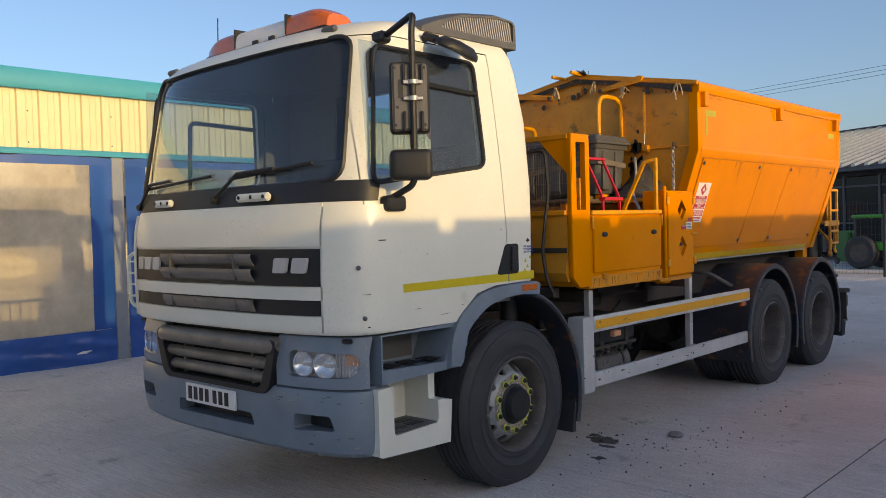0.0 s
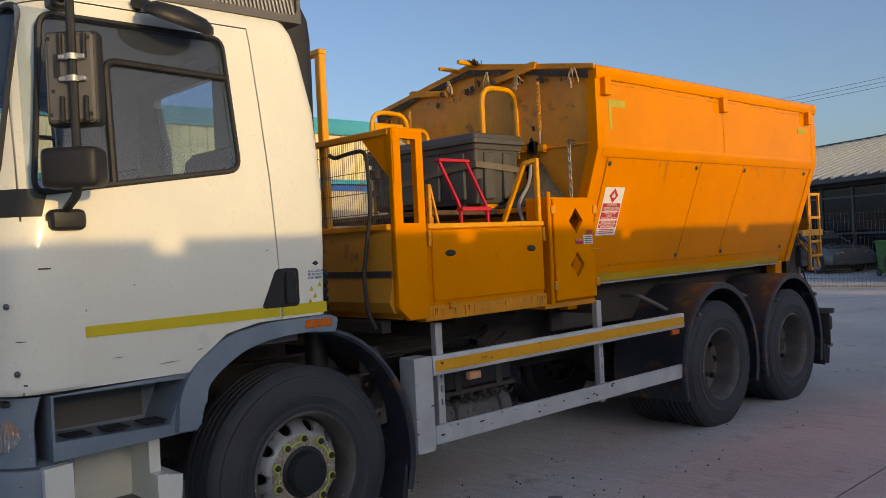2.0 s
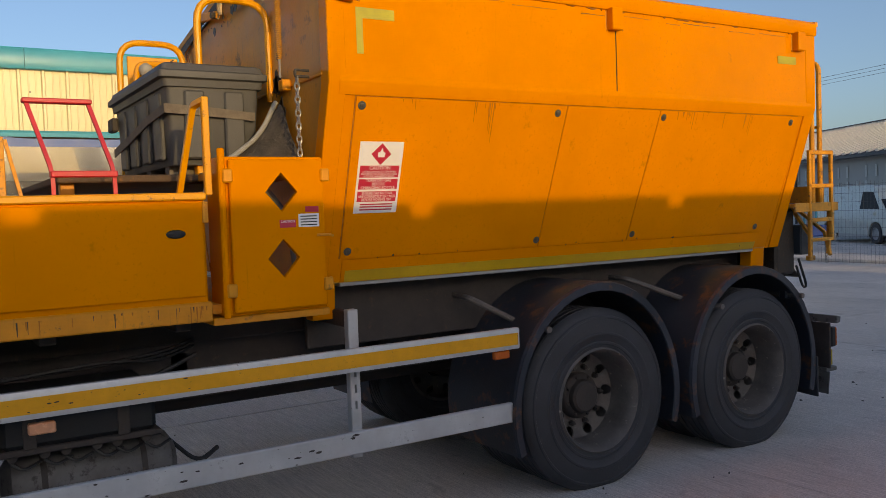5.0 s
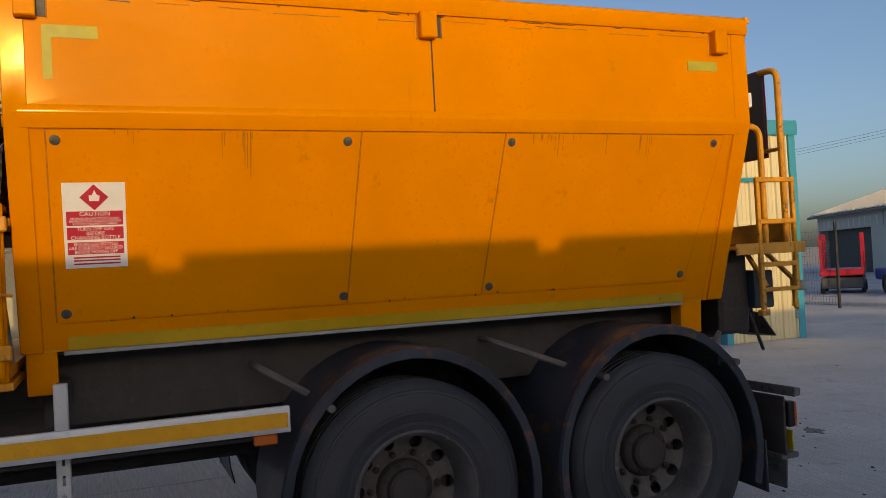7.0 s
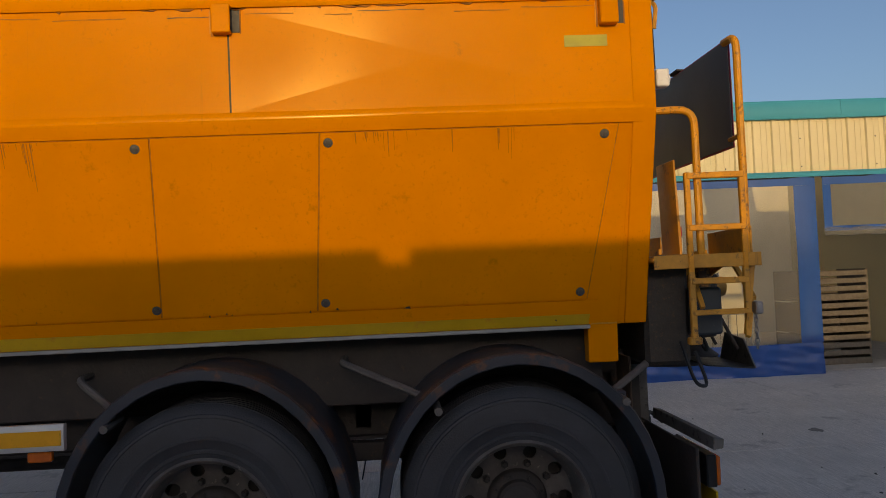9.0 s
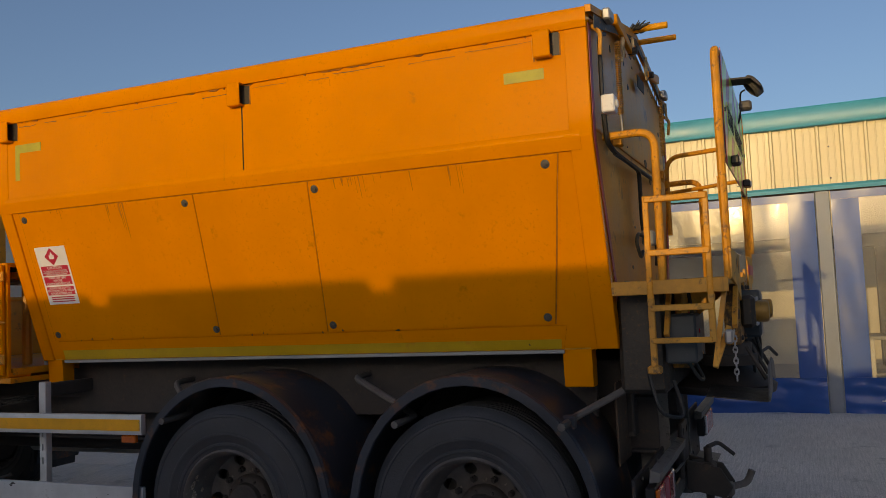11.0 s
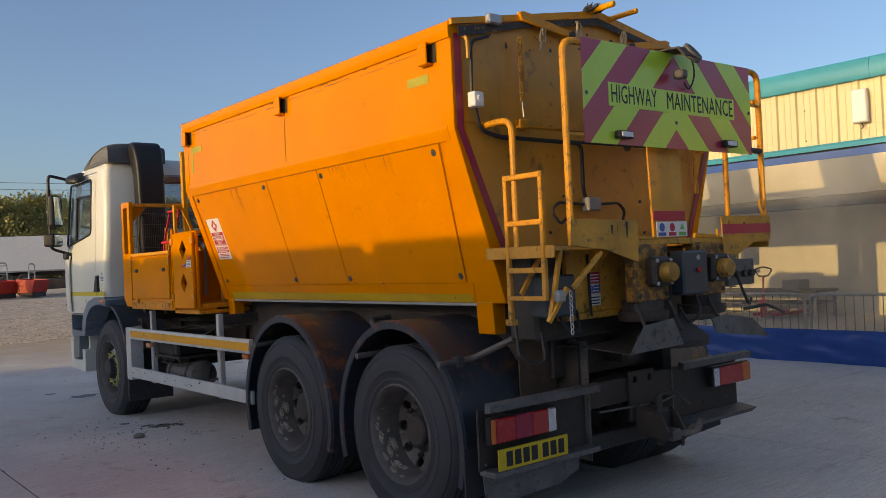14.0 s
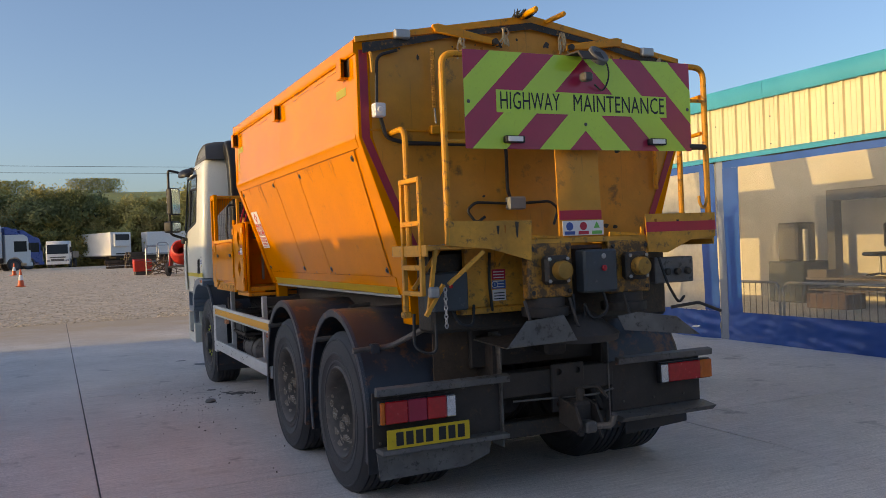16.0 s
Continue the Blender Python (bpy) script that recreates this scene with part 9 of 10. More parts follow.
# ---- far shed with a glazed front ----
M["roof_sheet"] = mat("weathered_roof_sheet", (0.085, 0.07, 0.06), 0.6, vary=0.2, scale=0.5, spots=(0.12, 0.10, 0.09), spot_amount=0.2, bump=0.0)
M["roof_rib"] = mat("pale_roof_rib", (0.80, 0.73, 0.62), 0.5, vary=0.1, bump=0.0)
M["shed_grey"] = mat("grey_shed_cladding", (0.48, 0.47, 0.44), 0.5, vary=0.08, scale=0.6, bump=0.0)
M["dark_glass"] = mat("dark_shop_glass", (0.02, 0.025, 0.03), 0.06, vary=0.1, spec=0.25, bump=0.0)
M["black_door"] = mat("dark_shutter", (0.03, 0.03, 0.032), 0.6, vary=0.2, bump=0.0)
M["skylight"] = mat("translucent_strip", (0.70, 0.70, 0.66), 0.4, vary=0.05, bump=0.0)


def make_shed():
    ob = thing("far_shed", "long grey shed with ribbed roof and glazed front", "building", (2.0, 24.0, 0.02), 152.5)
    L, D, E, R = 40.5, 12.0, 3.25, 5.25
    part("roof", prism([(0.45, E - 0.10), (0.45, E), (-D / 2, R), (-D - 0.4, E), (-D - 0.4, E - 0.1), (-D / 2, R - 0.12)], "x", -4, L), M["roof_sheet"], ob)
    rib = finish("roof_rib", prism([(0.46, E + 0.005), (0.46, E + 0.095), (-D / 2, R + 0.095), (-D / 2, R + 0.005)], "x", 0, 0.16), M["roof_rib"])
    for k in range(78):
        part("roof_rib", rib, None, ob, at=pose(-3.9 + k * 0.568, 0, 0))
    part("gutter", box((-4, L), (0.44, 0.56), (E - 0.16, E - 0.03), 0.02), M["charcoal"], ob)
    part("ridge", box((-4, L), (-D / 2 - 0.2, -D / 2 + 0.2), (R + 0.03, R + 0.08), 0.0), M["roof_sheet"], ob)
    # glazed stretch
    for k in range(12):
        x = -4 + k * 1.55
        part("glass_pane", box((x + 0.05, x + 1.50), (-0.04, -0.02), (0.1, E - 0.35), 0), M["dark_glass"], ob)
        part("mullion", box((x - 0.05, x + 0.05), (-0.08, 0.03), (0, E - 0.3), 0.01), M["charcoal"], ob)
    for z in (0.05, 1.25, 2.55):
        part("transom", box((-4, 14.6), (-0.06, 0.015), (z, z + 0.07), 0), M["charcoal"], ob)
    part("fascia_band", box((-4, 14.6), (-0.1, 0.05), (E - 0.3, E - 0.02), 0), M["black_door"], ob)
    # clad stretch with slot lights and a dark door
    x = 14.6
    while x < 31:
        part("cladding_sheet", slab([[(x + 0.2 * i, 0.03 * (i % 2), z) for i in range(11)] for z in (0.0, E - 0.1)], 0.01), M["shed_grey"], ob, smooth=20)
        x += 2.0
    for k in range(24):
        xx = 15.2 + k * 0.66
        for z in (1.75, 2.35):
            if (k * 7 + int(z * 10)) % 5:
                part("slot_light", box((xx, xx + 0.10), (0.035, 0.05), (z, z + 0.45), 0), M["skylight"], ob)
    part("door_head", box((31, 40), (-0.1, 0.04), (2.35, E - 0.05), 0), M["shed_grey"], ob)
    part("dark_door", box((31, 39.6), (-0.4, -0.35), (0, 2.36), 0), M["black_door"], ob)
    for k in range(11):
        part("slot_light", box((31.6 + k * 0.75, 31.7 + k * 0.75), (0.04, 0.055), (2.45, 2.9), 0), M["skylight"], ob)
    part("downpipe", rod("z", 24.0, 0.1, 0, 0.06, E - 0.1, 10), M["charcoal"], ob)
    part("end_wall", box((L - 0.3, L - 0.1), (-D, 0), (0, E - 0.1), 0), M["shed_grey"], ob)
    part("end_wall", box((-4, -3.8), (-D, 0), (0, E - 0.1), 0), M["shed_grey"], ob)
    part("gable", prism([(0, E - 0.1), (-D / 2, R - 0.12), (-D, E - 0.1)], "x", L - 0.3, L - 0.1), M["shed_grey"], ob)
    part("back_wall", box((-4, L - 0.1), (-D, -D + 0.2), (0, E - 0.1), 0), M["shed_grey"], ob)
    return ob


def make_fence():
    ob = thing("mesh_fence", "dark green welded mesh fence on slim posts", "fence", (0, 19.2, 0.012))
    post = finish("post", box((-0.03, 0.03), (-0.03, 0.03), (0, 2.1), 0.006), M["black_door"])
    bm = bmesh.new()
    for k in range(33):
        x = 0.03 + k * 0.0893
        tube([(x, 0, 0.05), (x, 0, 1.95)], 0.0028, 3, bm=bm)
    for k in range(10):
        z = 0.08 + k * 0.2
        tube([(0.03, 0, z), (2.89, 0, z)], 0.0035, 3, bm=bm)
    panel = finish("mesh_panel", bm, M["black_door"])
    for k in range(13):
        if k == 4:
            continue
        part("post", post, None, ob, at=pose(4.0 - k * 2.92, 0, 0))
        tagged(part("mesh_panel", panel, None, ob, at=pose(4.0 - k * 2.92 - 2.92, 0, 0)), kind="stuff")
    return ob


# ---- vehicles ----
def vehicle_wheel(parent, x, y, r, w, silver=True):
    prof = [(r * 0.62, -w / 2), (r * 0.9, -w / 2), (r, -w * 0.35), (r, w * 0.35), (r * 0.9, w / 2), (r * 0.62, w / 2)]
    wh = part("wheel", lathe([(0, w * 0.25), (r * 0.2, w * 0.28), (r * 0.5, w * 0.2), (r * 0.6, w * 0.42), (r * 0.64, w * 0.4), (r * 0.64, -w * 0.4)], along("x" if x > 0 else "-x", x, y, r), 20), M["rim_silver"] if silver else M["rim"], parent)
    part("tyre", lathe(prof, along("x" if x > 0 else "-x", x, y, r), 22), M["rubber"], wh)


def make_car(name, label, at, rz, paint, sec, wb, r=0.31, half=0.86):
    """A car from its side outline: body below the waist, cabin above with inset glass; it faces local -y."""
    ob = thing(name, label, "car" if name != "van" else "van", at, rz)
    body, cabin, glass = sec
    rings = []
    for s, k in ((-half, 0.92), (-half * 0.97, 0.98), (-half * 0.7, 1.0), (half * 0.7, 1.0), (half * 0.97, 0.98), (half, 0.92)):
        rings.append([(s, y * (0.99 if abs(s) > half * 0.9 else 1), 0.22 + (z - 0.22) * k) for y, z in body])
    bm = loft(rings)
    for y in wb:
        bm = carve(bm, rod("x", -half - 0.2, y, r, r * 1.16, 2 * half + 0.4, 24))
    b = part("body", bm, paint, ob, smooth=40)
    rings = [[(s * (half - 0.10 - 0.13 * max(0, (z - 0.9) / 0.6)), y, z) for y, z in cabin] for s in (-1, 1)]
    part("cabin", loft(rings), paint, ob, smooth=40)
    for s in (-1, 1):
        for g in glass:
            pts = [(s * (half - 0.10 - 0.13 * max(0, (z - 0.9) / 0.6) + 0.004), y, z) for y, z in g]
            q = bmesh.new()
            q.faces.new([q.verts.new(p) for p in pts])
            bmesh.ops.solidify(q, geom=q.faces[:], thickness=0.006)
            part("side_window", q, M["dark_glass"], ob)
    f0, f1 = cabin[0], cabin[1]
    part("windscreen", slab([[(x, f0[0] - 0.012 + 0.02, f0[1] + 0.02) for x in (-half + 0.2, half - 0.2)], [(x, f1[0] - 0.012, f1[1] - 0.04) for x in (-half + 0.32, half - 0.32)]], 0.006), M["dark_glass"], ob)
    for s in (-1, 1):
        part("headlamp", box((s * (half - 0.3) - 0.14, s * (half - 0.3) + 0.14), (body[0][0] - 0.01, body[0][0] + 0.1), (0.60, 0.72), 0.03), M["clear_lens"], ob)
        part("door_mirror", box((s * (half + 0.02) - 0.07, s * (half + 0.02) + 0.07), (f0[0] + 0.25, f0[0] + 0.33), (0.95, 1.07), 0.03), paint, ob)
        for y in wb:
            vehicle_wheel(ob, s * (half - 0.09), y, r, 0.19)
    part("bumper", box((-half + 0.04, half - 0.04), (body[0][0] - 0.05, body[0][0] + 0.1), (0.28, 0.48), 0.05), M["charcoal"], ob)
    return ob


HATCH = ([(-2.02, 0.30), (-2.05, 0.62), (-1.9, 0.82), (-1.0, 0.98), (1.75, 1.02), (1.98, 0.85), (2.0, 0.32)],
         [(-1.05, 0.96), (-0.25, 1.42), (0.2, 1.47), (1.1, 1.42), (1.80, 1.0)],
         [[(-0.80, 1.0), (-0.18, 1.37), (0.28, 1.40), (0.30, 1.0)], [(0.36, 1.0), (0.36, 1.40), (1.02, 1.36), (1.30, 1.02)]])
VAN = ([(-2.35, 0.30), (-2.38, 0.80), (-2.2, 1.0), (-1.7, 1.12), (2.35, 1.15), (2.4, 0.35)],
       [(-1.75, 1.10), (-1.0, 1.85), (-0.6, 1.95), (2.3, 1.95), (2.36, 1.12)],
       [[(-1.45, 1.15), (-0.92, 1.72), (-0.30, 1.74), (-0.30, 1.15)]])


def make_tractor():
    g = mat("green_tractor_paint", (0.06, 0.36, 0.05), 0.4, vary=0.12, coat=0.2, bump=0.02)
    y = mat("yellow_green_paint", (0.45, 0.62, 0.05), 0.4, vary=0.1, bump=0.02)
    ob = thing("green_tractor", "green farm tractor with cab behind the fence", "tractor", (-2.7, 22.6, 0.025), 75)
    ob.matrix_basis = ob.matrix_basis @ Matrix.Diagonal((0.62, 0.62, 0.62, 1))
    part("bonnet", prism([(-1.9, 0.75), (-1.95, 1.25), (-1.7, 1.42), (-0.3, 1.55), (-0.3, 0.75)], "x", -0.35, 0.35, 0.04), g, ob)
    part("frame", box((-0.25, 0.25), (-1.9, 1.2), (0.5, 0.85), 0.03), M["charcoal"], ob)
    part("cab_floor", box((-0.75, 0.75), (-0.3, 1.2), (0.85, 1.25), 0.03), g, ob)
    for x in (-0.7, 0.7):
        for yy in (-0.25, 1.1):
            part("cab_post", box((x - 0.04, x + 0.04), (yy - 0.04, yy + 0.04), (1.2, 2.4), 0.01), M["charcoal"], ob)
        part("side_glass", box((x - 0.01, x + 0.01), (-0.2, 1.05), (1.3, 2.35), 0), M["dark_glass"], ob)
    part("roof", box((-0.82, 0.82), (-0.4, 1.25), (2.38, 2.55), 0.06), g, ob)
    part("loader", tube([(0.5, 0.0, 1.3), (0.5, -1.6, 1.5), (0.5, -2.5, 0.5)], 0.07, 8, 0.2), y, ob)
    part("loader", tube([(-0.5, 0.0, 1.3), (-0.5, -1.6, 1.5), (-0.5, -2.5, 0.5)], 0.07, 8, 0.2), y, ob)
    part("bucket", prism([(-2.4, 0.15), (-3.0, 0.12), (-2.9, 0.2), (-2.5, 0.55), (-2.4, 0.75)], "x", -0.9, 0.9), y, ob)
    for s in (-1, 1):
        vehicle_wheel(ob, s * 0.85, 0.7, 0.78, 0.45, False)
        vehicle_wheel(ob, s * 0.75, -1.3, 0.5, 0.32, False)
    return ob


def make_box_lorry(at, rz, cab_mat, box_mat, label, length=6.0, sleeper=None, top=3.45):
    """Box lorry facing local -y."""
    ob = thing("box_lorry", label, "lorry", at, rz, group="parked lorries")
    cab = prism([(-1.0, 0.55), (-1.05, 1.35), (-0.85, 2.55), (-0.55, 2.75), (0.75, 2.75), (0.75, 0.55)], "x", -1.1, 1.1, 0.05)
    cab = carve(cab, rod("x", -1.3, 0.15, 0.48, 0.56, 2.6, 24))
    c = part("cab", cab, cab_mat, ob, smooth=40)
    part("windscreen", slab([[(x, -1.055, 1.42) for x in (-1.0, 1.0)], [(x, -0.905, 2.38) for x in (-0.96, 0.96)]], 0.012), M["dark_glass"], c)
    part("grille", box((-0.62, 0.62), (-1.07, -1.03), (0.70, 0.92), 0.02), M["charcoal"], c)
    part("grille", box((-0.75, 0.75), (-1.075, -1.03), (1.02, 1.14), 0.02), M["charcoal"], c)
    part("bumper", box((-1.1, 1.1), (-1.15, -0.7), (0.35, 0.62), 0.04), cab_mat, c)
    for s in (-1, 1):
        part("side_window", box((s * 1.1 - 0.008, s * 1.1 + 0.008), (-0.75, 0.15), (1.45, 2.25), 0.01), M["dark_glass"], c)
        part("headlamp", box((s * 0.88 - 0.16, s * 0.88 + 0.16), (-1.13, -1.06), (0.66, 0.82), 0.02), M["clear_lens"], c)
        part("mirror", box((s * 1.25 - 0.08, s * 1.25 + 0.08), (-0.95, -0.85), (1.55, 2.1), 0.03), M["dark"], c)
        vehicle_wheel(ob, s * 0.98, 0.15, 0.47, 0.28, False)
        vehicle_wheel(ob, s * 0.98, length - 1.0, 0.47, 0.32, False)
    if sleeper:
        part("wind_deflector", prism([(-0.4, 2.74), (0.75, 2.74), (0.75, 3.35), (0.4, 3.3)], "x", -1.05, 1.05, 0.05), sleeper, c)
    part("load_box", box((-1.2, 1.2), (1.0, 1.0 + length), (1.0, top), 0.03), box_mat, ob)
    part("chassis", box((-0.5, 0.5), (0.5, 0.9 + length), (0.6, 0.98), 0.02), M["chassis"], ob)
    return ob


def make_trailer(at, rz, length, label, fridge):
    ob = thing("box_trailer", label, "trailer", at, rz, group="parked trailers")
    part("body", box((-1.27, 1.27), (0, length), (1.15, 3.85), 0.03), M["sign_white"], ob)
    part("side_rail", box((-1.285, 1.285), (0.02, length - 0.02), (1.08, 1.2), 0.01), M["box_grey"], ob)
    if fridge:
        f = part("fridge_unit", box((-0.95, 0.95), (-0.4, 0), (2.2, 3.7), 0.06), M["sign_white"], ob)
        part("fan_grille", box((-0.85, 0.85), (-0.43, -0.4), (2.9, 3.6), 0.02), M["black_door"], f)
        part("lower_grille", box((-0.85, 0.85), (-0.43, -0.4), (1.25, 1.4), 0.02), M["black_door"], f)
    part("landing_leg", box((-0.9, 0.9), (2.0, 2.2), (0.1, 1.1), 0.02), M["chassis"], ob)
    part("tool_box", box((0.6, 1.2), (3.6, 5.4), (0.45, 0.95), 0.03), M["box_grey"], ob)
    for k in range(3):
        for s in (-1, 1):
            vehicle_wheel(ob, s * 1.05, length - 3.6 + k * 1.2, 0.5, 0.35, False)
    part("chassis", box((-0.5, 0.5), (0.4, length - 0.3), (0.8, 1.14), 0.02), M["chassis"], ob)
    return ob


def make_mixer():
    ob = thing("cement_mixer", "red towable cement mixer", "cement mixer", (-3.05, -33.0, ground_height(0, -33)), 158)
    part("drum", lathe([(0.18, -0.75), (0.45, -0.55), (0.62, -0.1), (0.60, 0.2), (0.42, 0.62), (0.34, 0.66), (0.30, 0.60), (0.2, 0.2)], pose(0, 0, 1.15, 68, 0, 0), 28), M["mixer_red"], ob)
    part("frame", box((-0.6, 0.6), (-0.5, 0.7), (0.42, 0.52), 0.01), M["chassis"], ob)
    for x in (-0.62, 0.62):
        part("upright", prism([(-0.3, 0.5), (0.3, 0.5), (0.05, 1.2), (-0.05, 1.2)], "x", x - 0.03, x + 0.03), M["mixer_red"], ob)
        vehicle_wheel(ob, x * 1.25, 0.1, 0.34, 0.18, False)
    part("tow_bar", tube([(0, 0.6, 0.5), (0, 1.9, 0.45)], 0.05, 8), M["chassis"], ob)
    return ob


def make_cone(at):
    ob = thing("traffic_cone", "orange and white traffic cone on the gravel", "traffic cone", at, group="traffic cones")
    part("base", box((-0.2, 0.2), (-0.2, 0.2), (0, 0.04), 0.015), M["orange_red"], ob)
    for a, b, mt in ((0.04, 0.28, "orange_red"), (0.28, 0.50, "sign_white"), (0.50, 0.75, "orange_red")):
        ra, rb = 0.14 - 0.15 * a, 0.14 - 0.15 * b
        part("band", lathe([(0, a), (ra, a), (rb, b), (0, b)], Matrix(), 18), M[mt], ob)
    return ob


def make_plant_yard():
    """Hire plant parked on the gravel: frames, red hoppers, a low machine, timber stacks."""
    gz = ground_height(0, -36)
    for k, (x, y, h) in enumerate(((-1.9, -36.0, 1.5), (-2.5, -36.6, 1.7), (-4.4, -36.2, 1.6), (-5.4, -37.0, 1.7), (-6.4, -35.6, 1.6))):
        ob = thing("tower_frame", "silver scaffold frame standing among the plant", "scaffold frame", (x, y, gz), 30 + 7 * k, group="scaffold frames")
        for a in (-0.4, 0.4):
            part("upright", tube([(a, 0, 0), (a, 0, h - 0.1), (a * 0.6, 0, h), (0, 0, h)], 0.03, 6, 0.1), M["steel"], ob)
        for j in range(4):
            part("rung", tube([(-0.4, 0, 0.3 + j * 0.42), (0.4, 0, 0.3 + j * 0.42)], 0.022, 6), M["steel"], ob)
    for k, (x, y) in enumerate(((-1.45, -36.8), (-4.9, -34.6), (-6.0, -33.8))):
        ob = thing("tipping_skip", "red tipping skip on the gravel", "skip", (x, y, gz), 15 * k, group="red skips")
        part("bin", carve(prism([(-0.42, 0.2), (0.42, 0.2), (0.62, 0.78), (-0.55, 0.86)], "x", -0.45, 0.45, 0.02), prism([(-0.38, 0.25), (0.38, 0.25), (0.58, 0.9), (-0.5, 0.95)], "x", -0.41, 0.41)), M["mixer_red"], ob)
        part("skid", box((-0.4, 0.4), (-0.4, 0.4), (0, 0.2), 0.02), M["chassis"], ob)
    rng = random.Random(9)
    for x, y, n in ((-2.3, -35.2, 34), (-4.0, -34.6, 26)):
        bm = bmesh.new()
        for k in range(n):
            a = rng.uniform(0, 6.28)
            ln, h = rng.uniform(0.5, 1.3), rng.uniform(0.05, 0.9)
            dx, dy, dz = math.cos(a) * ln / 2, math.sin(a) * ln / 2, rng.uniform(-0.35, 0.35)
            cx, cy = rng.gauss(0, 0.3), rng.gauss(0, 0.3)
            tube([(x + cx - dx, y + cy - dy, gz + max(0.03, h - dz)), (x + cx + dx, y + cy + dy, gz + max(0.03, h + dz))], rng.uniform(0.014, 0.03), 5, bm=bm)
        tagged(part("pole_heap", bm, M["rust_plate"]), "heap of rusty poles and fittings on the gravel", "scrap heap", kind="stuff")
    ob = thing("low_roller", "low dark plant machine with yellow drum", "machine", (-7.4, -36.0, gz), 70)
    part("body", prism([(-1.4, 0.3), (1.4, 0.3), (1.3, 0.75), (-0.4, 0.85), (-1.35, 0.6)], "x", -0.6, 0.6, 0.04), M["chassis"], ob)
    part("drum", rod("x", -0.6, -1.2, 0.45, 0.45, 1.2, 24), M["brass"], ob)
    part("hose", tube([(-0.5, 0.4, 0.8), (-0.3, 0.9, 1.05), (0.2, 1.0, 0.9), (0.4, 0.6, 0.8)], 0.03, 6, 0.2), M["cable"], ob)
    for k, (x, y, rows) in enumerate(((-1.1, -53.0, 3), (-2.35, -52.0, 6), (-3.4, -54.0, 4))):
        ob = thing("timber_stack", "untidy stack of dark old sleepers on the yard", "timber stack", (x, y, ground_height(0, y)), 10 * k, group="timber stacks")
        for j in range(rows):
            for i in range(4):
                c, w = -0.42 + i * 0.28 + rng.uniform(-0.03, 0.03), rng.uniform(0.45, 0.75)
                s = box((-w, w), (c - 0.11, c + 0.11), (j * 0.19, j * 0.19 + rng.uniform(0.13, 0.18)), 0.012)
                bmesh.ops.rotate(s, cent=(0, c, 0), matrix=Matrix.Rotation(radians(rng.uniform(-7, 7)), 3, "Z"), verts=s.verts)
                part("sleeper", s, M["sleeper"], ob)


# ---- trees, hill and wires ----
M["leaf"] = mat("tree_leaves", (0.36, 0.315, 0.10), 0.7, vary=0.45, scale=0.9, bump=0.0)
M["leaf_dark"] = mat("dark_tree_leaves", (0.22, 0.225, 0.08), 0.7, vary=0.45, scale=0.9, bump=0.0)
M["leaf_gold"] = mat("autumn_leaves", (0.36, 0.27, 0.085), 0.7, vary=0.4, scale=0.9, bump=0.0)
M["bark"] = mat("tree_bark", (0.07, 0.055, 0.042), 0.9, vary=0.3, bump=0.3)
M["grass"] = mat("hill_grass", (0.24, 0.26, 0.075), 0.9, vary=0.25, scale=0.05, bump=0.2)


def crown_mesh(rng, clumps, leaves, spread, height, low, size):
    """Leaf blades gathered in clumps about the limb ends; the outline is uneven and has gaps."""
    vs, fs = [], []
    for _ in range(clumps):
        t = rng.random()
        a = rng.uniform(0, 2 * math.pi)
        rad = spread * math.sqrt(rng.random()) * (0.45 + 0.75 * math.sin(math.pi * min(1, 0.18 + 0.8 * t)))
        c = Vector((rad * math.cos(a), rad * math.sin(a), low + (height - low) * t))
        cr = rng.uniform(0.5, 1.15) * spread * 0.30
        for _ in range(leaves):
            d = Vector((rng.gauss(0, 1), rng.gauss(0, 1), rng.gauss(0, 0.75))) * cr * 0.55
            p = c + d
            u = Vector((rng.gauss(0, 1), rng.gauss(0, 1), rng.gauss(0, 1))).normalized()
            w = u.orthogonal().normalized()
            k = size * rng.uniform(0.6, 1.4)
            n = len(vs)
            vs += [tuple(p - u * k), tuple(p + w * k * 0.6), tuple(p + u * k), tuple(p - w * k * 0.6)]
            fs.append((n, n + 1, n + 2, n + 3))
    me = bpy.data.meshes.new("crown")
    me.from_pydata(vs, [], fs)
    return me


def make_tree(rng, at, spread, height, mt, clumps=105, leaves=130):
    ob = thing("tree", "leafy broadleaf tree at the yard's edge", "tree", at, group="trees behind the yard")
    bm = tube([(0, 0, -0.2), (0.1, 0.05, height * 0.25), (0.05, 0.1, height * 0.5), (0.2, 0, height * 0.8)], 0.16, 7)
    for v in bm.verts:
        v.co.x *= 1 - 0.7 * max(0, v.co.z) / height
        v.co.y *= 1 - 0.7 * max(0, v.co.z) / height
    for k in range(6):
        a, z = k * 1.1, height * (0.25 + 0.08 * k)
        tube([(0.05, 0.05, z), (0.5 * spread * math.cos(a), 0.5 * spread * math.sin(a), z + height * 0.16), (0.8 * spread * math.cos(a + 0.2), 0.8 * spread * math.sin(a + 0.2), z + height * 0.24)], 0.05, 5, bm=bm)
    part("trunk", bm, M["bark"], ob)
    me = crown_mesh(rng, clumps, leaves, spread, height, height * 0.04, 0.13)
    me.materials.append(M[mt])
    part("crown", me, None, ob)
    return ob


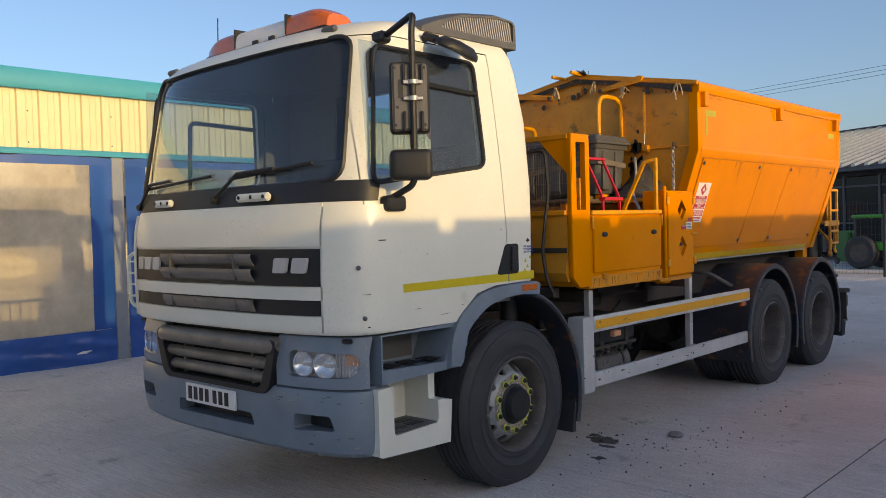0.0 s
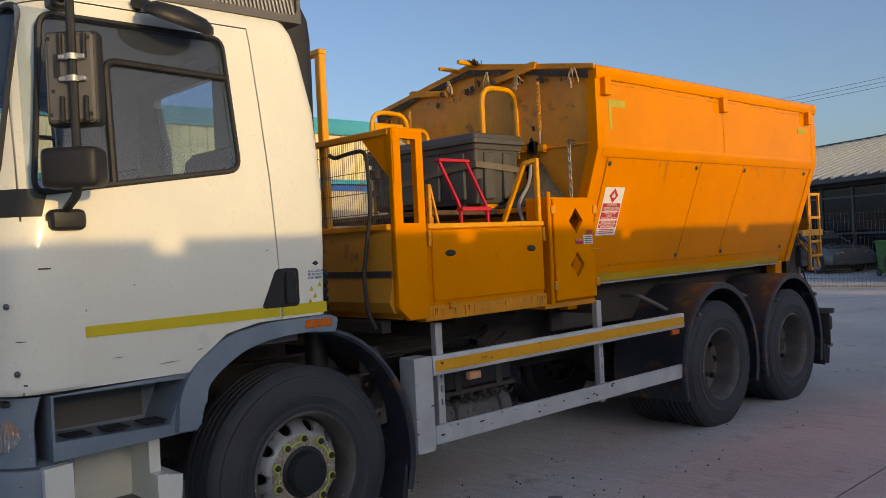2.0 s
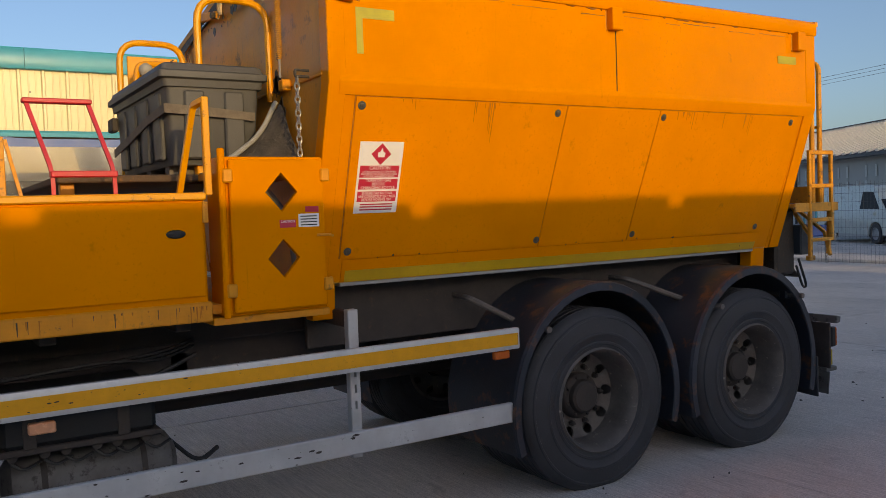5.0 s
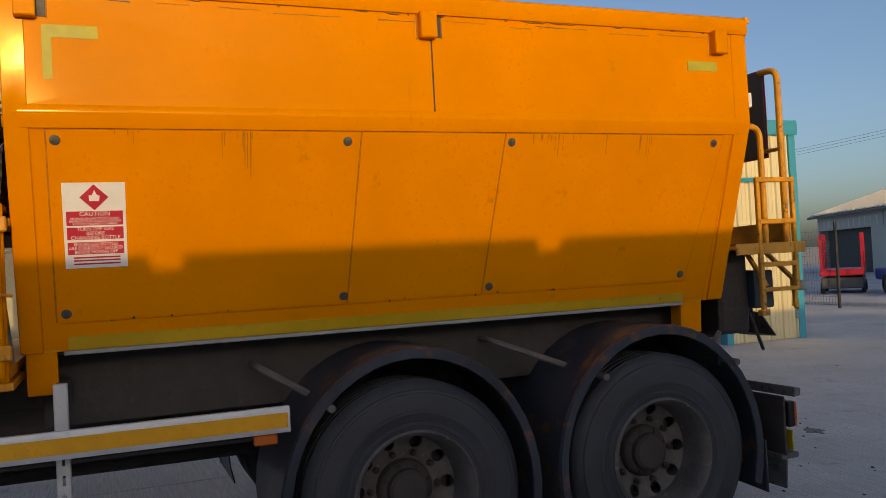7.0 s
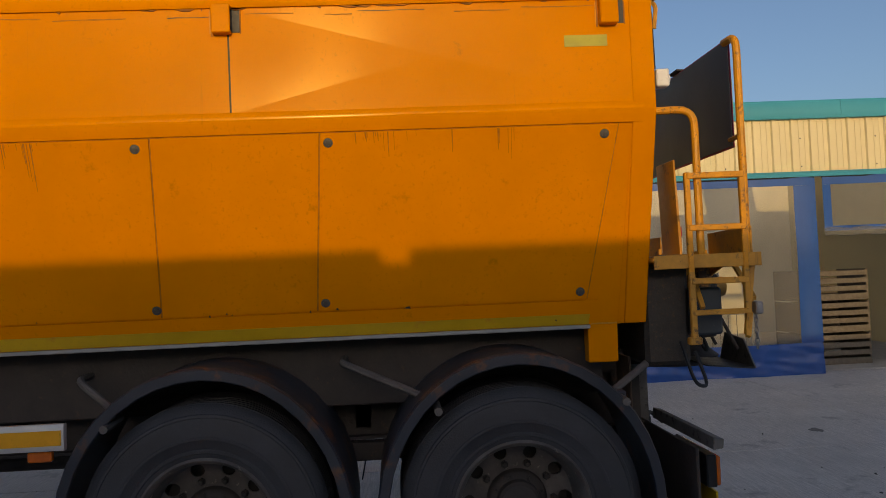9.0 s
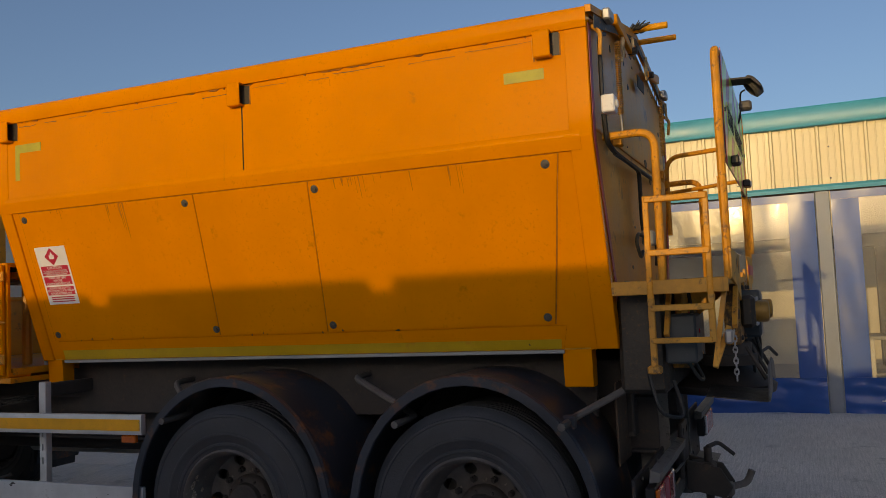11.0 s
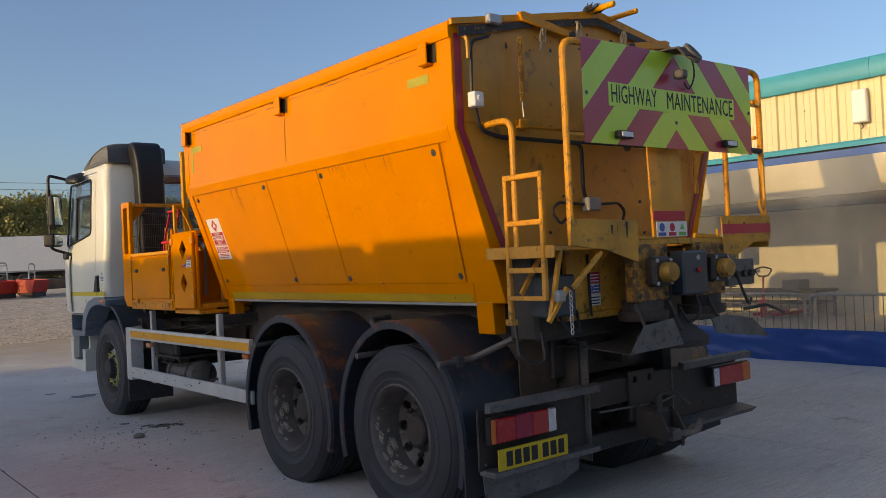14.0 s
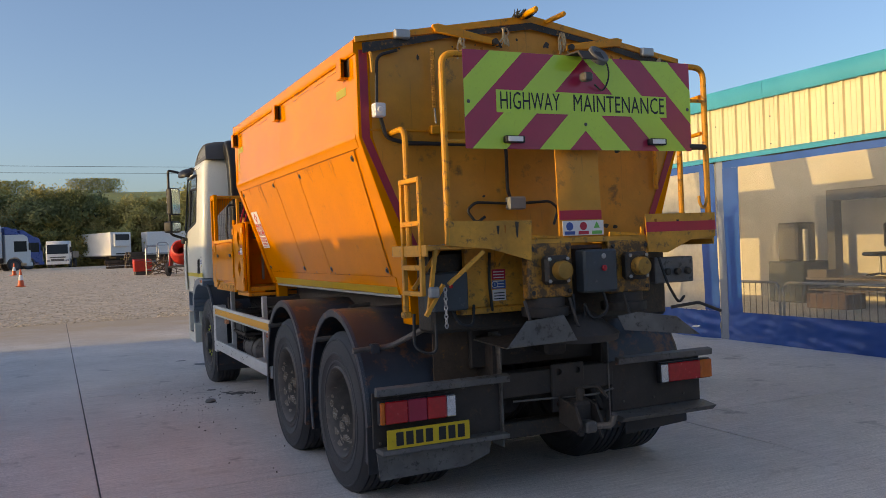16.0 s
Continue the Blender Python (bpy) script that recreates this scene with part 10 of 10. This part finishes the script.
def make_woods():
    rng = random.Random(5)
    kinds = []
    for spread, height, mt in ((3.4, 7.6, "leaf"), (3.2, 7.0, "leaf_dark"), (3.7, 7.9, "leaf"), (3.1, 6.6, "leaf_gold")):
        kinds.append(make_tree(rng, (0, 0, 0), spread, height, mt))
    spots = []
    for k in range(48):
        spots.append((-92 + k * 2.65 + rng.uniform(-1.2, 1.2), -101 + rng.uniform(-3, 3) - 0.08 * k))
    for k in range(14):
        spots.append((-24 + k * 2.3 + rng.uniform(-0.8, 0.8), -104.5 + rng.uniform(-1.5, 1.5)))
    for k in range(40):
        spots.append((-92 + k * 3.2 + rng.uniform(-1.5, 1.5), -109 + rng.uniform(-2, 2)))
    for i, (x, y) in enumerate(spots):
        k_ = (0.90 if -15 < x < -1 else 1.14) * rng.uniform(0.88, 1.08)
        m = pose(x, y, ground_height(x, y) - 0.3, 0, 0, rng.uniform(0, 360)) @ Matrix.Diagonal((k_, k_, k_, 1))
        if i < 4:
            kinds[i].matrix_basis = m
        else:
            copy_thing(kinds[rng.randrange(4)], m)
    # hedge and crest trees on the hill, too far to count
    vs, fs = [], []
    for k in range(1500):
        x = rng.uniform(-190, 120)
        y = -150 if k < 260 else -252
        base = hill_height(x, y)
        n_ = 0.5 + 0.5 * noise.noise((x * 0.05, y, 0))
        if y < -200 and n_ < 0.52:
            continue
        h = (2.2 if y > -200 else 4.2) * (0.5 + n_)
        for _ in range(60):
            p = Vector((x + rng.gauss(0, 1.2), y + rng.gauss(0, 1.2), base + h * rng.random()))
            u = Vector((rng.gauss(0, 1), rng.gauss(0, 1), rng.gauss(0, 1))).normalized()
            w = u.orthogonal().normalized()
            s = rng.uniform(0.14, 0.30)
            n = len(vs)
            vs += [tuple(p - u * s), tuple(p + w * s * 0.7), tuple(p + u * s), tuple(p - w * s * 0.7)]
            fs.append((n, n + 1, n + 2, n + 3))
    me = bpy.data.meshes.new("hill_hedges")
    me.from_pydata(vs, [], fs)
    me.materials.append(M["leaf"])
    tagged(part("hill_hedges", me, None), "dark hedges and far trees along the hill", "woods", kind="stuff")


def hill_height(x, y):
    d = max(0.0, -y - 113)
    h = 20.5 * (1 - math.exp(-(d / 75.0) ** 1.5)) * (0.75 + 0.25 * math.cos((x + 30) * 0.012))
    return 1.6 + h + 0.6 * noise.noise((x * 0.02, y * 0.02, 4))


def make_hill():
    rows = []
    for i in range(30):
        y = -113 - i * 9.5
        rows.append([(x, y, hill_height(x, y) - (3.0 if i == 0 else 0)) for x in range(-320, 241, 14)])
    tagged(part("hill", slab(rows, 0), M["grass"]), "green grassy hill behind the trees", "hill", kind="structure")


def make_wires():
    for pts, label in (([(-70, -58, 8.6), (0, -56, 7.9), (60, -54, 8.8)], "thin power line over the yard"), ([(-90, 84, 13.0), (-25, 66, 11.6), (40, 48, 12.8)], "thin power line beyond the sheds")):
        ob = thing("power_line", label, "power line", group="power lines")
        a, b, c = (Vector(p) for p in pts)
        for k in range(3 if pts[0][1] > 0 else 2):
            off = Vector((0, k * 0.6, k * 0.42))
            line = [(1 - s) ** 2 * a + 2 * s * (1 - s) * (2 * b - (a + c) / 2) + s * s * c + off for s in [i / 24 for i in range(25)]]
            part("wire", tube(line, 0.016, 4), M["cable"], ob)
        for p in (a, c):
            part("pole", lathe([(0.16, -p.z - 0.5), (0.11, 0.6), (0, 0.6)], Matrix.Translation(p), 10), M["bark"], ob)


make_shed()
make_fence()
make_car("hatchback_car", "dark grey hatchback parked before the glazed shed", (-7.9, 27.6, 0.022), 62, mat("dark_grey_car_paint", (0.13, 0.125, 0.12), 0.2, vary=0.05, coat=0.6, bump=0.0), HATCH, (-1.25, 1.25))
make_car("van", "white and lime van parked by the shed", (-12.0, 29.0, 0.022), 62, mat("white_van_paint", (0.62, 0.66, 0.60), 0.3, vary=0.06, coat=0.5, bump=0.0), VAN, (-1.45, 1.45), 0.34, 0.92)
make_car("hatchback_car", "dark blue pickup-like car by the far fence", (-22.5, 27.6, 0.022), 20, mat("blue_car_paint", (0.05, 0.09, 0.16), 0.25, vary=0.05, coat=0.6, bump=0.0), HATCH, (-1.25, 1.25))
make_tractor()


def make_yard_clutter():
    ob = thing("red_lift", "red scissor lift platform in the yard", "lift", (-15.6, 24.8, 0.022), 40)
    part("base", box((-0.6, 0.6), (-1.1, 1.1), (0.15, 0.5), 0.03), M["charcoal"], ob)
    part("platform", box((-0.62, 0.62), (-1.15, 1.15), (0.55, 0.75), 0.02), M["red"], ob)
    for x in (-0.58, 0.58):
        for y in (-1.1, 0, 1.1):
            part("rail_post", box((x - 0.03, x + 0.03), (y - 0.03, y + 0.03), (0.75, 1.85), 0.005), M["red"], ob)
        for z in (1.3, 1.82):
            part("guard_rail", box((x - 0.025, x + 0.025), (-1.1, 1.1), (z, z + 0.05), 0.005), M["red"], ob)
        for y in (-0.8, 0.8):
            vehicle_wheel(ob, x, y, 0.18, 0.12, False)
    ob = thing("blue_trailer", "blue flat trailer carrying a pale tank", "trailer", (-12.6, 24.6, 0.022), 60)
    part("bed", box((-0.8, 0.8), (-1.5, 1.5), (0.4, 0.75), 0.04), M["sign_blue"], ob)
    part("tank", box((-0.5, 0.5), (0.2, 1.1), (0.75, 1.55), 0.08), M["sign_white"], ob)
    part("frame", tube([(-0.6, -1.2, 0.75), (-0.6, -1.2, 1.9), (0.6, -1.2, 1.9), (0.6, -1.2, 0.75)], 0.035, 6, 0.1), M["teal"], ob)
    part("frame", tube([(-0.6, -0.4, 0.75), (-0.6, -0.4, 1.9), (0.6, -0.4, 1.9), (0.6, -0.4, 0.75)], 0.035, 6, 0.1), M["teal"], ob)
    for s in (-1, 1):
        vehicle_wheel(ob, s * 0.85, 0.3, 0.3, 0.18, False)
    g = mat("green_bin_plastic", (0.045, 0.22, 0.05), 0.5, vary=0.12, bump=0.03)
    for k, (x, y) in enumerate(((-3.7, 24.3), (-4.4, 24.8))):
        ob = thing("wheelie_bin", "green wheeled refuse bin by the shed", "bin", (x, y, 0.022), 62, group="bins by the shed")
        part("body", loft([[(px, py, z) for px, py in round_poly([(-w, -w), (w, -w), (w, w), (-w, w)], 0.05)] for z, w in ((0.08, 0.24), (1.0, 0.30))]), g, ob)
        part("lid", box((-0.32, 0.32), (-0.33, 0.33), (1.0, 1.07), 0.02), g, ob)
        for s in (-1, 1):
            vehicle_wheel(ob, s * 0.27, 0.2, 0.1, 0.05, False)


make_yard_clutter()
BLUE = mat("blue_lorry_paint", (0.03, 0.08, 0.30), 0.3, vary=0.06, coat=0.4, bump=0.0)
WHITE_L = mat("white_lorry_paint", (0.66, 0.67, 0.67), 0.35, vary=0.05, coat=0.3, bump=0.0)
GREY_L = mat("pale_box_body", (0.55, 0.56, 0.56), 0.4, vary=0.05, bump=0.0)
make_box_lorry((5.7, -61.6, ground_height(0, -61.6)), -72, WHITE_L, GREY_L, "white box lorry with blue wind deflector", 6.0, BLUE)
make_box_lorry((5.0, -70.0, ground_height(0, -70)), -70, BLUE, BLUE, "blue box lorry in the row", 6.0, BLUE)
make_box_lorry((2.3, -85, ground_height(0, -85)), 172, WHITE_L, M["charcoal"], "white-cabbed lorry with a dark flat body", 5.0, None, 1.7)
make_trailer((-4.4, -95.0, ground_height(0, -95)), 204, 12.0, "white refrigerated trailer with dark fan grille", True)
make_trailer((-7.2, -97, ground_height(0, -97)), 100, 9.0, "plain white box trailer", False)
for i, (x, y, r) in enumerate(((-17, -62, -100), (-26, -60, -95), (-36, -58, -92), (-47, -56, -98))):
    make_trailer((x, y, ground_height(0, y)), r, 8.5, "white box trailer in the far row", False)
make_mixer()
cone = make_cone((4.13, -29.6, ground_height(0, -29.6)))
copy_thing(cone, pose(5.0, -46.0, ground_height(0, -46), 0, 0, 30))
make_plant_yard()
make_woods()
make_hill()
make_wires()


# ---- litter on the concrete ----
def make_litter():
    rng = random.Random(11)
    st = part("stone", lathe([(0, 0), (0.05, 0.0), (0.062, 0.02), (0.045, 0.045), (0, 0.055)], pose(1.37, 1.56, 0.011, 0, 0, 20) @ Matrix.Diagonal((1, 0.7, 0.8, 1)), 9), M["stone"])
    tagged(st, "small grey broken stone on the concrete", "stone")
    bm = bmesh.new()
    for k in range(240):
        if k < 130:
            x, y = 1.45 + rng.gauss(0, 0.42), 1.45 + rng.gauss(0, 0.75)
        else:
            x, y = rng.uniform(-4, 6), rng.uniform(-6, 13)
        r = rng.uniform(0.003, 0.010)
        m = pose(x, y, 0.010 + r * 0.4, rng.uniform(0, 360), rng.uniform(0, 360), 0)
        bmesh.ops.create_icosphere(bm, subdivisions=1, radius=r, matrix=m @ Matrix.Diagonal((1, 0.7, 0.6, 1)))
    for k in range(40):
        x, y = rng.choice(((-0.7 + rng.gauss(0, 0.2), 8.2 + rng.gauss(0, 0.15)), (0.1 + rng.gauss(0, 0.5), 7.2 + rng.gauss(0, 0.3)), (1.0 + rng.gauss(0, 0.12), 1.15 + rng.gauss(0, 0.1))))
        r = rng.uniform(0.004, 0.014)
        bmesh.ops.create_icosphere(bm, subdivisions=1, radius=r, matrix=pose(x, y, 0.012, rng.uniform(0, 360), 0, 0) @ Matrix.Diagonal((1.3, 0.8, 0.5, 1)))
    ob = part("grit_crumbs", bm, M["grit"])
    tagged(ob, "scattered dark grit crumbs on the concrete", "grit", kind="stuff")
    for x, y, r, sx in ((1.0, 1.15, 0.075, 1.5), (1.10, 1.02, 0.03, 2.0), (0.86, 1.24, 0.035, 1.4), (1.22, 0.72, 0.035, 1.3), (-0.64, 8.19, 0.07, 1.5), (0.9, -1.75, 0.10, 1.4), (0.35, -1.95, 0.05, 1.6), (1.15, -2.35, 0.035, 2.0), (-2.6, 8.6, 0.05, 1.8)):
        pts = []
        for k in range(26):
            a = 2 * math.pi * k / 26
            rr = r * (1 + 0.8 * noise.noise((math.cos(a) * 2.4 + x * 9, math.sin(a) * 2.4, y * 5)))
            pts.append((x + rr * sx * math.cos(a), y + rr * math.sin(a)))
        tagged(part("oil_stain", prism(pts, "z", 0.0100, 0.0142), M["oil"]), "dark oil stain soaked into the concrete", "stain")


make_litter()


def make_pebbles():
    """Loose pale stones on the crushed-stone yard."""
    rng = random.Random(77)
    vs, fs = [], []
    for _ in range(15000):
        y = -12.2 - 34 * rng.random() ** 1.6
        x = rng.uniform(-9, 9) * (1 + (-y - 12) / 60)
        r = rng.uniform(0.012, 0.040)
        z, n = ground_height(x, y) + (0.011 if y > -12.5 else 0.0), len(vs)
        a = rng.uniform(0, 6.28)
        ring = [(x + r * rng.uniform(0.7, 1.3) * math.cos(a + q * 1.571), y + r * rng.uniform(0.7, 1.3) * math.sin(a + q * 1.571), z + r * rng.uniform(0.0, 0.35)) for q in range(4)]
        vs += ring + [(x + r * rng.uniform(-0.3, 0.3), y, z + r * rng.uniform(0.6, 1.0)), (x, y, z - r * 0.5)]
        for q in range(4):
            fs += [(n + q, n + (q + 1) % 4, n + 4), (n + (q + 1) % 4, n + q, n + 5)]
    me = bpy.data.meshes.new("pebbles")
    me.from_pydata(vs, [], fs)
    me.materials.append(mat("pale_pebbles", (0.56, 0.45, 0.33), 0.9, vary=0.75, scale=9.0, bump=0.0))
    tagged(part("pebbles", me, None), "loose pale stones scattered on the yard", "gravel", kind="stuff")


make_pebbles()
